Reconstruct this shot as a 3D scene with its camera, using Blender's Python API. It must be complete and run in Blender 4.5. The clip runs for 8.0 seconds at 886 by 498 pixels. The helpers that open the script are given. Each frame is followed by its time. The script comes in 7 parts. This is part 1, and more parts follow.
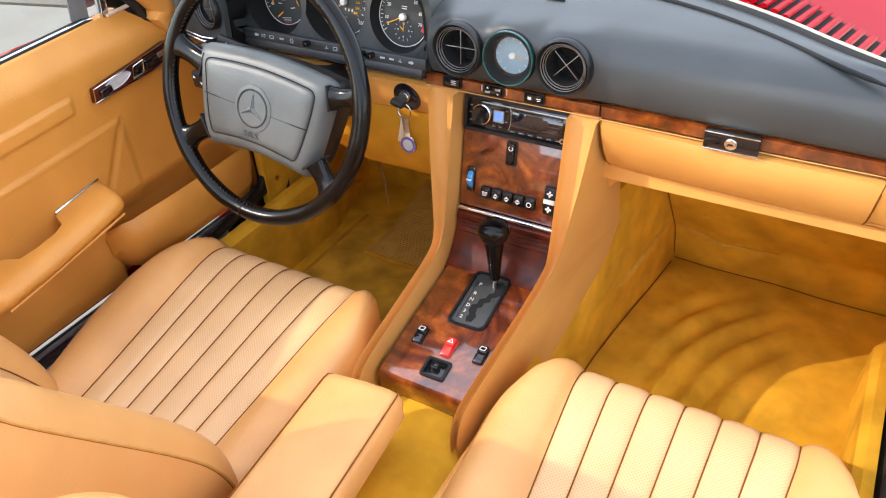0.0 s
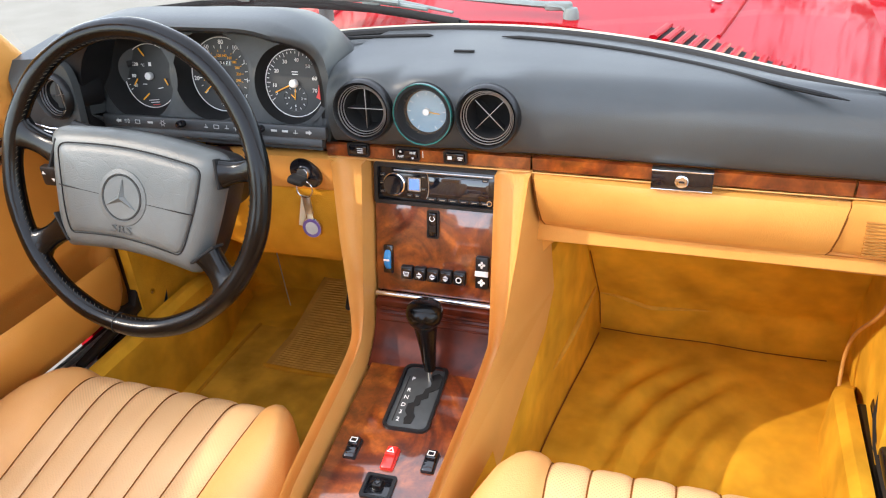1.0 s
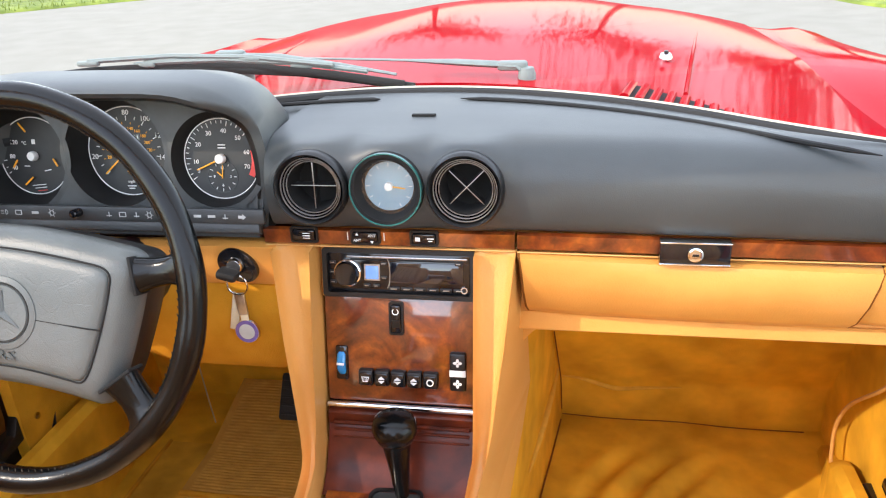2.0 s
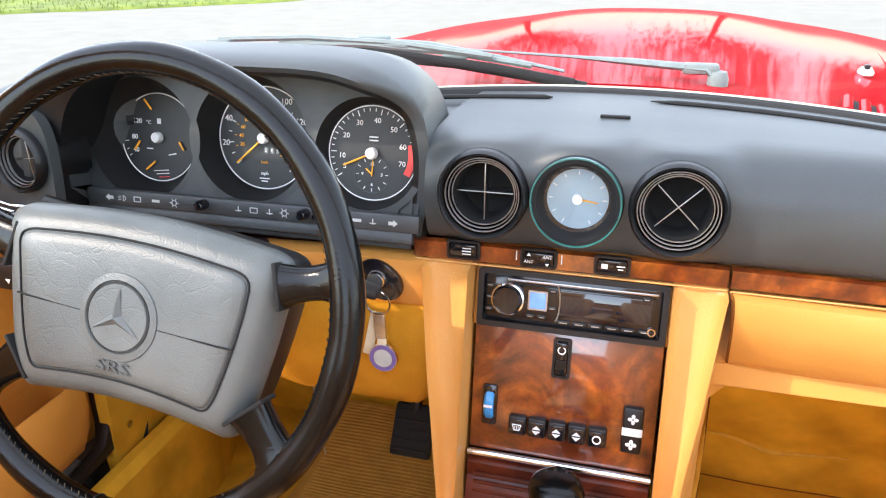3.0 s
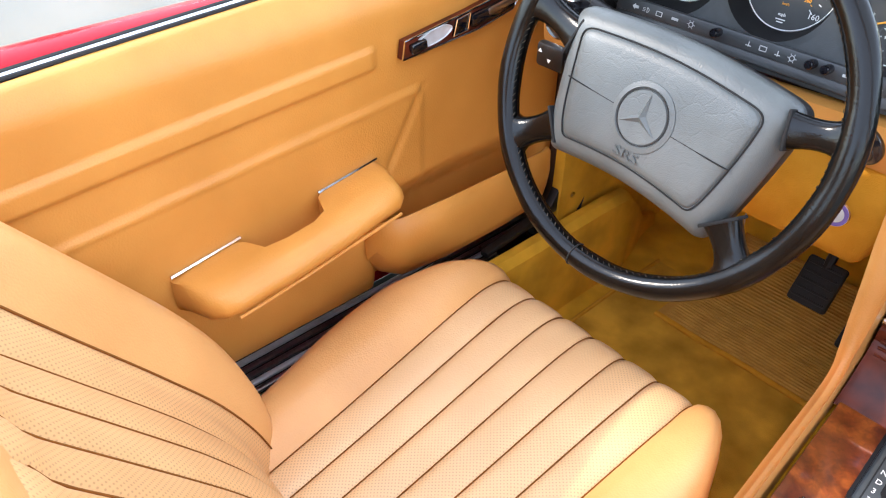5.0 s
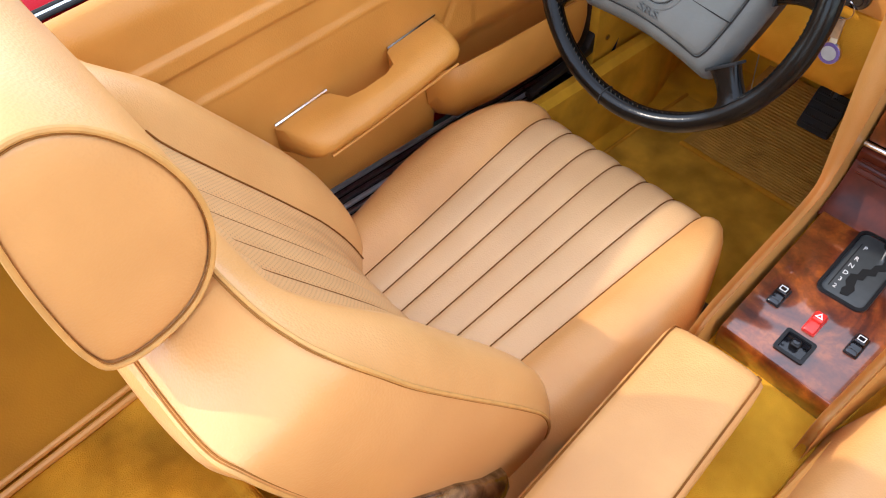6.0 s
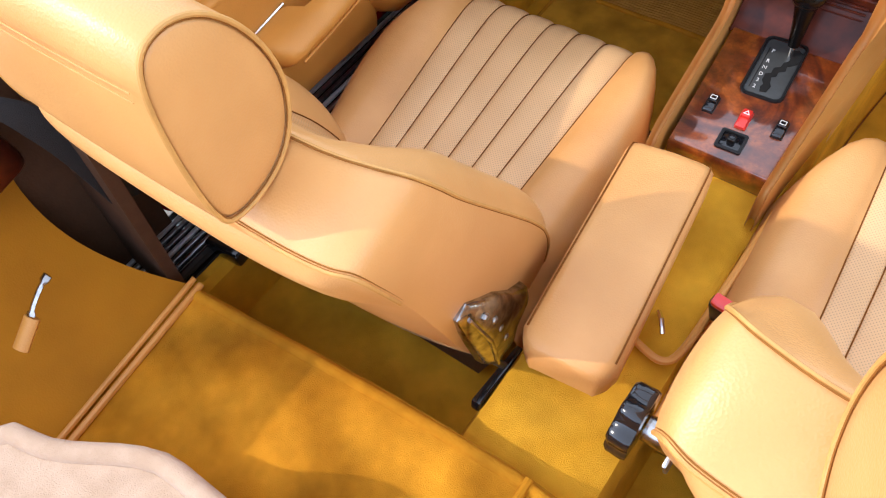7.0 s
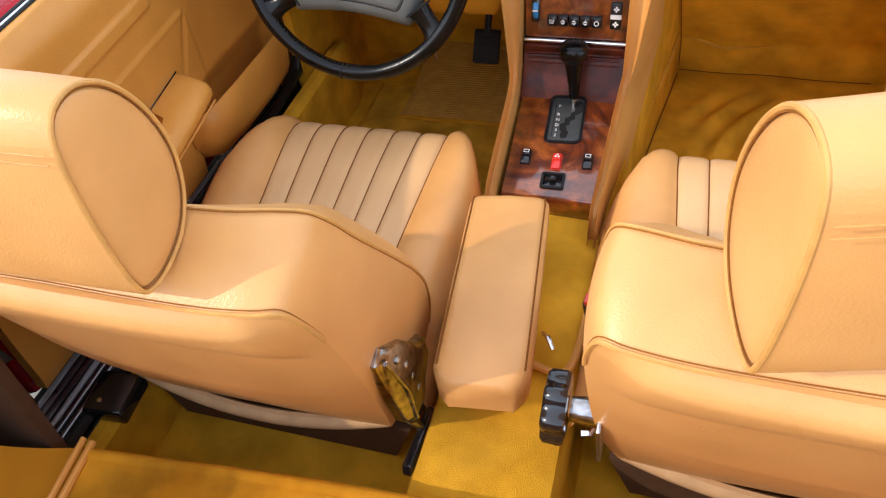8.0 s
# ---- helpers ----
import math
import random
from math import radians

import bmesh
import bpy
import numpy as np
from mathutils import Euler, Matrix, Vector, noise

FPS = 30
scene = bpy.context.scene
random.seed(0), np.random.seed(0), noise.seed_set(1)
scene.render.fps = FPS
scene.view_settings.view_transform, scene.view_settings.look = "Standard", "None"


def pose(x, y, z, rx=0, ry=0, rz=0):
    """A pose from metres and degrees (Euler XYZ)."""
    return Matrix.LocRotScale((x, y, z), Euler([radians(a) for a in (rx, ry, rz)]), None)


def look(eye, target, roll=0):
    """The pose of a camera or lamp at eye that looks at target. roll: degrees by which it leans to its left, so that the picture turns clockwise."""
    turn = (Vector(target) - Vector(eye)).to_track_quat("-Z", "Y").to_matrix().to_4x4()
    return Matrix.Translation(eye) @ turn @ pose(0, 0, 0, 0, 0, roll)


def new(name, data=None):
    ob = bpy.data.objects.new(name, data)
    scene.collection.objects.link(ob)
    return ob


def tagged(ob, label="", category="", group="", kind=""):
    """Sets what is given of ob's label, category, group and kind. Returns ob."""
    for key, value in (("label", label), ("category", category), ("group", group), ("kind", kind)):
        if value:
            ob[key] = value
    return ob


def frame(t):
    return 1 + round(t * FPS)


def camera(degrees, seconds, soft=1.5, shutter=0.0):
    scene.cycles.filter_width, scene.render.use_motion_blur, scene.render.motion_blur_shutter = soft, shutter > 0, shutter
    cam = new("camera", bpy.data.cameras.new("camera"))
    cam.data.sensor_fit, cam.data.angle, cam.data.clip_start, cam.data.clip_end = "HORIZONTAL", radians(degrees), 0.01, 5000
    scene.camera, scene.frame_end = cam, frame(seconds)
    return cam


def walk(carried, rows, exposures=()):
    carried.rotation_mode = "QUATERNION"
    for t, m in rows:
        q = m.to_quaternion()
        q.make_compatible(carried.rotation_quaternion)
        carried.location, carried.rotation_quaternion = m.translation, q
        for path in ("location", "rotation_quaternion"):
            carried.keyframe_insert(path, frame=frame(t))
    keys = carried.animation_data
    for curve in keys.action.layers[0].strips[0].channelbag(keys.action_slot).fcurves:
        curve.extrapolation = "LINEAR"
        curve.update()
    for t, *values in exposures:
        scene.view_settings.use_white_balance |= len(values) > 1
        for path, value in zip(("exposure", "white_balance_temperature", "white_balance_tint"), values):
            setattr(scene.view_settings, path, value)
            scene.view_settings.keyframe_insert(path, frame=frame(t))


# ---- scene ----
cam = camera(60.6, 8.0, 1.15)
PATH = [
    (0, (0.464, -0.019, 1.287), (-0.38, 1.438, 0.207), -0.6),
    (0.5, (0.397, 0.01, 1.217), (-0.358, 1.59, 0.251), -1.1),
    (1, (0.34, 0.064, 1.168), (-0.258, 1.783, 0.337), -1.9),
    (1.2, (0.319, 0.099, 1.157), (-0.212, 1.861, 0.374), -2.3),
    (2.3, (0.154, 0.236, 1.116), (-0.166, 2.103, 0.471), -1.6),
    (2.5, (0.124, 0.262, 1.104), (-0.233, 2.124, 0.469), -1.0),
    (3, (0.061, 0.32, 1.086), (-0.454, 2.149, 0.462), 0.8),
    (3.5, (0.021, 0.359, 1.084), (-0.716, 2.09, 0.406), 2.6),
    (4, (-0.022, 0.314, 1.081), (-0.99, 1.877, 0.294), 4.0),
    (4.5, (-0.021, 0.236, 1.096), (-1.146, 1.592, 0.149), 4.7),
    (4.7, (-0.004, 0.2, 1.109), (-1.167, 1.474, 0.097), 4.9),
    (5.8, (0.105, 0.042, 1.26), (-0.95, 0.996, -0.145), 2.9),
    (6, (0.13, 0.017, 1.275), (-0.886, 0.94, -0.18), 1.8),
    (6.5, (0.161, -0.078, 1.308), (-0.734, 0.826, -0.235), -0.3),
    (7, (0.174, -0.165, 1.328), (-0.608, 0.774, -0.255), -4.3),
    (7.5, (0.204, -0.227, 1.306), (-0.435, 0.892, -0.223), -6.0),
    (8, (0.182, -0.329, 1.28), (-0.343, 1.094, -0.023), -5.8),
]
GAIN = 0.24
TIP = pose(0, 0.80, 0.50, -5) @ pose(0, -0.80, -0.50)
walk(cam, [(t, TIP @ look(eye, target, roll)) for t, eye, target, roll in PATH],
     [(t, e + GAIN, k, 13) for t, e, k in ((0, 2.38, 6750), (1, 2.53, 6800), (2.5, 2.66, 6800), (3.5, 2.86, 6350), (4.5, 2.86, 6200), (6, 2.21, 6300), (7, 2.00, 6400), (8, 1.82, 6800))])

# ---- light ----
world = bpy.data.worlds.new("sky")
scene.world = world
world.use_nodes = True
wn = world.node_tree.nodes
sky = wn.new("ShaderNodeTexSky")
sky.sky_type = "NISHITA"
sky.sun_disc = False
SUN_WAY = Vector((1.18, 0.90, -1.0)).normalized()
sky.sun_elevation = math.asin(-SUN_WAY.z)
sky.sun_rotation = math.atan2(-SUN_WAY.x, -SUN_WAY.y)
sky.air_density, sky.dust_density, sky.ozone_density = 1.0, 0.2, 1.0
wn["Background"].inputs["Strength"].default_value = 0.15
# a thin bright veil of cloud evens out the blue
veil = wn.new("ShaderNodeMix")
veil.data_type = "RGBA"
veil.inputs["Factor"].default_value = 0.55
veil.inputs["B"].default_value = (3.5, 3.6, 3.75, 1)
world.node_tree.links.new(sky.outputs["Color"], veil.inputs["A"])
world.node_tree.links.new(veil.outputs["Result"], wn["Background"].inputs["Color"])
sun = new("sun", bpy.data.lights.new("sun", "SUN"))
sun.data.energy, sun.data.angle, sun.data.color = 0.53, radians(0.8), (1.0, 0.89, 0.74)
sun.matrix_world = look((0, 0, 6), Vector((0, 0, 6)) + SUN_WAY)


# ---- materials ----
def mat(name, base, rough=0.5, metal=0.0, dark=None, scale=30.0, bump=0.0, bump_scale=200.0, coat=0.0, stain=0.0, stain_scale=6.0,
        spec=0.5, sheen=0.0, detail=4.0, transmission=0.0, emit=None, emit_strength=1.0):
    """A surface with grain and stains: base and dark are mixed by fine noise, and a wider noise shifts the value."""
    m = bpy.data.materials.new(name)
    m.use_nodes = True
    nt = m.node_tree
    n, lk = nt.nodes, nt.links.new
    b = n["Principled BSDF"]
    b.inputs["Roughness"].default_value = rough
    b.inputs["Metallic"].default_value = metal
    b.inputs["Specular IOR Level"].default_value = spec
    b.inputs["Coat Weight"].default_value = coat
    b.inputs["Coat Roughness"].default_value = 0.06
    b.inputs["Sheen Weight"].default_value = sheen
    b.inputs["Transmission Weight"].default_value = transmission
    tc = n.new("ShaderNodeTexCoord")
    dark = dark or tuple(c * 0.86 for c in base)
    no = n.new("ShaderNodeTexNoise")
    no.inputs["Scale"].default_value, no.inputs["Detail"].default_value = scale, detail
    lk(tc.outputs["Object"], no.inputs["Vector"])
    mix = n.new("ShaderNodeMix")
    mix.data_type = "RGBA"
    mix.inputs["A"].default_value, mix.inputs["B"].default_value = (*dark, 1), (*base, 1)
    ramp = n.new("ShaderNodeMapRange")
    ramp.inputs["From Min"].default_value, ramp.inputs["From Max"].default_value = 0.35, 0.65
    lk(no.outputs["Fac"], ramp.inputs["Value"])
    lk(ramp.outputs["Result"], mix.inputs["Factor"])
    colour = mix.outputs["Result"]
    if stain:
        n2 = n.new("ShaderNodeTexNoise")
        n2.inputs["Scale"].default_value, n2.inputs["Detail"].default_value = stain_scale, 3.0
        lk(tc.outputs["Object"], n2.inputs["Vector"])
        hs = n.new("ShaderNodeHueSaturation")
        mr = n.new("ShaderNodeMapRange")
        mr.inputs["From Min"].default_value, mr.inputs["From Max"].default_value = 0.3, 0.7
        mr.inputs["To Min"].default_value, mr.inputs["To Max"].default_value = 1 - stain, 1 + stain * 0.6
        lk(n2.outputs["Fac"], mr.inputs["Value"])
        lk(mr.outputs["Result"], hs.inputs["Value"])
        lk(colour, hs.inputs["Color"])
        colour = hs.outputs["Color"]
        rr = n.new("ShaderNodeMapRange")
        rr.inputs["To Min"].default_value, rr.inputs["To Max"].default_value = max(rough - 0.08, 0.02), min(rough + 0.1, 1)
        lk(n2.outputs["Fac"], rr.inputs["Value"])
        lk(rr.outputs["Result"], b.inputs["Roughness"])
    lk(colour, b.inputs["Base Color"])
    if bump:
        n3 = n.new("ShaderNodeTexNoise")
        n3.inputs["Scale"].default_value, n3.inputs["Detail"].default_value = bump_scale, 3.0
        lk(tc.outputs["Object"], n3.inputs["Vector"])
        bp = n.new("ShaderNodeBump")
        bp.inputs["Strength"].default_value, bp.inputs["Distance"].default_value = bump, 0.002
        lk(n3.outputs["Fac"], bp.inputs["Height"])
        lk(bp.outputs["Normal"], b.inputs["Normal"])
    if emit:
        b.inputs["Emission Color"].default_value = (*emit, 1)
        b.inputs["Emission Strength"].default_value = emit_strength
    return m


def hide(name, base, dark, rough, grain=420.0, strength=0.16):
    """Leather: pebbled grain by Voronoi cells, soft creases and worn patches."""
    m = mat(name, base, rough, dark=dark, scale=9, stain=0.10, stain_scale=5, spec=0.5)
    n, lk = m.node_tree.nodes, m.node_tree.links.new
    tc = n["Texture Coordinate"]
    v = n.new("ShaderNodeTexVoronoi")
    v.inputs["Scale"].default_value = grain
    lk(tc.outputs["Object"], v.inputs["Vector"])
    w = n.new("ShaderNodeTexNoise")
    w.inputs["Scale"].default_value, w.inputs["Detail"].default_value = 22, 5
    lk(tc.outputs["Object"], w.inputs["Vector"])
    add = n.new("ShaderNodeMath")
    add.operation = "MULTIPLY_ADD"
    lk(w.outputs["Fac"], add.inputs[0])
    add.inputs[1].default_value = 0.5
    lk(v.outputs["Distance"], add.inputs[2])
    bp = n.new("ShaderNodeBump")
    bp.inputs["Strength"].default_value, bp.inputs["Distance"].default_value = strength, 0.0015
    lk(add.outputs["Value"], bp.inputs["Height"])
    lk(bp.outputs["Normal"], n["Principled BSDF"].inputs["Normal"])
    return m


def perforated(name, base, dark, rough, flat=(1, 1, 0.001)):
    """Leather with a close grid of punched holes."""
    m = hide(name, base, dark, rough)
    n, lk = m.node_tree.nodes, m.node_tree.links.new
    b = n["Principled BSDF"]
    old = b.inputs["Base Color"].links[0].from_socket
    v = n.new("ShaderNodeTexVoronoi")
    v.inputs["Scale"].default_value, v.inputs["Randomness"].default_value = 260, 0.0
    mp = n.new("ShaderNodeMapping")
    mp.inputs["Rotation"].default_value = (0, 0, 0.785) if flat[2] < 0.5 else (0, 0.785, 0)
    mp.inputs["Scale"].default_value = flat
    lk(n["Texture Coordinate"].outputs["Object"], mp.inputs["Vector"])
    lk(mp.outputs["Vector"], v.inputs["Vector"])
    mr = n.new("ShaderNodeMapRange")
    mr.inputs["From Min"].default_value, mr.inputs["From Max"].default_value = 0.16, 0.30
    mr.inputs["To Min"].default_value, mr.inputs["To Max"].default_value = 0.68, 1.0
    lk(v.outputs["Distance"], mr.inputs["Value"])
    mx = n.new("ShaderNodeMix")
    mx.data_type, mx.blend_type = "RGBA", "MULTIPLY"
    mx.inputs["Factor"].default_value = 1.0
    lk(old, mx.inputs["A"])
    lk(mr.outputs["Result"], mx.inputs["B"])
    lk(mx.outputs["Result"], b.inputs["Base Color"])
    return m


def burl(name):
    """Lacquered burr walnut: warped swirls, dark eyes, a clear coat."""
    m = mat(name, (0.30, 0.085, 0.018), 0.30, coat=1.0, scale=16, spec=0.5)
    n, lk = m.node_tree.nodes, m.node_tree.links.new
    b, tc = n["Principled BSDF"], n["Texture Coordinate"]
    w = n.new("ShaderNodeTexNoise")
    w.inputs["Scale"].default_value, w.inputs["Detail"].default_value, w.inputs["Distortion"].default_value = 10, 5, 3.2
    lk(tc.outputs["Object"], w.inputs["Vector"])
    cr = n.new("ShaderNodeValToRGB")
    el = cr.color_ramp.elements
    el[0].position, el[0].color = 0.30, (0.052, 0.009, 0.003, 1)
    el[1].position, el[1].color = 0.74, (0.34, 0.085, 0.012, 1)
    mid = el.new(0.5)
    mid.color = (0.155, 0.029, 0.005, 1)
    lk(w.outputs["Fac"], cr.inputs["Fac"])
    v = n.new("ShaderNodeTexVoronoi")
    v.inputs["Scale"].default_value = 34
    lk(w.outputs["Color"], v.inputs["Vector"])
    f = n.new("ShaderNodeTexNoise")
    f.inputs["Scale"].default_value, f.inputs["Detail"].default_value, f.inputs["Distortion"].default_value = 120, 4, 1.0
    lk(tc.outputs["Object"], f.inputs["Vector"])
    mr = n.new("ShaderNodeMapRange")
    mr.inputs["From Min"].default_value, mr.inputs["From Max"].default_value = 0.3, 0.7
    mr.inputs["To Min"].default_value, mr.inputs["To Max"].default_value = 0.74, 1.24
    lk(f.outputs["Fac"], mr.inputs["Value"])
    mx = n.new("ShaderNodeMix")
    mx.data_type, mx.blend_type = "RGBA", "MULTIPLY"
    mx.inputs["Factor"].default_value = 1.0
    lk(cr.outputs["Color"], mx.inputs["A"])
    lk(mr.outputs["Result"], mx.inputs["B"])
    lk(mx.outputs["Result"], b.inputs["Base Color"])
    b.inputs["Coat IOR"].default_value = 1.75
    return m


def clear(name, tint=(1, 1, 1), part_gloss=0.03):
    """Thin window glass: lets light straight through, with a faint mirror."""
    m = bpy.data.materials.new(name)
    m.use_nodes = True
    n, lk = m.node_tree.nodes, m.node_tree.links.new
    n.remove(n["Principled BSDF"])
    t, g, mx = n.new("ShaderNodeBsdfTransparent"), n.new("ShaderNodeBsdfGlossy"), n.new("ShaderNodeMixShader")
    t.inputs["Color"].default_value = (*tint, 1)
    g.inputs["Roughness"].default_value = 0.02
    mx.inputs["Fac"].default_value = part_gloss
    lk(t.outputs["BSDF"], mx.inputs[1])
    lk(g.outputs["BSDF"], mx.inputs[2])
    lk(mx.outputs["Shader"], n["Material Output"].inputs["Surface"])
    return m


TAN = hide("tan_leather", (0.70, 0.328, 0.076), (0.64, 0.290, 0.062), 0.42)
TRIM = hide("side_trim_vinyl", (0.47, 0.190, 0.009), (0.42, 0.165, 0.007), 0.70)
TRIM.node_tree.nodes["Principled BSDF"].inputs["Specular IOR Level"].default_value = 0.15
MATC = mat("driver_mat_pile", (0.74, 0.385, 0.040), 0.95, dark=(0.50, 0.250, 0.022), scale=14, bump=0.9, bump_scale=900, stain=0.25, stain_scale=7, spec=0.1, detail=8)
FROST = mat("frosted_channel", (0.15, 0.16, 0.16), 0.6, scale=40)
CHEEK = hide("console_leather", (0.67, 0.342, 0.092), (0.62, 0.305, 0.076), 0.44)
SEAT = hide("seat_leather", (0.71, 0.362, 0.124), (0.65, 0.318, 0.103), 0.36)
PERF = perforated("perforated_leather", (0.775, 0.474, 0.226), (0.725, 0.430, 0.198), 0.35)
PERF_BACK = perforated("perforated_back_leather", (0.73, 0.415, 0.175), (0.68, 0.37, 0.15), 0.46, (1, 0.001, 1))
DOOR = hide("door_leather", (0.65, 0.285, 0.052), (0.59, 0.250, 0.042), 0.42)
CORD = mat("piping_leather", (0.62, 0.315, 0.085), 0.55, scale=60)
# brown that paints the shade beside the piping cords
EDGE_SHADE = mat("edge_shade_brown", (0.30, 0.12, 0.025), 0.8, scale=60, spec=0.1)
SLOT = mat("tan_slot", (0.36, 0.165, 0.040), 0.8, scale=60, spec=0.1)
SEAM = mat("seam_thread", (0.22, 0.080, 0.018), 0.9, scale=90, spec=0.05)
CARPET = mat("velour_carpet", (0.86, 0.45, 0.036), 0.95, dark=(0.70, 0.350, 0.023), scale=14, bump=0.9, bump_scale=900, stain=0.26, stain_scale=9, sheen=0.0, spec=0.1, detail=8)
# the velour carpet again, darkened to put the shelf's shade into its colour
SHELF = mat("shelf_carpet_shaded", (0.68, 0.305, 0.022), 0.95, dark=(0.52, 0.212, 0.012), scale=12, bump=0.9, bump_scale=900, stain=0.40, stain_scale=11, spec=0.1, detail=8)
SUEDE = mat("knee_suede", (0.64, 0.30, 0.024), 0.9, dark=(0.52, 0.23, 0.014), scale=18, bump=0.5, bump_scale=700, stain=0.15, sheen=0.0, spec=0.15)
HEM = mat("raw_leather_hem", (0.60, 0.36, 0.17), 0.7, scale=30, bump=0.3, bump_scale=200)
CREAM = mat("cream_cloth", (0.62, 0.45, 0.32), 0.95, dark=(0.54, 0.38, 0.26), scale=40, bump=0.8, bump_scale=600, sheen=0.4, spec=0.1)
PAD = hide("black_dash_leather", (0.044, 0.050, 0.051), (0.036, 0.041, 0.042), 0.44, grain=700, strength=0.10)
WHEEL = hide("black_wheel_leather", (0.0028, 0.0030, 0.0031), (0.0018, 0.0019, 0.0020), 0.19, grain=420, strength=0.05)
WHEEL.node_tree.nodes["Principled BSDF"].inputs["Specular IOR Level"].default_value = 0.27
HUB = hide("grey_hub_vinyl", (0.104, 0.114, 0.110), (0.066, 0.074, 0.072), 0.38, grain=800, strength=0.15)


def creased(m, scale, strength):
    """Adds fine wandering creases to a leather's relief."""
    n, lk = m.node_tree.nodes, m.node_tree.links.new
    warp = n.new("ShaderNodeTexNoise")
    warp.inputs["Scale"].default_value, warp.inputs["Detail"].default_value = scale * 0.7, 3
    lk(n["Texture Coordinate"].outputs["Object"], warp.inputs["Vector"])
    mx = n.new("ShaderNodeMix")
    mx.data_type = "VECTOR"
    mx.inputs["Factor"].default_value = 0.02
    lk(n["Texture Coordinate"].outputs["Object"], mx.inputs["A"])
    lk(warp.outputs["Color"], mx.inputs["B"])
    v = n.new("ShaderNodeTexVoronoi")
    v.feature = "DISTANCE_TO_EDGE"
    v.inputs["Scale"].default_value = scale
    lk(mx.outputs["Result"], v.inputs["Vector"])
    mr = n.new("ShaderNodeMapRange")
    mr.inputs["From Max"].default_value = 0.05
    lk(v.outputs["Distance"], mr.inputs["Value"])
    bp = n.new("ShaderNodeBump")
    bp.inputs["Strength"].default_value, bp.inputs["Distance"].default_value = strength, 0.001
    b = n["Principled BSDF"]
    old = b.inputs["Normal"].links[0].from_socket
    lk(mr.outputs["Result"], bp.inputs["Height"])
    lk(old, bp.inputs["Normal"])
    lk(bp.outputs["Normal"], b.inputs["Normal"])


creased(HUB, 42, 0.11)
creased(WHEEL, 90, 0.06)
creased(PAD, 22, 0.03)
PLASTIC = mat("black_plastic", (0.005, 0.005, 0.0055), 0.40, scale=120, bump=0.10, bump_scale=500)
GLOSS = mat("gloss_black", (0.008, 0.008, 0.010), 0.12, scale=60, coat=0.4)
RUBBER = mat("black_rubber", (0.008, 0.008, 0.008), 0.75, scale=90, bump=0.2)
DIAL = mat("dial_black", (0.020, 0.021, 0.021), 0.5, scale=80)
FASCIA = mat("fascia_dark_grey", (0.040, 0.044, 0.045), 0.45, scale=90, bump=0.12, bump_scale=600)
WHITE = mat("white_print", (0.80, 0.80, 0.78), 0.5, scale=50)
PRINT = mat("pale_grey_print", (0.46, 0.48, 0.47), 0.5, scale=50)
ORANGE = mat("orange_needle", (0.95, 0.42, 0.02), 0.45, scale=50)
REDPRINT = mat("red_print", (0.75, 0.05, 0.04), 0.45, scale=50)
HAZARD = mat("hazard_red", (0.72, 0.035, 0.025), 0.30, scale=50, coat=0.3)
BLUE = mat("blue_slider", (0.02, 0.24, 0.55), 0.22, scale=50, coat=0.5)
CHROME = mat("chrome", (0.80, 0.80, 0.80), 0.10, metal=1.0, scale=40, stain=0.06)
SATIN = mat("satin_silver", (0.62, 0.63, 0.64), 0.5, metal=0.3, scale=60)
STEEL = mat("brushed_steel", (0.52, 0.52, 0.51), 0.30, metal=1.0, scale=160, stain=0.15, stain_scale=20)
WOOD = burl("burr_walnut")
DARKWOOD = mat("dark_walnut", (0.115, 0.020, 0.007), 0.30, dark=(0.045, 0.008, 0.004), scale=26, coat=0.06, detail=6, spec=0.22)
PAINT = mat("red_car_paint", (0.32, 0.004, 0.010), 0.40, dark=(0.29, 0.0035, 0.009), scale=3, coat=0.22, spec=0.0)
CONCRETE = mat("pale_concrete", (0.22, 0.205, 0.170), 0.9, dark=(0.195, 0.180, 0.146), scale=3.0, stain=0.06, stain_scale=0.35, detail=9)
GRASS = mat("grass_green", (0.18, 0.22, 0.03), 0.9, dark=(0.10, 0.14, 0.018), scale=5, stain=0.3, stain_scale=0.8, detail=8)
GLASS = clear("window_glass", (0.97, 0.985, 0.975))
LENS = clear("gauge_lens", (0.96, 0.97, 0.97), 0.05)
SCREEN = mat("display_glass", (0.012, 0.014, 0.020), 0.06, scale=40, coat=1.0)
LCD = mat("blue_lcd", (0.05, 0.11, 0.30), 0.25, scale=200, emit=(0.22, 0.42, 0.85), emit_strength=0.12)
PALEDIAL = mat("pale_dial", (0.29, 0.43, 0.51), 0.30, dark=(0.22, 0.35, 0.43), scale=24)
GREYMETAL = mat("grey_wiper_metal", (0.17, 0.20, 0.19), 0.55, scale=80)
# hub grey darkened: the relief's shade put into the letters' colour
EMBOSS = mat("emboss_shade_grey", (0.062, 0.069, 0.067), 0.40, scale=90)
GATE = mat("gate_grey", (0.050, 0.055, 0.055), 0.38, scale=90)
# near-black: puts the shade of slots and recesses into colour; also black trim
PIT = mat("recess_and_trim_black", (0.003, 0.003, 0.003), 0.9, scale=90)
RIDGE = mat("vent_ridge_grey", (0.42, 0.43, 0.43), 0.30, metal=0.8, scale=60)
TEAL = mat("teal_rim", (0.012, 0.11, 0.10), 0.25, scale=40, coat=0.5)
RIBBED = mat("ribbed_rubber", (0.55, 0.280, 0.042), 0.8, dark=(0.45, 0.220, 0.030), scale=30)
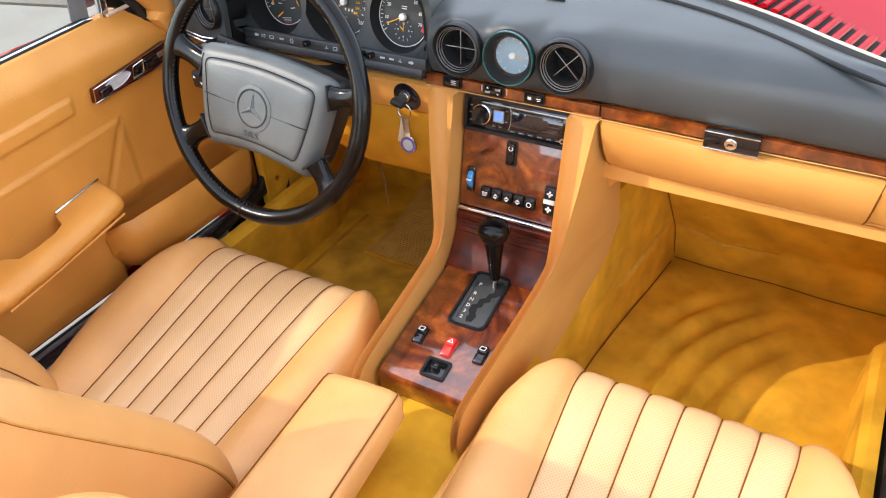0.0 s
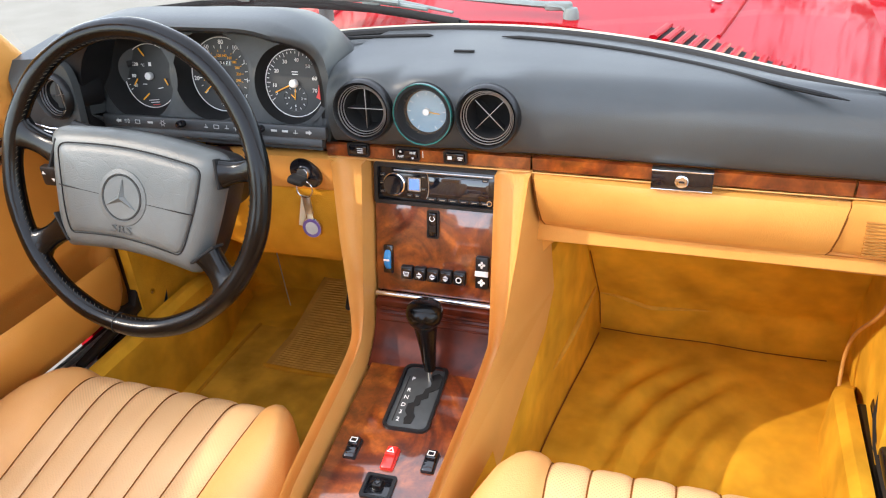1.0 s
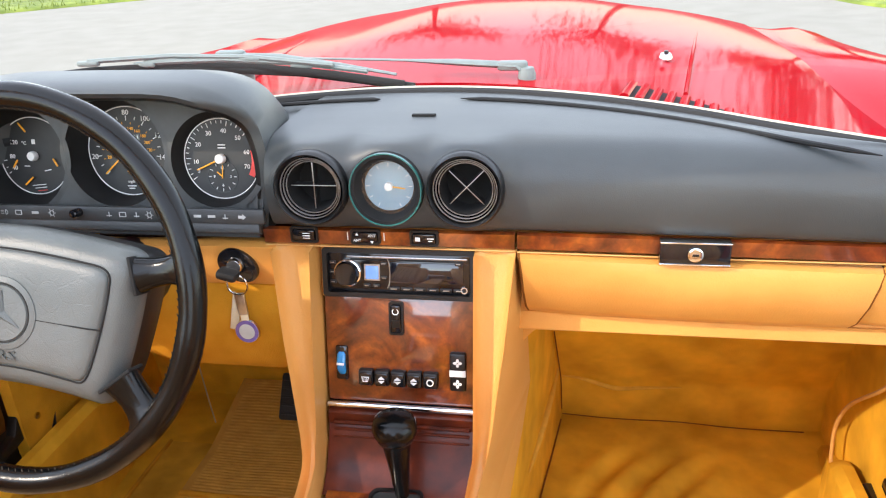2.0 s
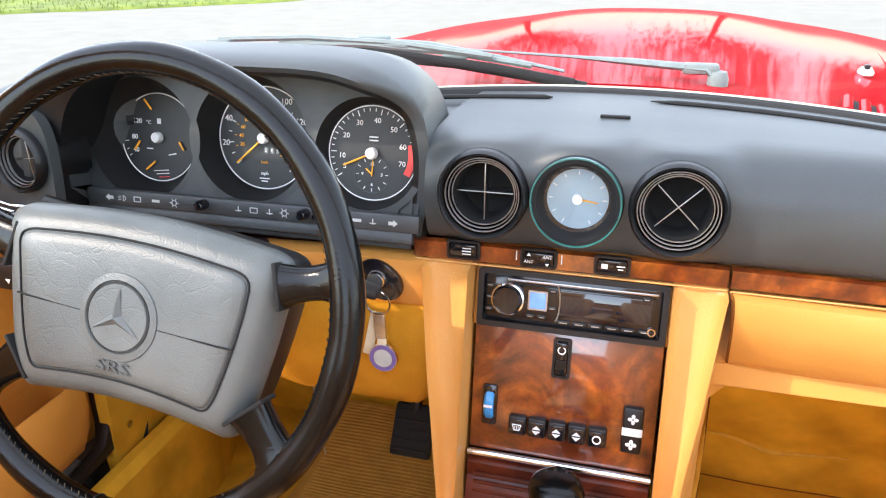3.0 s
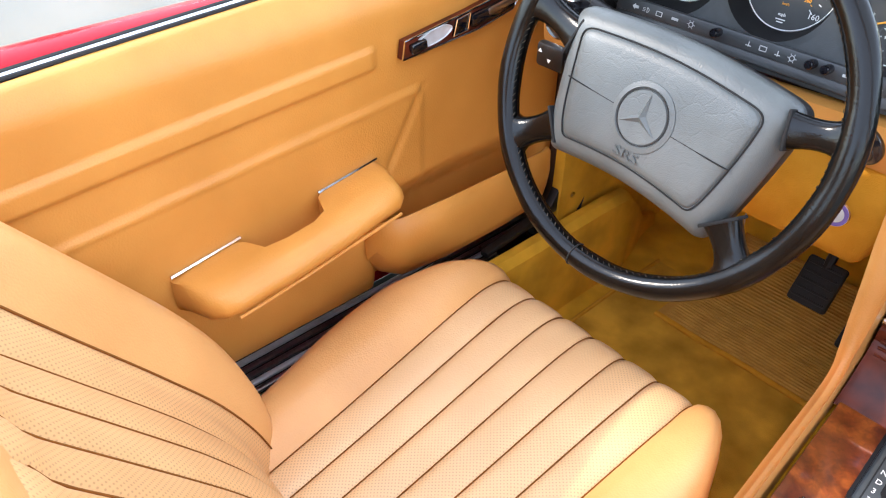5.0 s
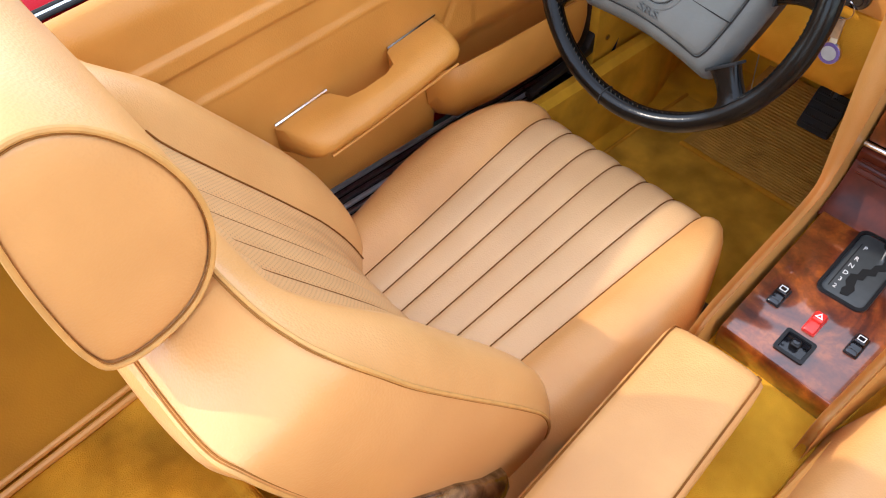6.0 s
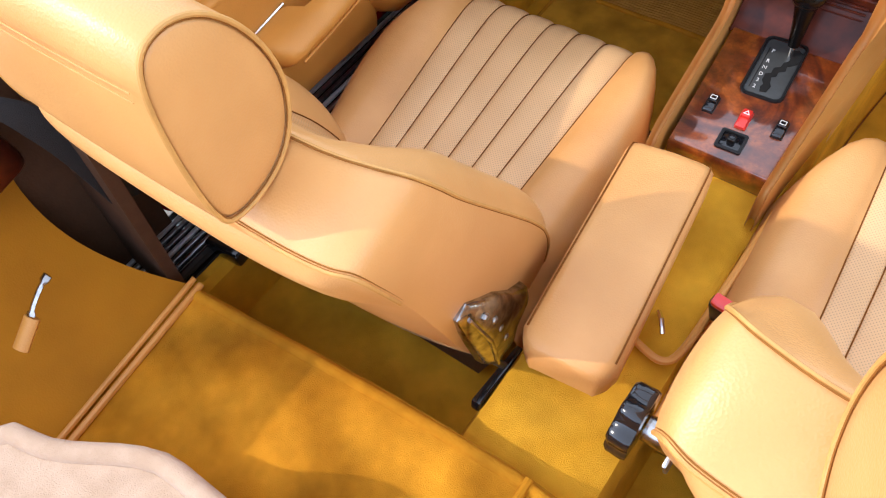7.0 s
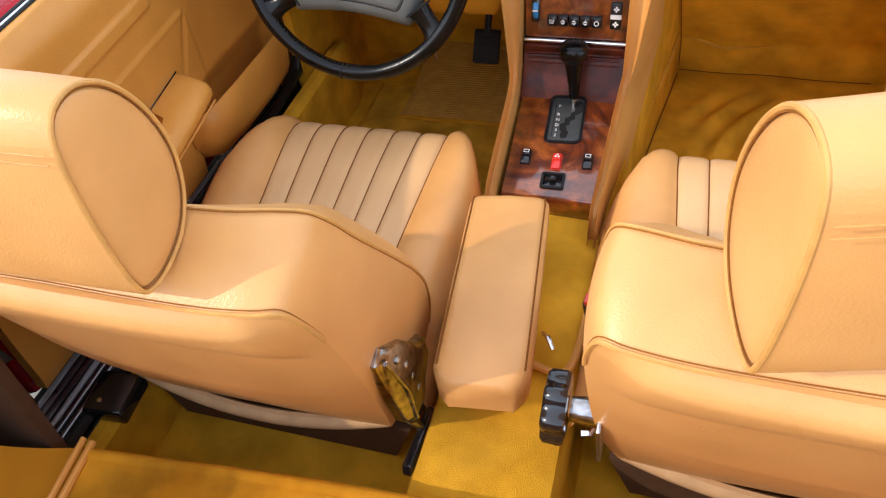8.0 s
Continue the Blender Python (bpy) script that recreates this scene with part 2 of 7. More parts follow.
BROWN = mat("dark_brown_lining", (0.085, 0.036, 0.014), 0.8, scale=40, bump=0.3)
BELT = mat("belt_webbing", (0.022, 0.020, 0.020), 0.8, scale=300, bump=0.5, bump_scale=900)
SIDEMIRROR = mat("mirror_silver", (0.85, 0.87, 0.86), 0.03, metal=1.0, scale=10)
BARE = mat("bare_metal_scuffed", (0.55, 0.54, 0.53), 0.22, metal=1.0, dark=(0.20, 0.19, 0.18), scale=55, bump=0.3, bump_scale=90)
PAPER = mat("cream_tag", (0.72, 0.64, 0.45), 0.7, scale=60)
PURPLE = mat("enamel_violet", (0.14, 0.10, 0.32), 0.25, scale=60, coat=0.6)


# ---- mesh helpers ----
def thing(name, at, label, category, group="", kind=""):
    ob = new(name)
    ob.empty_display_size = 0.05
    ob.matrix_world = at if isinstance(at, Matrix) else Matrix.Translation(at)
    return tagged(ob, label, category, group, kind)


def part(name, bm, material, parent=None, label="", sharp=40, m=None):
    """Links a bmesh, given in world metres, as one mesh object under parent."""
    if m is not None:
        bm.transform(m)
    bmesh.ops.recalc_face_normals(bm, faces=bm.faces[:])
    for f in bm.faces:
        f.smooth = True
    lim = radians(sharp)
    for e in bm.edges:
        if len(e.link_faces) == 2 and e.calc_face_angle(0) > lim:
            e.smooth = False
    me = bpy.data.meshes.new(name)
    if parent is not None:
        up = parent
        chain = Matrix.Identity(4)
        while up is not None:
            chain = up.matrix_basis @ chain
            up = up.parent
        bm.transform(chain.inverted())
    bm.to_mesh(me)
    bm.free()
    me.materials.append(material)
    ob = new(name, me)
    if parent is not None:
        ob.parent = parent
    if label:
        ob["label"] = label
    return ob


def single(name, bm, material, label, category, group="", kind="", sharp=40, m=None):
    return tagged(part(name, bm, material, None, "", sharp, m), label, category, group, kind)


def loft(rings, closed=True, caps=True):
    """A skin over rings of equal counts of points."""
    bm = bmesh.new()
    rows = [[bm.verts.new(p) for p in r] for r in rings]
    n = len(rows[0])
    for a, b in zip(rows, rows[1:]):
        for i in range(n if closed else n - 1):
            j = (i + 1) % n
            bm.faces.new((a[i], a[j], b[j], b[i]))
    if caps and closed:
        bm.faces.new(rows[0])
        bm.faces.new(rows[-1])
    return bm


def sheet(fn, us, vs, thick=0.0, way=(0, 0, -1)):
    """A surface through fn(u, v); with thick it becomes a closed slab, pushed along way."""
    bm = bmesh.new()
    g = [[bm.verts.new(fn(u, v)) for v in vs] for u in us]
    for i in range(len(us) - 1):
        for j in range(len(vs) - 1):
            bm.faces.new((g[i][j], g[i + 1][j], g[i + 1][j + 1], g[i][j + 1]))
    if thick:
        off = Vector(way) * thick
        h = [[bm.verts.new(v.co + off) for v in r] for r in g]
        nu, nv = len(us), len(vs)
        for i in range(nu - 1):
            for j in range(nv - 1):
                bm.faces.new((h[i][j], h[i][j + 1], h[i + 1][j + 1], h[i + 1][j]))
        for i in range(nu - 1):
            for j in (0, nv - 1):
                bm.faces.new((g[i][j], g[i + 1][j], h[i + 1][j], h[i][j]))
        for j in range(nv - 1):
            for i in (0, nu - 1):
                bm.faces.new((g[i][j], g[i][j + 1], h[i][j + 1], h[i][j]))
    return bm


def rbox(sx, sy, sz, r=0.003, seg=2):
    """A box with rounded edges, centred."""
    bm = bmesh.new()
    bmesh.ops.create_cube(bm, size=1.0)
    bmesh.ops.scale(bm, vec=(sx, sy, sz), verts=bm.verts)
    r = min(r, 0.49 * min(sx, sy, sz))
    bmesh.ops.bevel(bm, geom=bm.edges[:], offset=r, segments=seg, profile=0.5, affect="EDGES")
    return bm


def lathe(profile, seg=40):
    """Turns (radius, height) pairs round z."""
    rings = []
    profile = list(profile)
    hollow = profile[0][0] > 1e-4 and profile[-1][0] > 1e-4
    if hollow:
        profile.append(profile[0])
    for r, h in profile:
        r = max(r, 1e-5)
        rings.append([(r * math.cos(2 * math.pi * i / seg), r * math.sin(2 * math.pi * i / seg), h) for i in range(seg)])
    bm = loft(rings, caps=False)
    bmesh.ops.remove_doubles(bm, verts=bm.verts, dist=1e-5)
    return bm


def smooth_line(pts, n=8, closed=False):
    """Catmull-Rom through the points."""
    p = [Vector(q) for q in pts]
    out = []
    m = len(p)
    for i in range(m if closed else m - 1):
        if closed:
            a, b, c, d = p[i - 1], p[i], p[(i + 1) % m], p[(i + 2) % m]
        else:
            a, b, c, d = p[max(i - 1, 0)], p[i], p[i + 1], p[min(i + 2, m - 1)]
        for k in range(n):
            t = k / n
            out.append(0.5 * ((2 * b) + (c - a) * t + (2 * a - 5 * b + 4 * c - d) * t * t + (3 * b - a - 3 * c + d) * t ** 3))
    if not closed:
        out.append(p[-1])
    return out


def tube(pts, radius, seg=8, closed=False, squash=1.0):
    """A round bar along a line; radius is a number or one a point."""
    p = [Vector(q) for q in pts]
    n = len(p)
    rings, ref = [], None
    for i in range(n):
        t = (p[(i + 1) % n] - p[i - 1]) if closed else (p[min(i + 1, n - 1)] - p[max(i - 1, 0)])
        t.normalize()
        if ref is None:
            ref = t.cross(Vector((0, 0, 1)))
            if ref.length < 0.2:
                ref = t.cross(Vector((0, 1, 0)))
        ref = (ref - t * ref.dot(t)).normalized()
        bi = t.cross(ref)
        r = radius[i] if isinstance(radius, (list, tuple)) else radius
        rings.append([p[i] + r * (math.cos(2 * math.pi * k / seg) * ref + squash * math.sin(2 * math.pi * k / seg) * bi) for k in range(seg)])
    if closed:
        rings.append(rings[0])
    bm = loft(rings, caps=not closed)
    if closed:
        bmesh.ops.remove_doubles(bm, verts=bm.verts, dist=1e-6)
    return bm


def outline_plate(pts, depth, r=0.0):
    """A flat plate from an outline in its local xy plane, from z 0 to depth."""
    bm = bmesh.new()
    f = bm.faces.new([bm.verts.new((x, y, 0)) for x, y in pts])
    res = bmesh.ops.extrude_face_region(bm, geom=[f])
    bmesh.ops.translate(bm, vec=(0, 0, depth), verts=[v for v in res["geom"] if isinstance(v, bmesh.types.BMVert)])
    if r:
        bmesh.ops.bevel(bm, geom=[e for e in bm.edges if all(abs(v.co.z - depth) < 1e-6 for v in e.verts)], offset=r, segments=2, profile=0.5, affect="EDGES")
    return bm


def round_rect(w, h, r, n=6):
    out = []
    for cx, cy, a in ((w / 2 - r, h / 2 - r, 0), (-w / 2 + r, h / 2 - r, 90), (-w / 2 + r, -h / 2 + r, 180), (w / 2 - r, -h / 2 + r, 270)):
        out += [(cx + r * math.cos(radians(a + 90 * k / n)), cy + r * math.sin(radians(a + 90 * k / n))) for k in range(n + 1)]
    return out


def frame_plate(outer, inner, depth):
    """A flat rim between two outlines of equal counts, local z 0 to depth."""
    bm = bmesh.new()
    n = len(outer)
    rows = [[bm.verts.new((x, y, z)) for x, y in loop] for loop, z in ((outer, 0), (outer, depth), (inner, depth), (inner, 0))]
    for a in range(4):
        for i in range(n):
            j = (i + 1) % n
            b = (a + 1) % 4
            bm.faces.new((rows[a][i], rows[a][j], rows[b][j], rows[b][i]))
    return bm


def lettering(body, size, depth=0.0004):
    """Letters of the built-in font as a thin mesh, centred, in the local xy plane."""
    c = bpy.data.curves.new("letters", "FONT")
    c.body, c.size, c.extrude, c.align_x, c.align_y, c.resolution_u = body, size, depth, "CENTER", "CENTER", 2
    ob = bpy.data.objects.new("letters", c)
    me = ob.to_mesh()
    bm = bmesh.new()
    bm.from_mesh(me)
    ob.to_mesh_clear()
    bpy.data.objects.remove(ob)
    bpy.data.curves.remove(c)
    return bm


def join(*bms):
    """One bmesh out of several."""
    out = bmesh.new()
    for b in bms:
        me = bpy.data.meshes.new("joined")
        b.to_mesh(me)
        b.free()
        out.from_mesh(me)
        bpy.data.meshes.remove(me)
    return out


def moved(bm, m):
    bm.transform(m)
    return bm


def steps(a, b, n):
    return [a + (b - a) * i / n for i in range(n + 1)]


def ease(x):
    x = min(max(x, 0.0), 1.0)
    return x * x * (3 - 2 * x)


def along(pairs, x):
    """Straight interpolation in a table of (x, value)."""
    if x <= pairs[0][0]:
        return pairs[0][1]
    for (a, va), (b, vb) in zip(pairs, pairs[1:]):
        if x <= b:
            return va + (vb - va) * (x - a) / (b - a)
    return pairs[-1][1]


# a local frame whose +z looks back at the seats: local x right, y up
def facing(x, y, z, lean=0.0, turn=0.0):
    return pose(x, y, z, 90 - lean, 0, turn)


# ---- ground and surroundings ----
ground = sheet(lambda u, v: (u, v, 0.0), [-400, -60, -20, -10, -5, 0, 5, 10, 20, 60, 400], [-400, -60, -20, -10, -5, 0, 5, 10, 20, 60, 400])
single("ground", ground, CONCRETE, "pale sunlit concrete driveway round the car", "driveway", kind="structure")


def lawn(cx, cy, rx, ry, seed):
    rnd = random.Random(seed)
    ring = []
    for k in range(72):
        a = 2 * math.pi * k / 72
        w = 1 + 0.03 * math.sin(5 * a + seed) + 0.012 * rnd.uniform(-1, 1)
        ring.append((cx + rx * w * math.cos(a), cy + ry * w * math.sin(a)))
    low = [(x, y, 0.0) for x, y in ring]
    mid = [(cx + (x - cx) * 0.995, cy + (y - cy) * 0.995, 0.03) for x, y in ring]
    top = [(cx + (x - cx) * 0.97, cy + (y - cy) * 0.97, 0.05) for x, y in ring]
    bm = loft([low, mid, top])
    # blades along the near rim
    for _ in range(9000):
        a = rnd.uniform(0, 2 * math.pi)
        k = rnd.uniform(0.55, 0.995)
        x, y = cx + rx * k * math.cos(a), cy + ry * k * math.sin(a)
        h, t = rnd.uniform(0.03, 0.08), rnd.uniform(0, math.pi)
        dx, dy = 0.012 * math.cos(t), 0.012 * math.sin(t)
        bm.faces.new([bm.verts.new(p) for p in ((x - dx, y - dy, 0.03), (x + dx, y + dy, 0.03), (x + rnd.uniform(-.03, .03), y + rnd.uniform(-.03, .03), 0.04 + h))])
    return bm


single("lawn", lawn(-13.2, 15.5, 7.6, 6.6, 3), GRASS, "bright green mown lawn beside the driveway", "lawn", kind="stuff")
single("lawn", lawn(7.4, 11.2, 4.6, 4.0, 8), GRASS, "patchy sunlit grass verge ahead of the car", "lawn", kind="stuff")
single("lawn", lawn(-11.5, -9.5, 6.5, 5.0, 6), GRASS, "green lawn behind the parked car", "lawn", kind="stuff")
single("lawn", lawn(-14.5, 1.5, 6.0, 4.6, 5), GRASS, "green lawn across the driveway from the door", "lawn", kind="stuff")


LEAF = mat("tree_leaf", (0.10, 0.12, 0.025), 0.6, dark=(0.05, 0.07, 0.015), scale=2.0, stain=0.4, stain_scale=0.7)
BARK = mat("tree_bark", (0.13, 0.095, 0.065), 0.9, scale=12, bump=0.8, bump_scale=30)


def tree(x, y, height, seed):
    """A tapered trunk with limbs and an uneven crown of leaf clumps."""
    rnd = random.Random(seed)
    t = thing("tree", (x, y, 0), "broad green leafy tree standing beyond the driveway", "tree", "trees round the driveway")
    lean = Vector((rnd.uniform(-0.5, 0.5), rnd.uniform(-0.5, 0.5), height * 0.62))
    foot = Vector((x, y, -0.05))
    line = smooth_line([foot, foot + lean * 0.4 + Vector((rnd.uniform(-.2, .2), 0, 0)), foot + lean], 5)
    limbs = [tube(line, [0.26 * (1 - 0.75 * i / (len(line) - 1)) for i in range(len(line))], 8)]
    tips = [foot + lean]
    for k in range(9):
        a = 2.4 * k + rnd.uniform(-.3, .3)
        root = foot + lean * rnd.uniform(0.42, 0.95)
        reach = height * rnd.uniform(0.20, 0.36)
        tip = root + Vector((reach * math.cos(a), reach * math.sin(a), height * rnd.uniform(0.08, 0.32)))
        limbs.append(tube([root, root.lerp(tip, 0.5) + Vector((0, 0, 0.25)), tip], [0.10, 0.06, 0.02], 6))
        tips += [tip, root.lerp(tip, 0.65)]
    part("trunk", join(*limbs), BARK, t, "grey-brown trunk with limbs")
    verts, faces = [], []
    for c in tips:
        spread = height * rnd.uniform(0.10, 0.16)
        for _ in range(90):
            p = c + Vector((rnd.gauss(0, 1), rnd.gauss(0, 1), rnd.gauss(0, 0.7))) * spread * 0.75
            u = Vector((rnd.gauss(0, 1), rnd.gauss(0, 1), rnd.gauss(0, 1))).normalized() * rnd.uniform(0.12, 0.26)
            w = u.cross(Vector((rnd.gauss(0, 1), rnd.gauss(0, 1), rnd.gauss(0, 1)))).normalized() * rnd.uniform(0.08, 0.16)
            n = len(verts)
            verts += [p - u, p + w, p + u, p - w]
            faces.append((n, n + 1, n + 2, n + 3))
    me = bpy.data.meshes.new("crown")
    me.from_pydata([v - Vector((x, y, 0)) for v in verts], [], faces)
    me.materials.append(LEAF)
    crown = new("crown", me)
    crown.parent = t
    return t


for k, (tx, ty, th) in enumerate(((-30, 34, 9), (-19, 40, 11), (-8, 43, 10), (3, 41, 12), (12, 38, 10), (20, 34, 11), (27, 28, 9), (33, 20, 10), (36, 9, 11), (37, -4, 9), (30, -18, 10), (-40, 22, 10), (-42, 8, 9))):
    tree(tx, ty, th, 40 + k)


# ---- car body ----
def base_y(x):
    """Where the windscreen meets the scuttle."""
    return 1.315 - 0.9 * x * x if abs(x) < 0.43 else 1.1486 - 0.55 * (abs(x) - 0.43)


def hood_z(x, y):
    k = (y - 1.3) / 1.4
    crown = 0.925 + 0.014 * ease(k / 0.4) - 0.020 * k - 0.030 * max(k, 0) ** 3
    side = 0.066 * (abs(x) / 0.62) ** 2.2
    bulge = 0.016 * math.exp(-(x / 0.30) ** 4)
    return crown - side + bulge


hood = thing("front_bodywork", (0, 1.9, 0.85), "glossy red car bonnet and front wings", "car body")
XS = [0.665 * s for s in steps(-1, 1, 48)]
bonnet = sheet(lambda u, v: (u, base_y(u) * (1 - v) + v * (2.74 - 0.30 * u * u) + (0.045 + 0.10 * max(abs(u) - .4, 0)) * (1 - v), hood_z(u, base_y(u) + v * 1.4)), XS, steps(0, 1, 40), 0.012)
part("bonnet", bonnet, PAINT, hood, "red bonnet with raised centre")
for s in (-1, 1):
    crease = smooth_line([(s * (0.36 + 0.02 * k), 1.32 + 0.13 * k + 0.1, hood_z(s * (0.36 + 0.02 * k), 1.42 + 0.13 * k) + 0.0005) for k in range(10)], 4)
    part("crease", tube(crease, 0.0035, 6, squash=1), PAINT, hood, "raised pressing line")
fender_rows = steps(1.13, 2.9, 30)
for s, nm in ((-1, "wing"), (1, "wing")):

    def ring(y, s=s):
        top = 0.900 - 0.085 * ease((y - 1.2) / 1.4) - 0.10 * ease((y - 2.5) / 0.45)
        inner = hood_z(0.64, max(y, 1.3)) - 0.004 - 0.10 * ease((y - 2.55) / 0.4)
        w = 0.89 - 0.10 * ease((y - 2.3) / 0.6)
        return [(s * px, y, pz) for px, pz in ((0.64, inner), (0.67, inner + 0.006), (0.72, top + 0.012), (0.78, top + 0.016), (0.83, top + 0.004), (0.865, top - 0.03), (w, top - 0.10), (w + 0.005, 0.55), (w - 0.02, 0.25), (w - 0.05, 0.25), (0.80, inner - 0.10), (0.70, inner - 0.03))]
    part("wing", loft([ring(y) for y in fender_rows]), PAINT, hood, "red front wing")
nose = loft([[(x, 2.74 - 0.30 * x * x + d, z) for x in steps(-0.78, 0.78, 20)] for d, z in ((0, 0.80), (0.05, 0.76), (0.07, 0.6), (0.05, 0.3))], closed=False, caps=False)
part("nose", nose, PAINT, hood)
washer = thing("washer_jet", (0.353, 1.66, hood_z(0.353, 1.66)), "small chrome washer jet on the bonnet", "washer jet")
part("body", moved(lathe([(0, 0), (0.012, 0), (0.012, 0.006), (0.008, 0.012), (0, 0.013)], 20), pose(0.353, 1.66, hood_z(0.353, 1.66))), CHROME, washer)
part("nozzle", moved(rbox(0.008, 0.010, 0.007, 0.002), pose(0.353, 1.655, hood_z(0.353, 1.66) + 0.014)), PLASTIC, washer)

# louvres in the scuttle side of the bonnet
louvre = thing("air_louvre", (0.45, 1.4, 0.92), "red ribbed air intake grille in the bonnet", "air intake")
LX = steps(0.265, 0.66, 22)
tray = sheet(lambda u, v: (u + 0.015 * v, base_y(u) + 0.072 + v * 0.085, hood_z(u, base_y(u) + 0.072 + v * 0.085) + 0.0025), steps(0.26, 0.665, 20), steps(0, 1, 4))
# closed sheet, black in place of the shade in the openings
part("slot", tray, PIT, louvre, "black sheet for the shade between the ribs")
for x in LX:
    y0 = base_y(x) + 0.068
    a, b = (x, y0, hood_z(x, y0) + 0.006), (x + 0.018, y0 + 0.093, hood_z(x + 0.018, y0 + 0.093) + 0.006)
    rib = tube([a, ((a[0] + b[0]) / 2, (a[1] + b[1]) / 2, (a[2] + b[2]) / 2), b], 0.0066, 8, squash=0.6)
    part("rib", rib, PAINT, louvre)

# windscreen: rubber gasket, cream bead, glass, posts
screen = thing("windscreen", (0, 1.3, 0.95), "curved clear windscreen in a tan-trimmed frame", "windscreen", kind="structure")


def post_at(k, s):
    """The windscreen post, from its foot to the header."""
    return Vector((s * (0.700 - 0.115 * k), 1.032 - 0.40 * k, 0.895 + 0.44 * k))


def glass_at(u, v):
    x = u * (0.690 - 0.115 * v)
    foot = base_y(u * 0.55) if abs(u) < 0.5 else base_y(u * 0.55)
    yb = 1.325 - 0.24 * abs(u) ** 2.2
    yt = 0.700 - 0.07 * abs(u) ** 2.2
    return (x, yb + (yt - yb) * v, 0.938 - 0.03 * abs(u) ** 2 + v * (0.40 + 0.005))


pane = part("pane", sheet(glass_at, steps(-0.98, 0.98, 30), steps(0.0, 1, 10)), GLASS, screen, "clear laminated pane")
pane.visible_shadow = False
bead_line = smooth_line([(x, base_y(x) + 0.004, 0.941 - 0.04 * x * x) for x in steps(-0.52, 0.60, 18)], 3)
part("bead", tube(bead_line, 0.0050, 8), mat("cream_bead", (0.42, 0.40, 0.31), 0.6), screen, "cream sealing bead along the foot")
part("gasket", tube([(p.x, p.y - 0.012, p.z - 0.002) for p in bead_line], 0.007, 8), RUBBER, screen)
for s in (-1, 1):
    rings = []
    for k, cy, d0 in [(-0.125, 1.004, 0.006), (-0.085, 1.004, 0.020), (-0.03, 1.003, 0.040)] + [(k, None, None) for k in steps(0, 1, 12)]:
        c = post_at(k, s)
        w, d = 0.034 - 0.006 * k, 0.062 - 0.008 * k
        if cy:
            c.y, d, w = cy, d0, 0.026
        ring = []
        for i in range(16):
            a = 2 * math.pi * i / 16
            ca, sa = math.cos(a), math.sin(a)
            lx, ly = w * math.copysign(abs(ca) ** 0.6, ca), d * math.copysign(abs(sa) ** 0.6, sa)
            ring.append((c.x + lx, c.y + ly, c.z + 0.0))
        rings.append(ring)
    part("post_trim", loft(rings), TAN, screen, "tan leather-covered post")
    edge = [Vector((s * 0.722, 1.035, 0.800)), Vector((s * 0.722, 1.004, 0.838)), Vector((s * 0.722, 0.970, 0.874))] + [post_at(k, s) + Vector((s * 0.030, -0.062, 0)) for k in steps(0.03, 1, 8)]
    part("shut_gap", moved(rbox(0.006, 0.22, 0.26, 0.002), pose(s * 0.742, 1.045, 0.785)), RUBBER, screen, "black gap ahead of the door")
    part("post_seal", tube(edge, 0.010, 8), RUBBER, screen, "black rubber seal")
header = [(x, 0.610 + 0.08 * (1 - (x / 0.6) ** 2), 1.342) for x in steps(-0.6, 0.6, 14)]
part("header", tube(header, 0.026, 10), TAN, screen, "tan padded header rail")

# scuttle panel between the bonnet and the glass
scut = sheet(lambda u, v: (u, base_y(u) + 0.0 + v * 0.055, 0.930 - 0.05 * u * u - 0.012 * v), steps(-0.62, 0.62, 24), steps(0, 1, 3), 0.01)
single("scuttle", scut, PAINT, "red painted scuttle below the windscreen", "car body", kind="structure")

# wipers
def wiper(pts, elbow, blade, arm_r):
    w = thing("wiper", pts[0], "grey metal windscreen wiper lying parked", "wiper", "wipers")
    part("arm", tube(pts, arm_r, 8, squash=0.5), GREYMETAL, w)
    part("pivot", moved(lathe([(0, 0), (0.013, 0), (0.013, 0.02), (0.010, 0.028), (0, 0.03)], 20), pose(pts[0][0], pts[0][1], pts[0][2] - 0.018)), GREYMETAL, w)
    part("knuckle", moved(rbox(0.046, 0.018, 0.014, 0.005), pose(*elbow)), GREYMETAL, w)
    part("blade", tube(blade, [0.0035] * len(blade), 6, squash=1.8), RUBBER, w, "black rubber blade")
    for i in range(1, len(blade) - 1, 2):
        part("yoke", moved(rbox(0.035, 0.010, 0.008, 0.003), pose(blade[i][0], blade[i][1], blade[i][2] + 0.011)), GREYMETAL, w)
    part("bridge", tube([(p[0], p[1], p[2] + 0.014) for p in blade[1:-1]], 0.0040, 6), GREYMETAL, w)
    return w


wiper([(0.127, 1.395, 0.945), (0.112, 1.40, 0.957), (0.02, 1.405, 0.962), (-0.06, 1.405, 0.966), (-0.24, 1.395, 0.974), (-0.42, 1.36, 0.980)], (0.105, 1.40, 0.957),
      [(-0.62, 1.25, 0.972), (-0.52, 1.30, 0.976), (-0.40, 1.325, 0.978), (-0.28, 1.335, 0.973), (-0.15, 1.333, 0.960), (-0.045, 1.328, 0.946)], [0.009, 0.011, 0.010, 0.004, 0.003, 0.003])
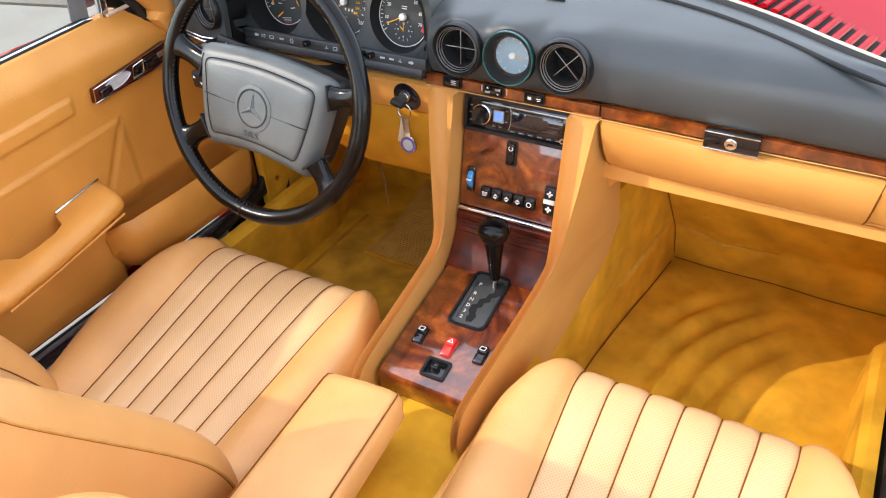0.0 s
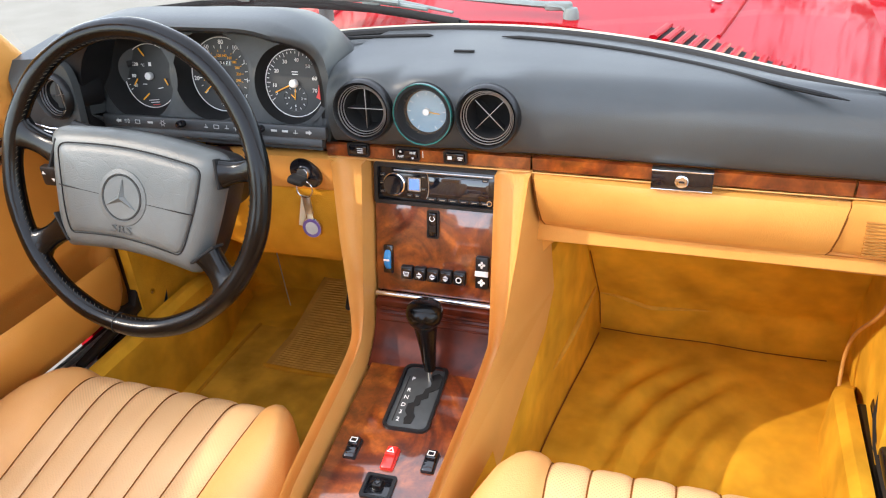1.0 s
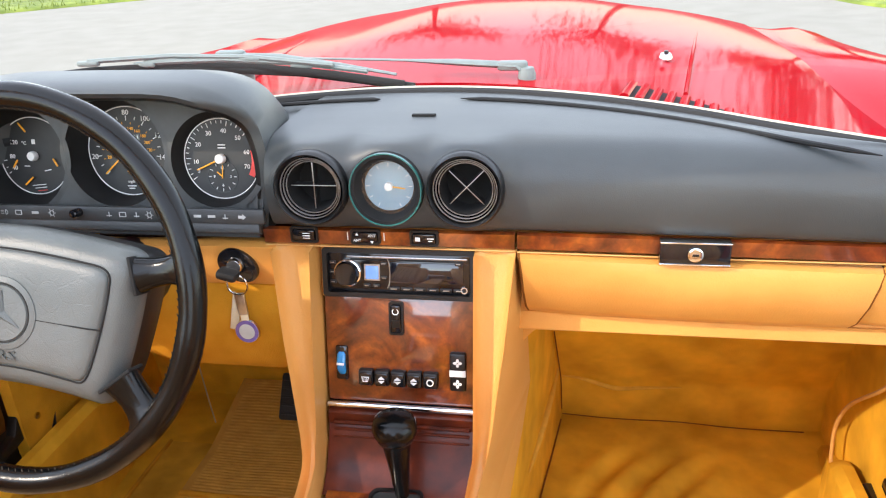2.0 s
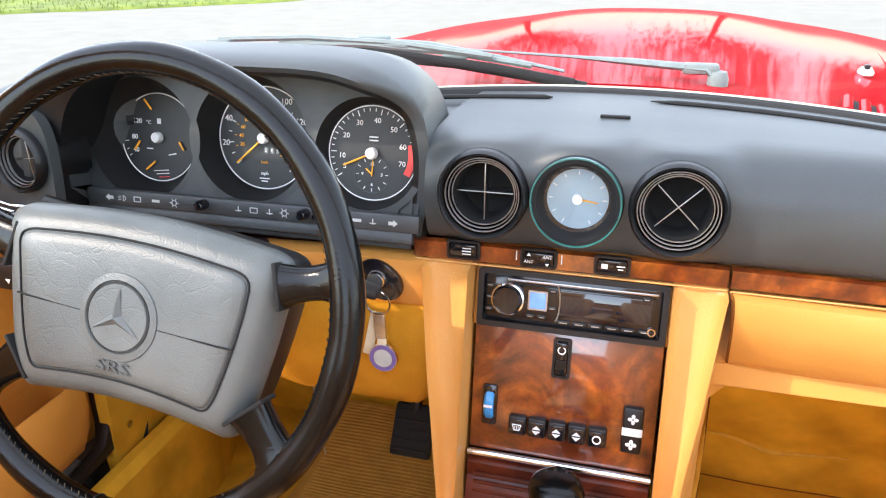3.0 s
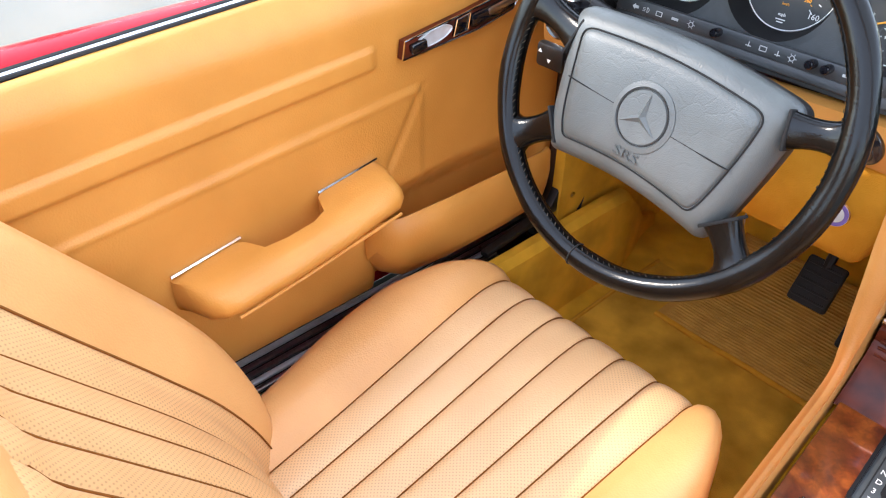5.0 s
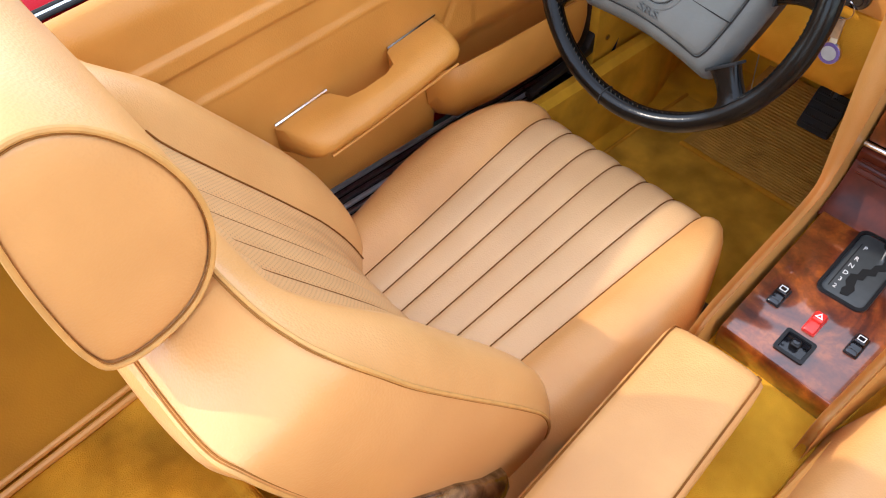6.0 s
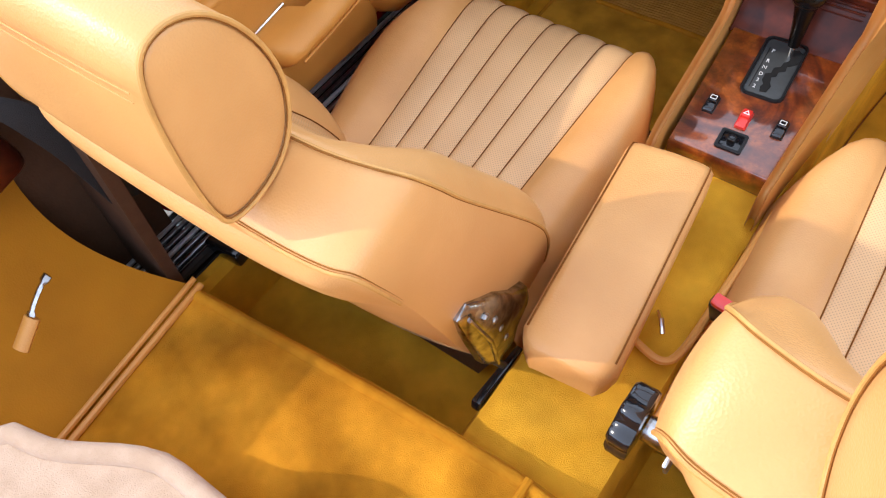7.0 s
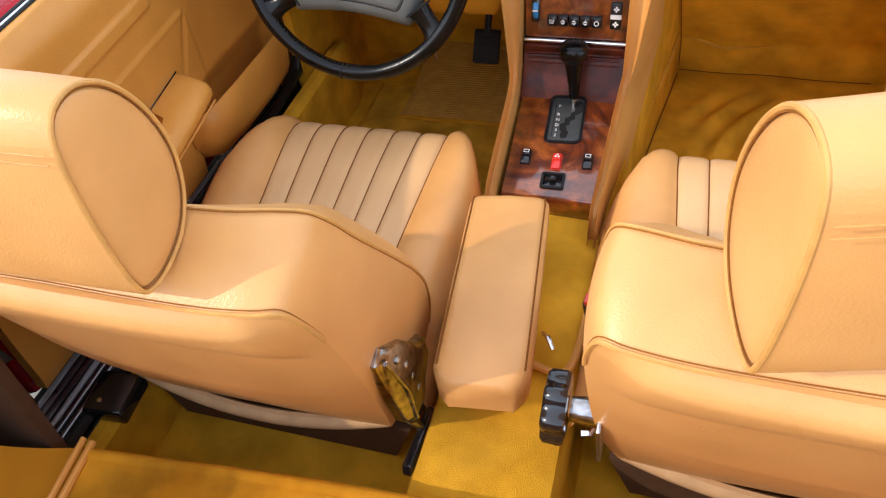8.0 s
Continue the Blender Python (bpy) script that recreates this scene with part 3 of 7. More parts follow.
wiper([(-0.30, 1.36, 0.955), (-0.33, 1.36, 0.985), (-0.24, 1.355, 0.984), (-0.14, 1.35, 0.970), (-0.06, 1.345, 0.957)], (-0.32, 1.36, 0.986),
      [(-0.56, 1.285, 0.965), (-0.44, 1.318, 0.970), (-0.32, 1.332, 0.970), (-0.2, 1.338, 0.962), (-0.10, 1.335, 0.950), (-0.03, 1.33, 0.942)], [0.008, 0.011, 0.008, 0.006, 0.004])


# ---- tub: floor, tunnel, firewall, sills ----
def floor_z(x, y):
    nap = 0.0095 * math.sin(math.hypot(x - 0.82, y - 1.02) * 105) * ease((x - 0.20) / 0.08) * ease((0.52 - x) / 0.12) * ease((y - 0.95) / 0.1) * ease((1.46 - y) / 0.1)
    return nap + 0.235 + 0.010 * math.exp(-((y - 1.2) / 0.25) ** 2) + 0.004 * noise.noise((x * 9, y * 9, 0))


fl = sheet(lambda u, v: (u, v, floor_z(u, v)), steps(-0.70, 0.70, 150), steps(-0.05, 1.53, 120), 0.02)
single("floor", fl, CARPET, "mustard velour carpet covering the car floor", "carpet", kind="structure")


def fire(u, v):
    y = along([(0, 1.525), (0.35, 1.500), (0.38, 1.495), (1, 1.395)], v)
    z = along([(0, 0.215), (0.35, 0.338), (0.38, 0.348), (1, 0.52)], v)
    return (u, y + 0.006 * noise.noise((u * 6, z * 12, 3)), z)


fw = sheet(fire, steps(-0.68, 0.68, 60), steps(0, 1, 30), 0.03, (0, 1, 0.3))
single("firewall", fw, CARPET, "mustard carpet on the sloping front bulkhead", "carpet", kind="structure")
upper = sheet(lambda u, v: (u, 1.393 + 0.05 * v, 0.52 + 0.28 * v), steps(-0.68, 0.68, 4), steps(0, 1, 4), 0.03, (0, 1, 0))
single("bulkhead", upper, BROWN, "dark bulkhead behind the dashboard", "bulkhead", kind="structure")


def tunnel_ring(y):
    w = along([(-0.1, 0.105), (0.6, 0.105), (0.95, 0.115), (1.15, 0.135), (1.52, 0.185)], y)
    top = along([(-0.1, 0.415), (0.3, 0.415), (0.7, 0.43), (1.0, 0.50), (1.15, 0.60), (1.52, 0.62)], y)
    foot = w + along([(-0.1, 0.02), (0.6, 0.015), (1.52, 0.005)], y)
    r = min(0.035, w * 0.4)
    pts = [(-foot, 0.20), (-w, 0.30), (-w, top - r), (-w + r * 0.3, top - r * 0.3), (-w + r, top)]
    mid = [(-w * 0.3, top + 0.004), (w * 0.3, top + 0.004)]
    pts = pts + mid + [(-x, z) for x, z in reversed(pts)]
    return [(x + 0.002 * noise.noise((y * 8, z * 9, x * 9)), y, z) for x, z in pts]


tunnel = single("tunnel", loft([tunnel_ring(y) for y in steps(0.02, 1.52, 60)]), CARPET, "mustard carpeted transmission tunnel between the seats", "carpet", kind="structure")

FOLD = mat("worn_carpet_fold", (0.70, 0.38, 0.050), 0.9, scale=40, bump=0.5, bump_scale=700, spec=0.1)


def fire_y(z):
    return along([(0.215, 1.525), (0.338, 1.500), (0.348, 1.495), (0.52, 1.395)], z)


def tunnel_x(y):
    return along([(0.95, 0.115), (1.15, 0.135), (1.52, 0.185)], y)


folds = thing("carpet_fold", (0.3, 1.45, 0.34), "worn pale creases in the mustard footwell carpet", "carpet crease", kind="structure")
part("toe_fold", tube(smooth_line([(x, fire_y(z) - 0.002, z) for x, z in ((0.188, 0.352), (0.225, 0.346), (0.262, 0.332), (0.292, 0.324), (0.340, 0.328), (0.410, 0.334))], 4), [0.001 + 0.007 * math.sin(math.pi * i / 20) for i in range(21)], 10, squash=0.5), FOLD, folds)
part("side_fold", tube(smooth_line([(tunnel_x(y) + 0.002, y, z) for y, z in ((1.20, 0.362), (1.28, 0.366), (1.38, 0.372), (1.475, 0.378))], 5), [0.001 + 0.006 * math.sin(math.pi * i / 15) for i in range(16)], 10, squash=0.6), FOLD, folds)
part("corner_seam", tube([(tunnel_x(fire_y(z)) + 0.004, fire_y(z) - 0.004, z) for z in steps(0.26, 0.50, 8)], 0.0012, 6), SEAM, folds, "dark seam in the corner")
part("toe_seam", tube([(x, 1.516 - 0.02 * (x - 0.2), floor_z(x, 1.51) + 0.006) for x in steps(0.19, 0.64, 12)], 0.0012, 6), SEAM, folds, "dark seam under the toe board")
part("kick_piping", tube(smooth_line([(0.634, 1.345, 0.30), (0.633, 1.355, 0.366), (0.632, 1.318, 0.442), (0.631, 1.214, 0.546), (0.632, 1.167, 0.616)], 6), 0.0032, 8), CORD, folds, "tan piping along the kick panel edge")
for s in (-1, 1):
    join_line = [(s * (along([(0.6, 0.122), (0.95, 0.126), (1.15, 0.143), (1.52, 0.190)], y)), y, floor_z(s * 0.15, y) + 0.004) for y in steps(0.62, 1.50, 14)]
    part("carpet_join", tube(smooth_line(join_line, 3), 0.0016, 6), SEAM, tunnel, "dark gap where carpets meet")
for s, tag in ((-1, "driver"), (1, "passenger")):
    sill = thing("sill", (s * 0.70, 0.6, 0.36), "door sill with ribbed bright metal tread strip", "door sill", kind="structure")
    body = loft([[(s * x, y, z) for x, z in ((0.630, 0.22), (0.632, 0.345), (0.645, 0.358), (0.782, 0.358), (0.80, 0.34), (0.80, 0.22))] for y in steps(-0.06, 1.24, 16)])
    part("base", body, PLASTIC, sill)
    lift = (lambda y: 0.060 * ease((y - 0.62) / 0.15)) if s < 0 else (lambda y: 0.0)
    part("carpet_edge", loft([[(s * (x + 0.05 * ease((y - 1.25) / 0.20)), y, z - max(z - 0.235, 0) * 0.85 * ease((y - 1.25) / 0.20)) for x, z in ((0.600, 0.23), (0.607, 0.352 + lift(y)), (0.620, 0.364 + lift(y)), (0.638, 0.362 + lift(y)), (0.640, 0.23))] for y in steps(-0.02, 1.46, 24)]), CARPET, sill, "carpet edging")
    for k in range(7):
        x = 0.668 + 0.0155 * k
        part("rib", moved(rbox(0.0100, 1.08, 0.007, 0.0028), pose(s * x, 0.62, 0.3610)), SATIN if k % 3 == 0 else STEEL, sill)
    part("seal", tube([(s * 0.653, y, 0.372) for y in steps(0.0, 1.12, 8)] + [(s * 0.653, 1.16, 0.40), (s * 0.66, 1.19, 0.46), (s * 0.67, 1.20, 0.6), (s * 0.68, 1.17, 0.75), (s * 0.69, 1.10, 0.86)], 0.009, 8), RUBBER, sill, "black rubber door seal")
    # side of the footwell ahead of the door
    kick = sheet(lambda u, v, s=s: (s * (0.655 - 0.012 * math.sin(math.pi * v) + 0.02 * u), 1.10 + 0.43 * u, 0.22 + 0.62 * v), steps(0, 1, 10), steps(0, 1, 10), 0.02, (s, 0, 0))
    single("kick_panel", kick, CARPET, "mustard carpet on the footwell side", "carpet", kind="structure")
    part("shut_post", moved(rbox(0.13, 0.05, 0.62, 0.01), pose(s * 0.735, 1.165, 0.55)), BROWN, sill, "dark shut face of the front post")
    part("scuff", moved(rbox(0.05, 0.20, 0.022, 0.006), pose(s * 0.672, 1.10, 0.385, 8, 0, 0)), GLOSS, sill, "dark plastic sill end cap")
    part("screw", moved(lathe([(0, 0), (0.005, 0), (0.004, 0.003), (0, 0.0035)], 12), pose(s * 0.66, 1.06, 0.391)), CHROME, sill)


# ---- dashboard ----
dash = thing("dashboard", (0, 1.1, 0.85), "black leather dashboard top over tan lower panels", "dashboard")
PADLINE = [(1.062, 0.838), (1.050, 0.841), (1.042, 0.850), (1.037, 0.868), (1.036, 0.888), (1.039, 0.908), (1.048, 0.926), (1.064, 0.938), (1.088, 0.944), (1.13, 0.946), (1.19, 0.943)]
PADFINE = smooth_line([(0, y, z) for y, z in PADLINE], 6)


def pad_at(u, i):
    p = PADFINE[i]
    back = base_y(u) - 0.010
    k = ease((u - 0.1) / 0.5)
    y, z = p.y - 0.012 * k, p.z
    # the top runs on to the foot of the windscreen, which bends back at the sides
    if i > 48:
        f = (i - 48) / (len(PADFINE) - 1 - 48)
        y0 = PADFINE[48].y - 0.012 * k
        y = y0 + f * (back - y0)
        z = 0.944 + 0.004 * math.sin(math.pi * f) - 0.004 * f
    z -= 0.045 * ease((z - 0.88) / 0.06) * max(u, 0) ** 2
    # swellings round the three outlets
    for cx in (-0.090, -0.004, 0.085):
        d = math.hypot(u - cx, z - 0.897)
        w = math.exp(-(d / 0.0545) ** 6) * ease((1.115 - y) / 0.05)
        y += w * (min(y, 1.030) - y)
        z += 0.004 * w * ease((z - 0.92) / 0.02)
    return (u, y, z)


us = steps(-0.150, 0.16, 124) + steps(0.17, 0.70, 40)
top_pad = sheet(pad_at, us, list(range(len(PADFINE))))
holes = [f for f in top_pad.faces if any(math.hypot(f.calc_center_median().x - cx, f.calc_center_median().z - 0.8965) < 0.0315 for cx in (-0.090, -0.004, 0.085)) and f.calc_center_median().y < 1.075]
bmesh.ops.delete(top_pad, geom=holes, context="FACES")
rear_pad = sheet(lambda u, v: (u, 1.10 + (base_y(u) - 0.012 - 1.10) * v, 0.936 + 0.004 * math.sin(math.pi * v) - 0.03 * u * u), steps(-0.64, -0.148, 24), steps(0, 1, 8), 0.01)
part("rear_pad", rear_pad, PAD, dash, "black pad behind the cowl", 60)
part("top_pad", top_pad, PAD, dash, "black grained leather top pad", 60)
part("pad_end", moved(rbox(0.02, 0.12, 0.10, 0.01), pose(0.705, 1.085, 0.885)), PAD, dash)
# demister slots
for x0, x1, off in ((-0.21, -0.058, 0.075), (0.050, 0.50, 0.073)):
    pts = [(x, base_y(x) - off, 0.9462 - 0.045 * max(x, 0) ** 2) for x in steps(x0, x1, 16)]
    part("demister_slot", tube(pts, [0.001] + [0.0048] * 15 + [0.001], 8, squash=0.6), PIT, dash, "dark demister slot")
part("sensor", moved(rbox(0.030, 0.006, 0.003, 0.001), pose(0.018, 1.150, 0.9472)), PIT, dash, "dark sensor window")

# wood strip and its trim line
strip = loft([[(u, y, z) for y, z in ((1.049, 0.8165), (1.046, 0.8185), (1.045, 0.8360), (1.052, 0.8375), (1.060, 0.8165))] for u in steps(-0.165, 0.136, 10)])
part("wood_strip", strip, WOOD, dash, "lacquered burr walnut strip")
strip = loft([[(u, y - 0.008 * ease((u - .1) / .5), z) for y, z in ((1.049, 0.8165), (1.046, 0.8185), (1.045, 0.8360), (1.052, 0.8375), (1.060, 0.8165))] for u in steps(0.139, 0.525, 10)])
part("wood_strip", strip, WOOD, dash, "lacquered burr walnut strip")
strip = loft([[(u, y - 0.008, z) for y, z in ((1.049, 0.8165), (1.046, 0.8185), (1.045, 0.8360), (1.052, 0.8375), (1.060, 0.8165))] for u in steps(0.528, 0.70, 4)])
part("wood_strip", strip, WOOD, dash, "lacquered burr walnut strip")
for x0, x1, dy in ((-0.165, 0.136, 0.0), (0.139, 0.70, -0.006)):
    part("trim_line", tube([(x0, 1.047 + dy * 0.3, 0.8150), ((x0 + x1) / 2, 1.047 + dy, 0.8150), (x1, 1.047 + dy, 0.8150)], 0.0010, 6), CORD, dash)


def rocker(x, z, w, h, m0, prints):
    """A black rocker switch on a plane; m0 is its frame."""
    sw = thing("rocker_switch", m0 @ Matrix.Translation((x, z, 0)), "black plastic rocker switch with white symbol", "switch", "dashboard switches")
    m = m0 @ Matrix.Translation((x, z, 0))
    part("bezel", moved(frame_plate(round_rect(w, h, 0.003), round_rect(w - 0.005, h - 0.005, 0.002), 0.004), m), PLASTIC, sw)
    part("key", moved(rbox(w - 0.006, h - 0.006, 0.008, 0.0025), m @ Matrix.Translation((0, 0, 0.002)) @ pose(0, 0, 0, 6)), GLOSS, sw)
    for px, pz, pw, ph, material in prints:
        part("symbol", moved(rbox(pw, ph, 0.0006, 0.0002, 1), m @ Matrix.Translation((px, pz, 0.0066)) @ pose(0, 0, 0, 6)), material, sw, "printed symbol")
    return sw


MS = facing(0, 1.0455, 0.827, 2)
rocker(-0.113, 0.004, 0.034, 0.020, MS, [(0.004, 0.0, 0.009, 0.0012, WHITE), (0.004, 0.003, 0.009, 0.001, WHITE), (0.004, -0.003, 0.009, 0.001, WHITE)])
ant = rocker(-0.038, 0.003, 0.036, 0.019, MS, [])
for dx, mt, zz in ((-0.009, WHITE, -0.003), (0.009, WHITE, 0.003)):
    part("lettering", moved(lettering("ANT", 0.0046), MS @ Matrix.Translation((-0.038 + dx, 0.003 + zz, 0.0070))), mt, ant, "ANT lettering")
    part("arrow", moved(outline_plate([(-0.002, 0), (0.002, 0), (0, 0.003 * (1 if zz < 0 else -1))], 0.0005), MS @ Matrix.Translation((-0.038 + dx, 0.003 - zz * 1.1, 0.0068))), mt, ant)
for dx in (-0.022, 0.022):
    part("side_mark", moved(rbox(0.0012, 0.010, 0.001, 0.0003, 1), MS @ Matrix.Translation((-0.038 + dx, 0.003, 0.001))), WHITE, ant)
rocker(0.032, 0.003, 0.034, 0.019, MS, [(-0.007, 0.0, 0.006, 0.005, WHITE), (0.008, 0.001, 0.008, 0.0012, WHITE), (0.008, -0.002, 0.005, 0.0012, WHITE)])

# air outlets and the middle gauge
def outlet(x, y, z, r, spin, lean=4.0, turn=0.0):
    v = thing("air_vent", (x, y, z), "round black dashboard air vent with crossed bars", "air vent", "air vents")
    m = facing(x, y, z, lean, turn)
    part("ring", moved(lathe([(r * 0.98, -0.06), (r, 0.0), (r * 0.985, 0.006), (r * 0.93, 0.009), (r * 0.88, 0.006), (r * 0.86, 0.001), (r * 0.83, -0.06)], 48), m), PLASTIC, v)
    for k, (rr, zz) in enumerate(((0.83, 0.002), (0.77, -0.001), (0.71, -0.004))):
        part("inner_ring", moved(lathe([(r * rr, zz - 0.006), (r * rr, zz), (r * (rr - 0.015), zz + 0.002), (r * (rr - 0.035), zz), (r * (rr - 0.04), zz - 0.012)], 48), m), GLOSS, v)
        part("ridge", moved(lathe([(r * (rr - 0.004), zz + 0.0005), (r * (rr - 0.012), zz + 0.0026), (r * (rr - 0.022), zz + 0.0026), (r * (rr - 0.030), zz + 0.0005)], 48), m), RIDGE, v)
    # black colour deepens the shade inside the throat
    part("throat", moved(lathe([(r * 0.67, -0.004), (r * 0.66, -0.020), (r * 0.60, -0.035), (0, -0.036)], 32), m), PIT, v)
    for a in (0, 90):
        part("bar", moved(rbox(r * 1.26, 0.0008, 0.0016, 0.0003), m @ pose(0, 0, -0.010, 0, 0, spin + a)), STEEL, v, "thin bright bar")
    for a in (0, 90):
        part("flap", moved(rbox(r * 1.2, 0.0010, 0.012, 0.0004), m @ pose(0, 0, -0.020, 0, 0, spin + a)), PIT, v)
    return v


outlet(-0.090, 1.024, 0.897, 0.0430, 0)
outlet(0.085, 1.024, 0.897, 0.0430, 45)
outlet(-0.577, 0.988, 0.906, 0.0345, 8, 4, -8)
gauge = thing("econ_gauge", (-0.005, 1.008, 0.889), "round gauge with a pale glowing face in a black surround", "gauge")
m = facing(-0.004, 1.026, 0.896, 6)
part("bezel", moved(lathe([(0.042, -0.06), (0.0425, 0.0), (0.041, 0.005), (0.036, 0.005), (0.031, -0.004), (0.0282, -0.0145), (0.028, -0.06)], 48), m), PIT, gauge)
part("face", moved(lathe([(0, -0.0145), (0.0283, -0.0145), (0.0283, -0.017), (0, -0.017)], 48), m), PALEDIAL, gauge, "pale blue-grey dial face")
part("needle", moved(rbox(0.018, 0.0014, 0.0012, 0.0004), m @ pose(0.010, -0.001, -0.012, 0, 0, -8)), ORANGE, gauge)
part("hub", moved(lathe([(0, -0.009), (0.0045, -0.0095), (0.005, -0.0145)], 20), m), WHITE, gauge)
for a in range(-60, 241, 30):
    part("tick", moved(rbox(0.004, 0.0009, 0.0006, 0.0002, 1), m @ pose(0.0245 * math.cos(radians(a)), 0.0245 * math.sin(radians(a)), -0.0142, 0, 0, a)), WHITE, gauge)
part("rim_ring", moved(lathe([(0.0418, 0.003), (0.0412, 0.0062), (0.0398, 0.0062), (0.0392, 0.004)], 48), m), TEAL, gauge, "thin teal outer ring")
lens = part("glass", moved(lathe([(0, -0.006), (0.0325, -0.007), (0.0325, -0.0075), (0, -0.0065)], 40), m), LENS, gauge, "clear glass cover")
lens.visible_shadow = False

# ---- instrument binnacle ----
cluster = thing("instrument_cluster", (-0.36, 1.05, 0.90), "black hooded instrument cluster with three round dials", "instrument cluster")


def hood_ring(y, grow, drop, left=1.0):
    """Arch of the cowl in the xz plane, from right foot over the top to left foot."""
    cx, top, foot, w = -0.372, 1.012 - drop + grow, 0.828, 0.217 + grow
    pts = []
    for i in range(41):
        a = math.pi * i / 40
        ca, sa = math.cos(a), math.sin(a)
        x = cx + w * (left if ca < 0 else 1.0) * math.copysign(abs(ca) ** (0.50 if ca < 0 else 0.34), ca)
        z = foot + (top - foot) * abs(sa) ** 0.62
        yy = y + (max(0.0, 1.050 - y) * ease((ca - 0.30) / 0.5) if ca > 0 else 0.0)
        if ca > 0:
            x += 0.021 * abs(sa) ** 0.4 - 0.012 * (1 - abs(sa))
        if ca > 0:
            z -= 0.020 * ca ** 2 * sa
        pts.append((x, min(yy, base_y(x) - 0.012), z - 0.35 * max(y - base_y(x) + 0.012, 0)))
    return pts


outer = [hood_ring(1.000, -0.006, 0), hood_ring(0.997, -0.001, 0), hood_ring(1.002, 0.003, 0), hood_ring(1.03, 0.005, -0.002), hood_ring(1.08, 0.005, -0.003), hood_ring(1.14, 0.002, 0.006), hood_ring(1.20, -0.012, 0.030), hood_ring(1.25, -0.05, 0.055)]
inner = [hood_ring(1.000, -0.006, 0), hood_ring(1.008, -0.011, 0, 0.85), hood_ring(1.045, -0.012, 0, 0.85), hood_ring(1.075, -0.014, 0.0, 0.85)]
vent_face = [(-0.045, -0.060), (0.036, -0.060), (0.042, -0.040), (0.040, 0.020), (0.026, 0.048), (0.0, 0.058), (-0.028, 0.046), (-0.045, 0.010)]
vent_rim = [(q.x, q.y) for q in smooth_line([(a, b, 0) for a, b in vent_face], 6, True)]
vent_hole = [(0.0325 * math.cos(math.atan2(b, a)), 0.0325 * math.sin(math.atan2(b, a))) for a, b in vent_rim]
part("vent_panel", moved(frame_plate(vent_rim, vent_hole, 0.012), facing(-0.578, 1.004, 0.906, 4, -8)), PAD, cluster, "black panel round the side vent")
part("cowl", loft(outer, closed=False, caps=False), PAD, cluster, "black grained hood", 60)
part("lining", loft(inner, closed=False, caps=False), PLASTIC, cluster)
FL = 12.0
MF = facing(-0.372, 1.056, 0.915, FL)
DIALS = (("temperature_gauge", -0.106, 0.003, 0.0500, 0.066), ("speedometer", 0.026, 0.010, 0.0560, 0.066), ("tachometer", 0.156, 0.003, 0.0490, 0.057))


def holed_plate(outline, holes):
    """A flat plate in fine cells, left open over the round holes, each with a raised collar."""
    bm = bmesh.new()
    x0, x1 = min(p[0] for p in outline), max(p[0] for p in outline)
    nx, ny = 150, 70
    low = outline[0][1]

    def top(x):
        for a, b in zip(outline, outline[1:]):
            lo, hi = min(a[0], b[0]), max(a[0], b[0])
            if lo <= x <= hi and hi > lo:
                return a[1] + (b[1] - a[1]) * (x - a[0]) / (b[0] - a[0])
        return low
    grid = {}
    for i in range(nx + 1):
        x = x0 + (x1 - x0) * (0.0005 + 0.999 * i / nx)
        t = top(x)
        for j in range(ny + 1):
            grid[i, j] = (x, low + (t - low) * j / ny)
    made = {}

    def vert(k):
        if k not in made:
            made[k] = bm.verts.new((*grid[k], 0))
        return made[k]
    for i in range(nx):
        for j in range(ny):
            ks = ((i, j), (i + 1, j), (i + 1, j + 1), (i, j + 1))
            if any(math.hypot(grid[k][0] - cx, grid[k][1] - cy) < r for k in ks for cx, cy, r in holes):
                continue
            bm.faces.new([vert(k) for k in ks])
    for cx, cy, r in holes:
        a = [bm.verts.new((cx + (r - 0.0005) * math.cos(2 * math.pi * i / 48), cy + (r - 0.0005) * math.sin(2 * math.pi * i / 48), 0.0008)) for i in range(48)]
        b = [bm.verts.new((cx + (r + 0.0065) * math.cos(2 * math.pi * i / 48), cy + (r + 0.0065) * math.sin(2 * math.pi * i / 48), 0.0002)) for i in range(48)]
        for i in range(48):
            bm.faces.new((a[i], a[(i + 1) % 48], b[(i + 1) % 48], b[i]))
    return bm


def circle(cx, cy, r, n=48):
    return [(cx + r * math.cos(2 * math.pi * i / n), cy + r * math.sin(2 * math.pi * i / n)) for i in range(n)]


arch = [(p[0] + 0.372, (p[2] - 0.915) / math.cos(radians(FL))) for p in hood_ring(1.05, -0.013, 0.0, 0.85)]
plate = holed_plate(arch, [(dx, dz, ro) for _, dx, dz, _, ro in DIALS])
part("fascia", moved(plate, MF), FASCIA, cluster, "dark grey fascia plate")
corner = [(0.178, -0.086), (0.206, -0.086), (0.212, -0.040), (0.214, -0.022), (0.201, -0.040), (0.178, -0.053)]
part("corner_plate", moved(outline_plate(corner, 0.003), MF @ Matrix.Translation((0, 0, -0.006))), FASCIA, cluster, "dark grey corner of the fascia")


def print_on(parent, m, x, y, z, w, h, a, material, name="tick", label=""):
    part(name, moved(rbox(w, h, 0.0006, 0.0002, 1), m @ pose(x, y, z, 0, 0, a)), material, parent, label)


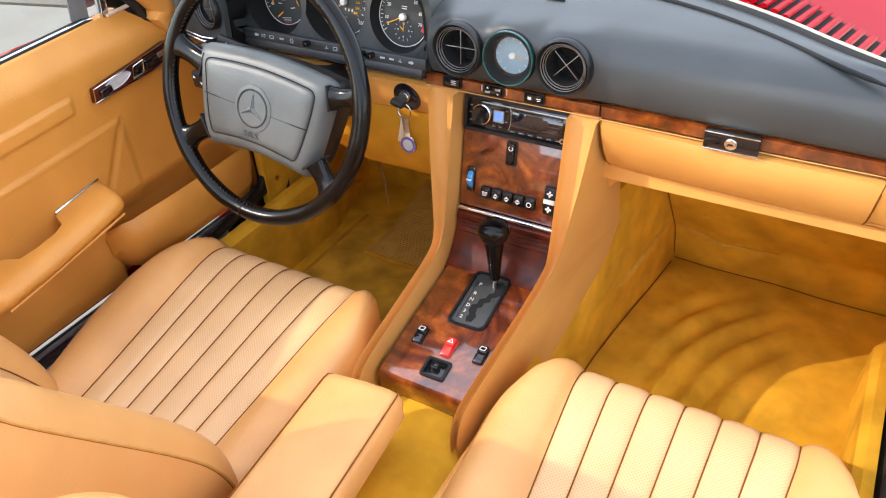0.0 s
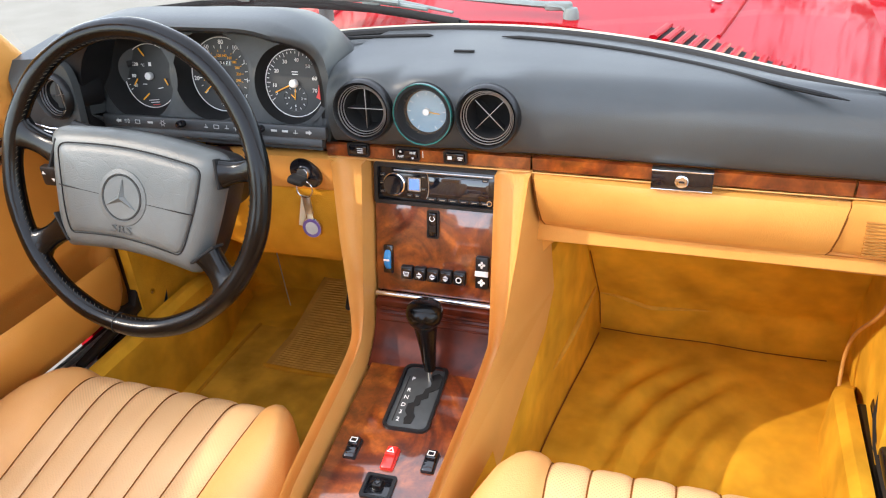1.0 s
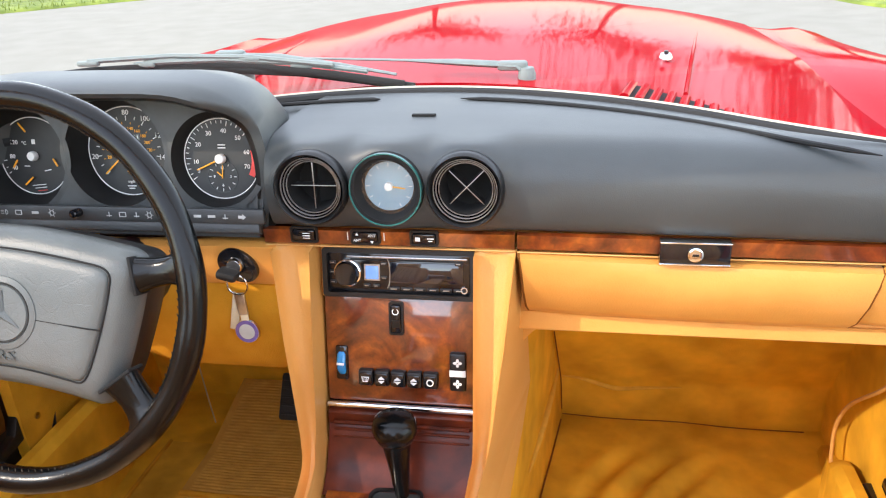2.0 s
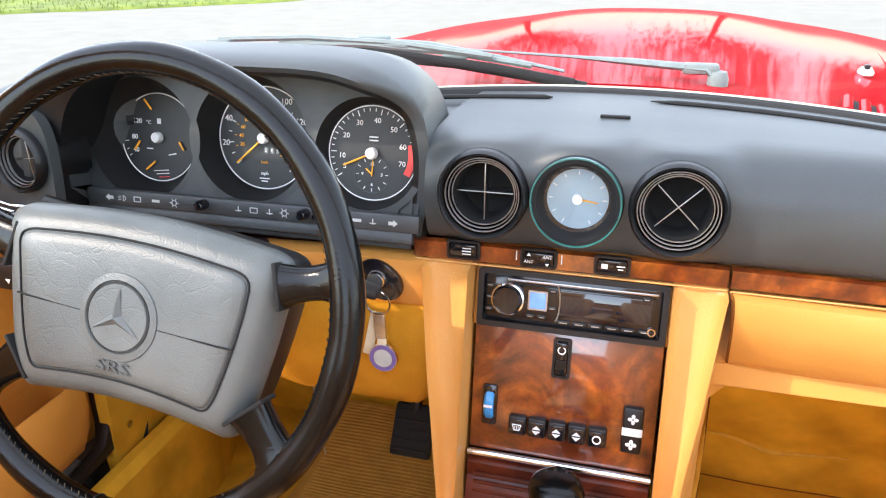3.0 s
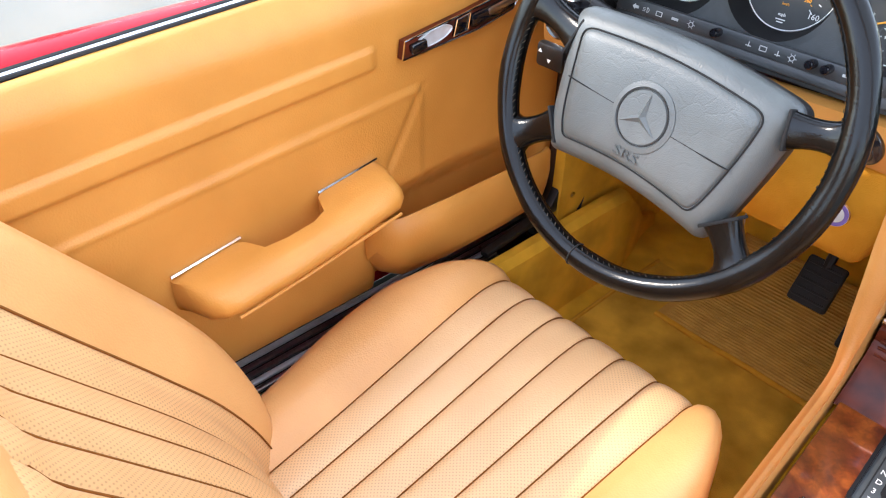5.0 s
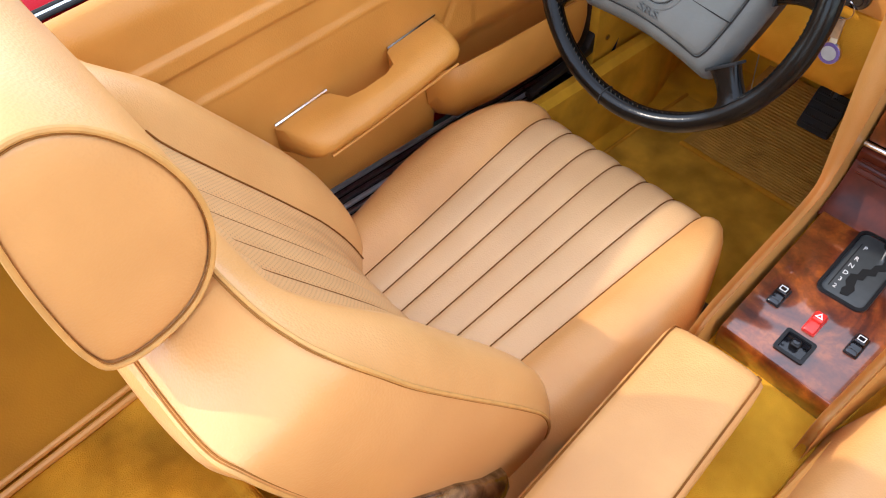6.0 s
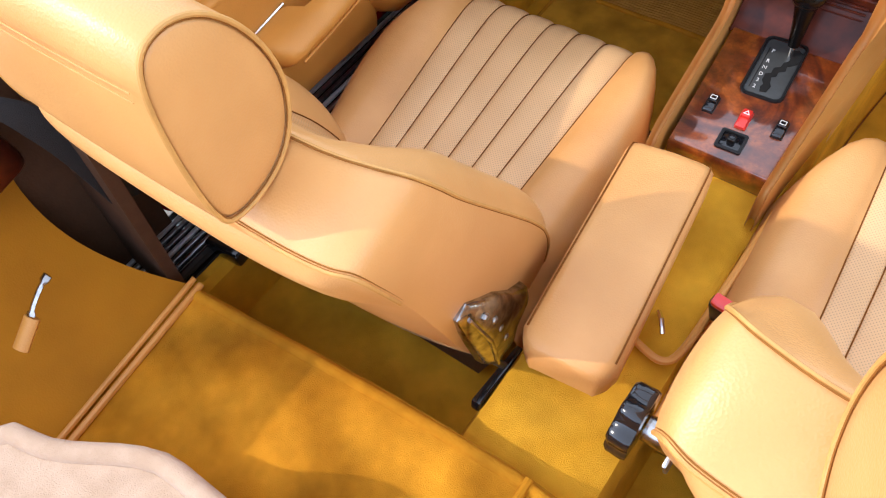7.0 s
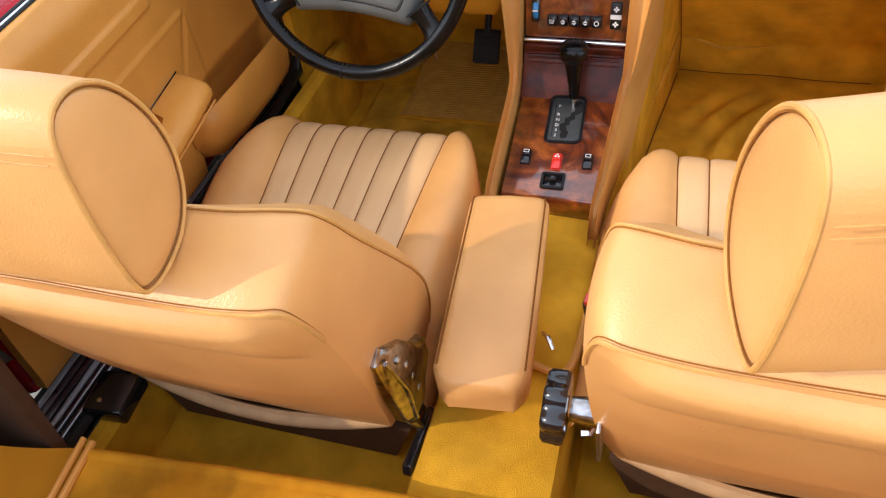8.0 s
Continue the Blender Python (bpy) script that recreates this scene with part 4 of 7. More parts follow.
for nm, dx, dz, r, ro in DIALS:
    lift = 0.015 if nm == "tachometer" else 0.0
    md = MF @ Matrix.Translation((dx, dz, lift))
    d = part(nm, moved(lathe([(0, -0.031), (r, -0.031), (r, -0.034), (0, -0.034)], 48), md), DIAL, cluster, "black dial with white and orange markings")
    # well coloured near-black so that it reads as deep shade
    part("well", moved(lathe([(ro, -lift), (ro * 0.99, -0.002 - lift), (r * 1.01, -0.030), (r * 1.01, -0.034)], 48), md), PIT, cluster, "conical well with its shade coloured black")
    bm = lathe([(r * 0.985, -0.0309), (r * 0.985, -0.0302), (r * 0.965, -0.0302), (r * 0.965, -0.0309)], 64)
    part("rim_line", moved(bm, md), WHITE, d)
    zt = -0.0303
    if nm == "speedometer":
        for i in range(17):
            a = 222 - i * (264 / 16)
            big = i % 2 == 0
            l = 0.0062 if big else 0.004
            rr = r * 0.94 - l / 2 - 0.009
            print_on(d, md, rr * math.cos(radians(a)), rr * math.sin(radians(a)), zt, l, 0.0011, a, WHITE)
            if big and i:
                rt = r * 0.79 + 0.003
                part("numeral", moved(lettering(str(i * 10), 0.0092), md @ Matrix.Translation((rt * math.cos(radians(a)), rt * math.sin(radians(a)), zt))), WHITE, d)
        for i in range(1, 14):
            a = 216 - i * (252 / 13)
            rr = r * 0.50
            part("numeral", moved(lettering(str(i * 20), 0.0056), md @ Matrix.Translation((rr * math.cos(radians(a)), rr * math.sin(radians(a)), zt))), ORANGE, d)
            print_on(d, md, r * 0.62 * math.cos(radians(a)), r * 0.62 * math.sin(radians(a)), zt, 0.0028, 0.0008, a, ORANGE)
        for k, digit in enumerate("023671"):
            print_on(d, md, -0.012 + 0.0052 * k, 0.017, zt - 0.0002, 0.0048, 0.0075, 0, GLOSS, "counter_wheel")
            part("numeral", moved(lettering(digit, 0.0062), md @ Matrix.Translation((-0.012 + 0.0052 * k, 0.017, zt + 0.0003))), WHITE, d)
        for k, digit in enumerate("000"):
            print_on(d, md, 0.002 + 0.0072 * k, -0.013, zt - 0.0002, 0.0052, 0.0070, 0, GLOSS, "counter_wheel")
            part("numeral", moved(lettering(digit, 0.0058), md @ Matrix.Translation((0.002 + 0.0072 * k, -0.013, zt + 0.0003))), WHITE, d)
        part("lettering", moved(lettering("km/h", 0.0042), md @ Matrix.Translation((0, -0.026, zt))), ORANGE, d)
        part("lettering", moved(lettering("mph", 0.0052), md @ Matrix.Translation((0, -0.038, zt))), WHITE, d)
        for k in range(2):
            print_on(d, md, 0, -0.0435 - 0.0030 * k, zt, 0.012 - 0.004 * k, 0.0012, 0, WHITE, "small_print")
        na, nl = 222, 0.046
    elif nm == "tachometer":
        for i in range(29):
            a = 214 - i * (238 / 28)
            big = i % 4 == 0
            l = 0.0062 if big else 0.0035
            rr = r * 0.93 - l / 2
            if i < 24:
                print_on(d, md, rr * math.cos(radians(a)), rr * math.sin(radians(a)), zt, l, 0.0010, a, WHITE)
            else:
                print_on(d, md, (r * 0.86) * math.cos(radians(a)), (r * 0.86) * math.sin(radians(a)), zt, 0.0075, 0.0068, a, REDPRINT, "red_band")
        for i, v in enumerate((5, 10, 20, 30, 40, 50, 60, 70)):
            a = (206, 187, 150, 116, 82, 48, 14, -16)[i]
            part("numeral", moved(lettering(str(v), 0.0077), md @ Matrix.Translation((r * 0.68 * math.cos(radians(a)), r * 0.68 * math.sin(radians(a)), zt))), WHITE, d)
        for k in range(2):
            print_on(d, md, 0.001, 0.0165 - 0.0035 * k, zt, 0.010, 0.0014, 0, WHITE, "small_print")
        mc = md @ Matrix.Translation((0.0, -0.0215, 0))
        part("clock_face", moved(lathe([(0.0195, -0.0308), (0.0195, -0.0302), (0.0185, -0.0302), (0.0185, -0.0308)], 40), mc), FASCIA, d)
        for i in range(12):
            a = 30 * i
            print_on(d, mc, 0.0160 * math.cos(radians(a)), 0.0160 * math.sin(radians(a)), zt, 0.0034, 0.0008, a, WHITE)
        for txt, px, py in (("6", 0, -0.0105), ("3", 0.0105, 0), ("9", -0.0105, 0), ("12", 0, 0.0105)):
            part("numeral", moved(lettering(txt, 0.0048), mc @ Matrix.Translation((px, py, zt))), WHITE, d)
        part("clock_hand", moved(rbox(0.0012, 0.016, 0.0006, 0.0002, 1), mc @ pose(0.0005, 0.006, zt + 0.001, 0, 0, -4)), ORANGE, d)
        part("clock_hand", moved(rbox(0.0016, 0.009, 0.0006, 0.0002, 1), mc @ pose(-0.003, 0.003, zt + 0.001, 0, 0, 50)), ORANGE, d)
        na, nl = 204, 0.036
    else:
        for a, l in ((150, 0.005), (170, 0.003), (188, 0.005), (200, 0.003), (210, 0.004)):
            print_on(d, md, (r * 0.9 - l / 2) * math.cos(radians(a)), (r * 0.9 - l / 2) * math.sin(radians(a)), zt, l, 0.001, a, WHITE)
        for txt, px, py in (("120", -0.0275, 0.017), ("80", -0.0315, -0.001), ("40", -0.030, -0.0155)):
            part("numeral", moved(lettering(txt, 0.0078), md @ Matrix.Translation((px, py, zt))), WHITE, d)
        part("lettering", moved(lettering("°C", 0.0060), md @ Matrix.Translation((-0.013, 0.016, zt))), WHITE, d)
        for px, py, ln, aa, mt in ((-0.012, 0.036, 0.015, -50, ORANGE), (-0.027, -0.010, 0.012, 55, ORANGE), (-0.010, -0.032, 0.016, 40, ORANGE), (0.030, -0.008, 0.011, -60, ORANGE)):
            part("needle", moved(rbox(ln, 0.0022, 0.0012, 0.0004), md @ pose(px, py, zt + 0.002, 0, 0, aa)), mt, d, "orange needle")
        for k, mt in enumerate((WHITE, WHITE, REDPRINT)):
            print_on(d, md, 0.002 + 0.002 * k, -0.0370 - 0.0035 * k, zt, 0.020 - 0.003 * k, 0.0010, 6, mt, "scale_line")
        print_on(d, md, 0.0005, 0.018, zt, 0.005, 0.006, 0, WHITE, "fuel_symbol")
        print_on(d, md, -0.012, -0.013, zt, 0.008, 0.0012, 0, WHITE, "water_symbol")
        print_on(d, md, 0.017, -0.018, zt, 0.010, 0.0012, 12, WHITE, "oil_symbol")
        na = None
    if na is not None:
        part("needle", moved(rbox(nl, 0.0019, 0.0016, 0.0006), md @ pose(nl * 0.42 * math.cos(radians(na)), nl * 0.42 * math.sin(radians(na)), zt + 0.004, 0, 0, na)), ORANGE, d, "orange needle")
    part("hub", moved(lathe([(0, -0.022), (0.0050, -0.0225), (0.0060, -0.0245), (0.0060, -0.0300)], 24), md), WHITE, d)

# warning lamp strip and knobs
MB = facing(-0.348, 1.036, 0.852, 8)
part("lamp_strip", moved(rbox(0.386, 0.018, 0.008, 0.002), MB @ Matrix.Translation((0.0, 0.004, 0.002))), FASCIA, cluster, "dark warning lamp strip")
part("lower_edge", moved(rbox(0.380, 0.012, 0.010, 0.002), MB @ pose(-0.004, -0.0110, 0.0005, -12)), FASCIA, cluster, "dark lower edge moulding")
for x, kind in ((-0.163, "arrow"), (-0.147, "lamp"), (-0.128, "battery"), (-0.105, "bar"), (-0.082, "bulb"), (-0.005, "fluid"), (0.013, "box"), (0.031, "fan"), (0.048, "bulb"), (0.110, "bar"), (0.128, "bar"), (0.145, "bolt"), (0.166, "arrow_r")):
    zf = 0.0062
    if kind == "arrow" or kind == "arrow_r":
        s = -1 if kind == "arrow" else 1
        bm = outline_plate([(-s * 0.005, -0.002), (s * 0.001, -0.002), (s * 0.001, -0.0042), (s * 0.006, 0), (s * 0.001, 0.0042), (s * 0.001, 0.002), (-s * 0.005, 0.002)], 0.0005)
    elif kind in ("bar",):
        bm = rbox(0.011, 0.0036, 0.0006, 0.0002, 1)
    elif kind in ("battery", "box"):
        bm = frame_plate(round_rect(0.0105, 0.007, 0.0008), round_rect(0.0085, 0.005, 0.0006), 0.0005)
    elif kind == "bulb":
        bm = frame_plate(circle(0, 0, 0.0038, 24), circle(0, 0, 0.0027, 24), 0.0005)
        bm = join(bm, *[moved(rbox(0.0024, 0.0009, 0.0005, 0.0002, 1), pose(0.0052 * math.cos(radians(a)), 0.0052 * math.sin(radians(a)), 0.0002, 0, 0, a)) for a in range(0, 360, 60)])
    elif kind == "lamp":
        bm = join(frame_plate([(0.001 + 0.004 * math.cos(radians(a)), 0.0038 * math.sin(radians(a))) for a in range(-90, 91, 15)], [(0.0016 + 0.0028 * math.cos(radians(a)), 0.0027 * math.sin(radians(a))) for a in range(-90, 91, 15)], 0.0005), *[moved(rbox(0.005, 0.0008, 0.0005, 0.0002, 1), pose(-0.004, k * 0.0022, 0.0002)) for k in (-1, 0, 1)])
    else:
        bm = join(rbox(0.0012, 0.007, 0.0006, 0.0002, 1), moved(rbox(0.008, 0.0012, 0.0006, 0.0002, 1), pose(0, -0.002, 0)))
    part("lamp_symbol", moved(bm, MB @ Matrix.Translation((x, 0.004, zf)) @ Matrix.Scale(0.86, 4)), PRINT, cluster, "pale grey lamp symbol")
for x in (-0.045, 0.072, 0.09):
    part("knob", moved(lathe([(0.0055, 0), (0.0055, 0.012), (0.004, 0.014), (0, 0.0145)], 20), MB @ Matrix.Translation((x, 0.006, 0.006))), GLOSS, cluster, "small black knob")
# side cheek by the left outlet
cheek = loft([[(x, y, z) for y, z in ((1.10, 0.83), (1.03 + 0.04 * k, 0.828), (0.995 + 0.01 * k, 0.842), (0.985 + 0.006 * k, 0.87), (0.985 + 0.006 * k, 0.93), (1.00 + 0.006 * k, 0.955), (1.10, 0.97))] for k, x in enumerate(steps(-0.655, -0.545, 5))])
part("side_pad", cheek, PAD, cluster, "black padded corner")
for dz in (0.855, 0.862):
    part("bright_line", tube([(-0.64, 0.986, dz), (-0.60, 0.983, dz - 0.006), (-0.54, 0.992, dz - 0.008)], 0.0014, 6), CHROME, cluster)

# ---- tan lower dashboard ----
LOWLINE = [(1.053, 0.8160), (1.044, 0.812), (1.044, 0.80), (1.048, 0.775), (1.055, 0.755), (1.075, 0.748)]


def low_at(u, i):
    y, z = LOWLINE[i]
    return (u, y - 0.02 * ease((-u - 0.36) / 0.25) - 0.010 * math.exp(-((u + 0.352) / 0.08) ** 2), z)


part("knee_panel", sheet(low_at, steps(-0.655, -0.152, 40), list(range(len(LOWLINE))), 0.012, (0, 1, 0)), TAN, dash, "tan leather lower panel")
KNEE = [(1.050, 0.757), (1.040, 0.74), (1.032, 0.70), (1.036, 0.655), (1.050, 0.636), (1.12, 0.640)]
knee = sheet(lambda u, i: (u, KNEE[i][0], KNEE[i][1] + 0.022 * ease((-u - 0.30) / 0.1) * (KNEE[i][1] < 0.70) + (0.05 * ease((u + 0.165) / 0.03) * (KNEE[i][1] < 0.70))), steps(-0.45, -0.136, 30), list(range(len(KNEE))), 0.012, (0, 1, 0))
part("knee_cover", knee, SUEDE, dash, "mustard suede knee cover")
under = sheet(lambda u, v: (u, 1.12 + 0.28 * v, 0.672 - 0.12 * v), steps(-0.65, -0.14, 4), steps(0, 1, 4), 0.01)
part("under_cover", under, BROWN, dash)

glove = thing("glove_box", (0.33, 1.06, 0.77), "tan leather glove box lid with a bright lock", "glove box")
GL = [(1.046, 0.8135), (1.036, 0.811), (1.036, 0.795), (1.046, 0.765), (1.064, 0.735), (1.078, 0.722), (1.085, 0.719)]


def glove_at(u, i, x0, x1, a=0.012, b=-0.014):
    y, z = GL[i]
    x = x0 + (x1 - x0) * u
    skew = (i / (len(GL) - 1)) * (a * (1 - u) + b * u)
    return (x + skew, y - 0.006 * math.sin(math.pi * u) * (1 if 1 < i < 6 else 0), z - 0.006 * u)


part("lid", sheet(lambda u, v: glove_at(u, v, 0.141, 0.527), steps(0, 1, 20), list(range(len(GL))), 0.01, (0, 1, 0)), TAN, glove, "tan leather lid")
part("back_plate", moved(rbox(0.60, 0.012, 0.13, 0.004), pose(0.42, 1.10, 0.755, -14)), TAN, glove)
for u, off in ((0.0, -0.0012), (1.0, 0.0012)):
    part("shut_gap", tube([Vector(glove_at(u, i, 0.141, 0.527)) + Vector((off, 0.002, 0)) for i in range(len(GL))], 0.0016, 6), SEAM, glove, "dark gap beside the lid")
ml = facing(0.331, 1.034, 0.8265, 2)
part("lock_plate", moved(rbox(0.074, 0.026, 0.014, 0.002), ml), GLOSS, glove, "black lock plate")
for sgn in (-1, 1):
    part("plate_edge", moved(rbox(0.074, 0.0018, 0.015, 0.0006), ml @ Matrix.Translation((0, sgn * 0.0125, 0.0004))), CHROME, glove)
part("lock", moved(lathe([(0.0082, 0.006), (0.0082, 0.010), (0.006, 0.0112), (0, 0.0105)], 28), ml), CHROME, glove, "chrome key lock")
part("keyhole", moved(rbox(0.007, 0.0028, 0.002, 0.0006), ml @ Matrix.Translation((0, 0, 0.0105))), GLOSS, glove)
RIGHT = sheet(lambda u, v: glove_at(u, v, 0.5295, 0.705, -0.014, 0.0), steps(0, 1, 10), list(range(len(GL))), 0.01, (0, 1, 0))
speaker = thing("speaker_panel", (0.6, 1.06, 0.77), "tan panel with slotted speaker grille", "speaker panel")
part("panel", RIGHT, TAN, speaker)
for col in (0.562, 0.607):
    for k in range(11):
        z = 0.793 - 0.0058 * k
        y = along([(0.719, 1.085), (0.735, 1.064), (0.765, 1.046), (0.795, 1.036)], z)
        part("slot", moved(rbox(0.034, 0.004, 0.0026, 0.001, 1), pose(col + 0.0008 * k, y - 0.002, z - 0.005, -25)), SLOT, speaker, "narrow slot")
LIP = [(1.0800, 0.7215), (1.0840, 0.713), (1.0915, 0.700), (1.106, 0.686), (1.13, 0.672), (1.17, 0.661), (1.20, 0.668)]
lip = sheet(lambda u, i: (u, LIP[i][0] + 0.004 * ease((0.2 - u) / 0.06), LIP[i][1] - 0.008 * ease((u - .2) / .4) - 0.004 * ease((0.19 - u) / 0.05)), steps(0.138, 0.70, 40), list(range(len(LIP))), 0.01, (0, 1, 0))
part("lower_lip", lip, TAN, dash, "tan padded lower edge")
gusset = sheet(lambda u, v: (0.138 + 0.046 * u, 1.099 + 0.012 * v, 0.692 - (0.006 + 0.034 * (1 - u) ** 2.2) * v), steps(0, 1, 12), steps(0, 1, 5), 0.008, (0, 1, 0))
part("lip_corner", gusset, TAN, dash, "rounded corner where the lip meets the console")
# mostly unseen cover, given bright suede as a reflector for the footwell
under = sheet(lambda u, v: (u, 1.19 + 0.21 * v, 0.662 - 0.12 * v), steps(0.14, 0.66, 4), steps(0, 1, 4), 0.01)
part("under_cover", under, SUEDE, dash)


# ---- centre console ----
console = thing("centre_console", (0, 0.9, 0.6), "tan leather centre console faced with burr walnut", "centre console")
XC = -0.008
EDGE = [(1.052, 0.815), (1.050, 0.80), (1.040, 0.76), (1.026, 0.70), (1.014, 0.65), (1.004, 0.605), (0.994, 0.575), (0.978, 0.552), (0.950, 0.536), (0.90, 0.524), (0.82, 0.511), (0.74, 0.498), (0.705, 0.490), (0.688, 0.478), (0.682, 0.455), (0.684, 0.41)]
EDGEF = smooth_line([(0, y, z) for y, z in EDGE], 4)


def cheek_ring(s, inset, x_of):
    ring = []
    m = len(EDGEF)
    for i, p in enumerate(EDGEF):
        t = EDGEF[min(i + 1, m - 1)] - EDGEF[max(i - 1, 0)]
        t.normalize()
        nrm = Vector((0, t.z, -t.y))
        q = p - nrm * (-inset) * (1 if i > 1 else 0)
        ring.append((XC + s * x_of(p), q.y, q.z))
    ring.append((XC + s * x_of(EDGEF[-1]), 0.684 + inset, 0.26))
    ring.append((XC + s * (x_of(EDGEF[-1]) + 0.02), 1.10, 0.26))
    ring.append((XC + s * (x_of(EDGEF[0]) + 0.008), 1.18, 0.55))
    ring.append((XC + s * x_of(EDGEF[0]), 1.14, 0.815))
    return ring


def cheek_out(p):
    return along([(0.40, 0.095), (0.485, 0.097), (0.52, 0.106), (0.56, 0.115), (0.60, 0.121), (0.65, 0.127), (0.70, 0.134), (0.815, 0.146)], p.z)


def cheek_in(p):
    return along([(0.40, 0.083), (0.485, 0.084), (0.52, 0.092), (0.56, 0.098), (0.82, 0.098)], p.z)


for s in (-1, 1):
    rings = []
    for k, inset in ((0.0, 0.020), (0.02, 0.010), (0.10, 0.004), (0.25, 0.0), (0.5, -0.001), (0.75, 0.0), (0.90, 0.005), (0.98, 0.012), (1.0, 0.022)):
        rings.append(cheek_ring(s, inset, lambda p, k=k: cheek_in(p) + (cheek_out(p) - cheek_in(p)) * k))
    part("side_pad", loft(rings), CHEEK, console, "tan leather padded cheek", 50)

# upright walnut panel
ML = facing(XC, 1.0525, 0.7015, 11.3)
part("wood_panel", moved(rbox(0.193, 0.150, 0.02, 0.003), ML @ Matrix.Translation((0, -0.0255, -0.010))), WOOD, console, "lacquered burr walnut panel")
part("surround", moved(rbox(0.20, 0.09, 0.02, 0.002), ML @ Matrix.Translation((0, 0.083, -0.0135))), TAN, console)

radio = thing("car_radio", ML @ Matrix.Translation((0, 0.072, 0)), "black car radio with round knob and small blue display", "radio")
MR = ML @ Matrix.Translation((0.001, 0.0725, 0))
part("bezel", moved(frame_plate(round_rect(0.190, 0.062, 0.004), round_rect(0.178, 0.050, 0.003), 0.008), MR), PLASTIC, radio)
part("face", moved(rbox(0.178, 0.050, 0.010, 0.002), MR @ Matrix.Translation((0, 0, -0.002))), GLOSS, radio)
part("display", moved(rbox(0.092, 0.026, 0.002, 0.001), MR @ Matrix.Translation((0.034, 0.001, 0.0032))), SCREEN, radio, "dark glossy display")
part("slot_frame", moved(rbox(0.150, 0.0026, 0.002, 0.0008), MR @ Matrix.Translation((0.010, 0.0195, 0.0034))), STEEL, radio, "thin bright disc slot")
part("disc_slot", moved(rbox(0.140, 0.0022, 0.0022, 0.0006), MR @ Matrix.Translation((0.010, 0.0165, 0.0034))), RUBBER, radio)
part("knob", moved(lathe([(0.0150, 0.002), (0.0150, 0.010), (0.0138, 0.0125), (0.012, 0.0122), (0, 0.0120)], 36), MR @ Matrix.Translation((-0.0640, -0.001, 0))), GLOSS, radio, "round dark knob")
part("knob_ring", moved(lathe([(0.0172, 0.002), (0.0172, 0.006), (0.0155, 0.007), (0.0152, 0.002)], 36), MR @ Matrix.Translation((-0.0640, -0.001, 0))), CHROME, radio)
part("screen_frame", moved(frame_plate(round_rect(0.0200, 0.0205, 0.001), round_rect(0.0165, 0.017, 0.0008), 0.001), MR @ Matrix.Translation((-0.033, 0.0005, 0.0032))), STEEL, radio)
part("screen", moved(rbox(0.0168, 0.0172, 0.001, 0.0004), MR @ Matrix.Translation((-0.033, 0.0005, 0.0034))), LCD, radio, "small blue display")
for k in range(6):
    part("button", moved(rbox(0.0145, 0.0045, 0.003, 0.001), MR @ Matrix.Translation((-0.006 + 0.0162 * k, -0.0195, 0.0034))), PLASTIC, radio)
    part("legend", moved(rbox(0.008, 0.0012, 0.0004, 0.0001, 1), MR @ Matrix.Translation((-0.006 + 0.0162 * k, -0.0195, 0.0051))), STEEL, radio)
for px, py in ((-0.083, 0.012), (-0.083, 0.0), (-0.083, -0.013), (-0.018, 0.012), (-0.018, -0.006), (-0.040, -0.0165), (-0.028, -0.0165), (0.074, 0.014)):
    part("button", moved(rbox(0.0085, 0.0045, 0.003, 0.001), MR @ Matrix.Translation((px, py, 0.0034))), PLASTIC, radio)
    part("legend", moved(rbox(0.005, 0.001, 0.0004, 0.0001, 1), MR @ Matrix.Translation((px, py, 0.0051))), STEEL, radio)
part("socket", moved(lathe([(0.0042, 0.003), (0.0042, 0.005), (0.0028, 0.005), (0.0026, 0.003)], 20), MR @ Matrix.Translation((0.081, -0.0185, 0))), CHROME, radio)
part("arc", tube([MR @ Vector((-0.0145 + 0.004 * math.cos(a), 0.019 * math.sin(a), 0.0040)) for a in steps(-1.4, 1.4, 10)], 0.0008, 6), STEEL, radio)

rec = rocker(-0.0035, 0.0145, 0.0185, 0.043, ML, [(0, -0.006, 0.010, 0.010, PLASTIC)])
rec["label"] = "tall black recirculation switch in the walnut panel"
part("symbol", moved(frame_plate(circle(0, 0, 0.0042, 24), circle(0, 0, 0.0033, 24), 0.0006), ML @ Matrix.Translation((-0.0035, 0.0245, 0.0068))), WHITE, rec)
# sliding blue control
slider = thing("temperature_wheel", ML @ Matrix.Translation((-0.078, -0.047, 0)), "blue translucent temperature thumb wheel in black slot", "control wheel")
MSL = ML @ Matrix.Translation((-0.076, -0.048, 0))
part("slot", moved(rbox(0.0165, 0.046, 0.006, 0.003), MSL), GLOSS, slider)
part("wheel", moved(lathe([(0, -0.0052), (0.018, -0.0052), (0.0200, -0.003), (0.0200, 0.003), (0.018, 0.0052), (0, 0.0052)], 36), MSL @ pose(0, 0, -0.010, 0, 90, 0)), BLUE, slider, "blue thumb wheel")
part("mark", moved(rbox(0.0095, 0.003, 0.0008, 0.0003, 1), MSL @ Matrix.Translation((0, 0.001, 0.0100))), WHITE, slider)
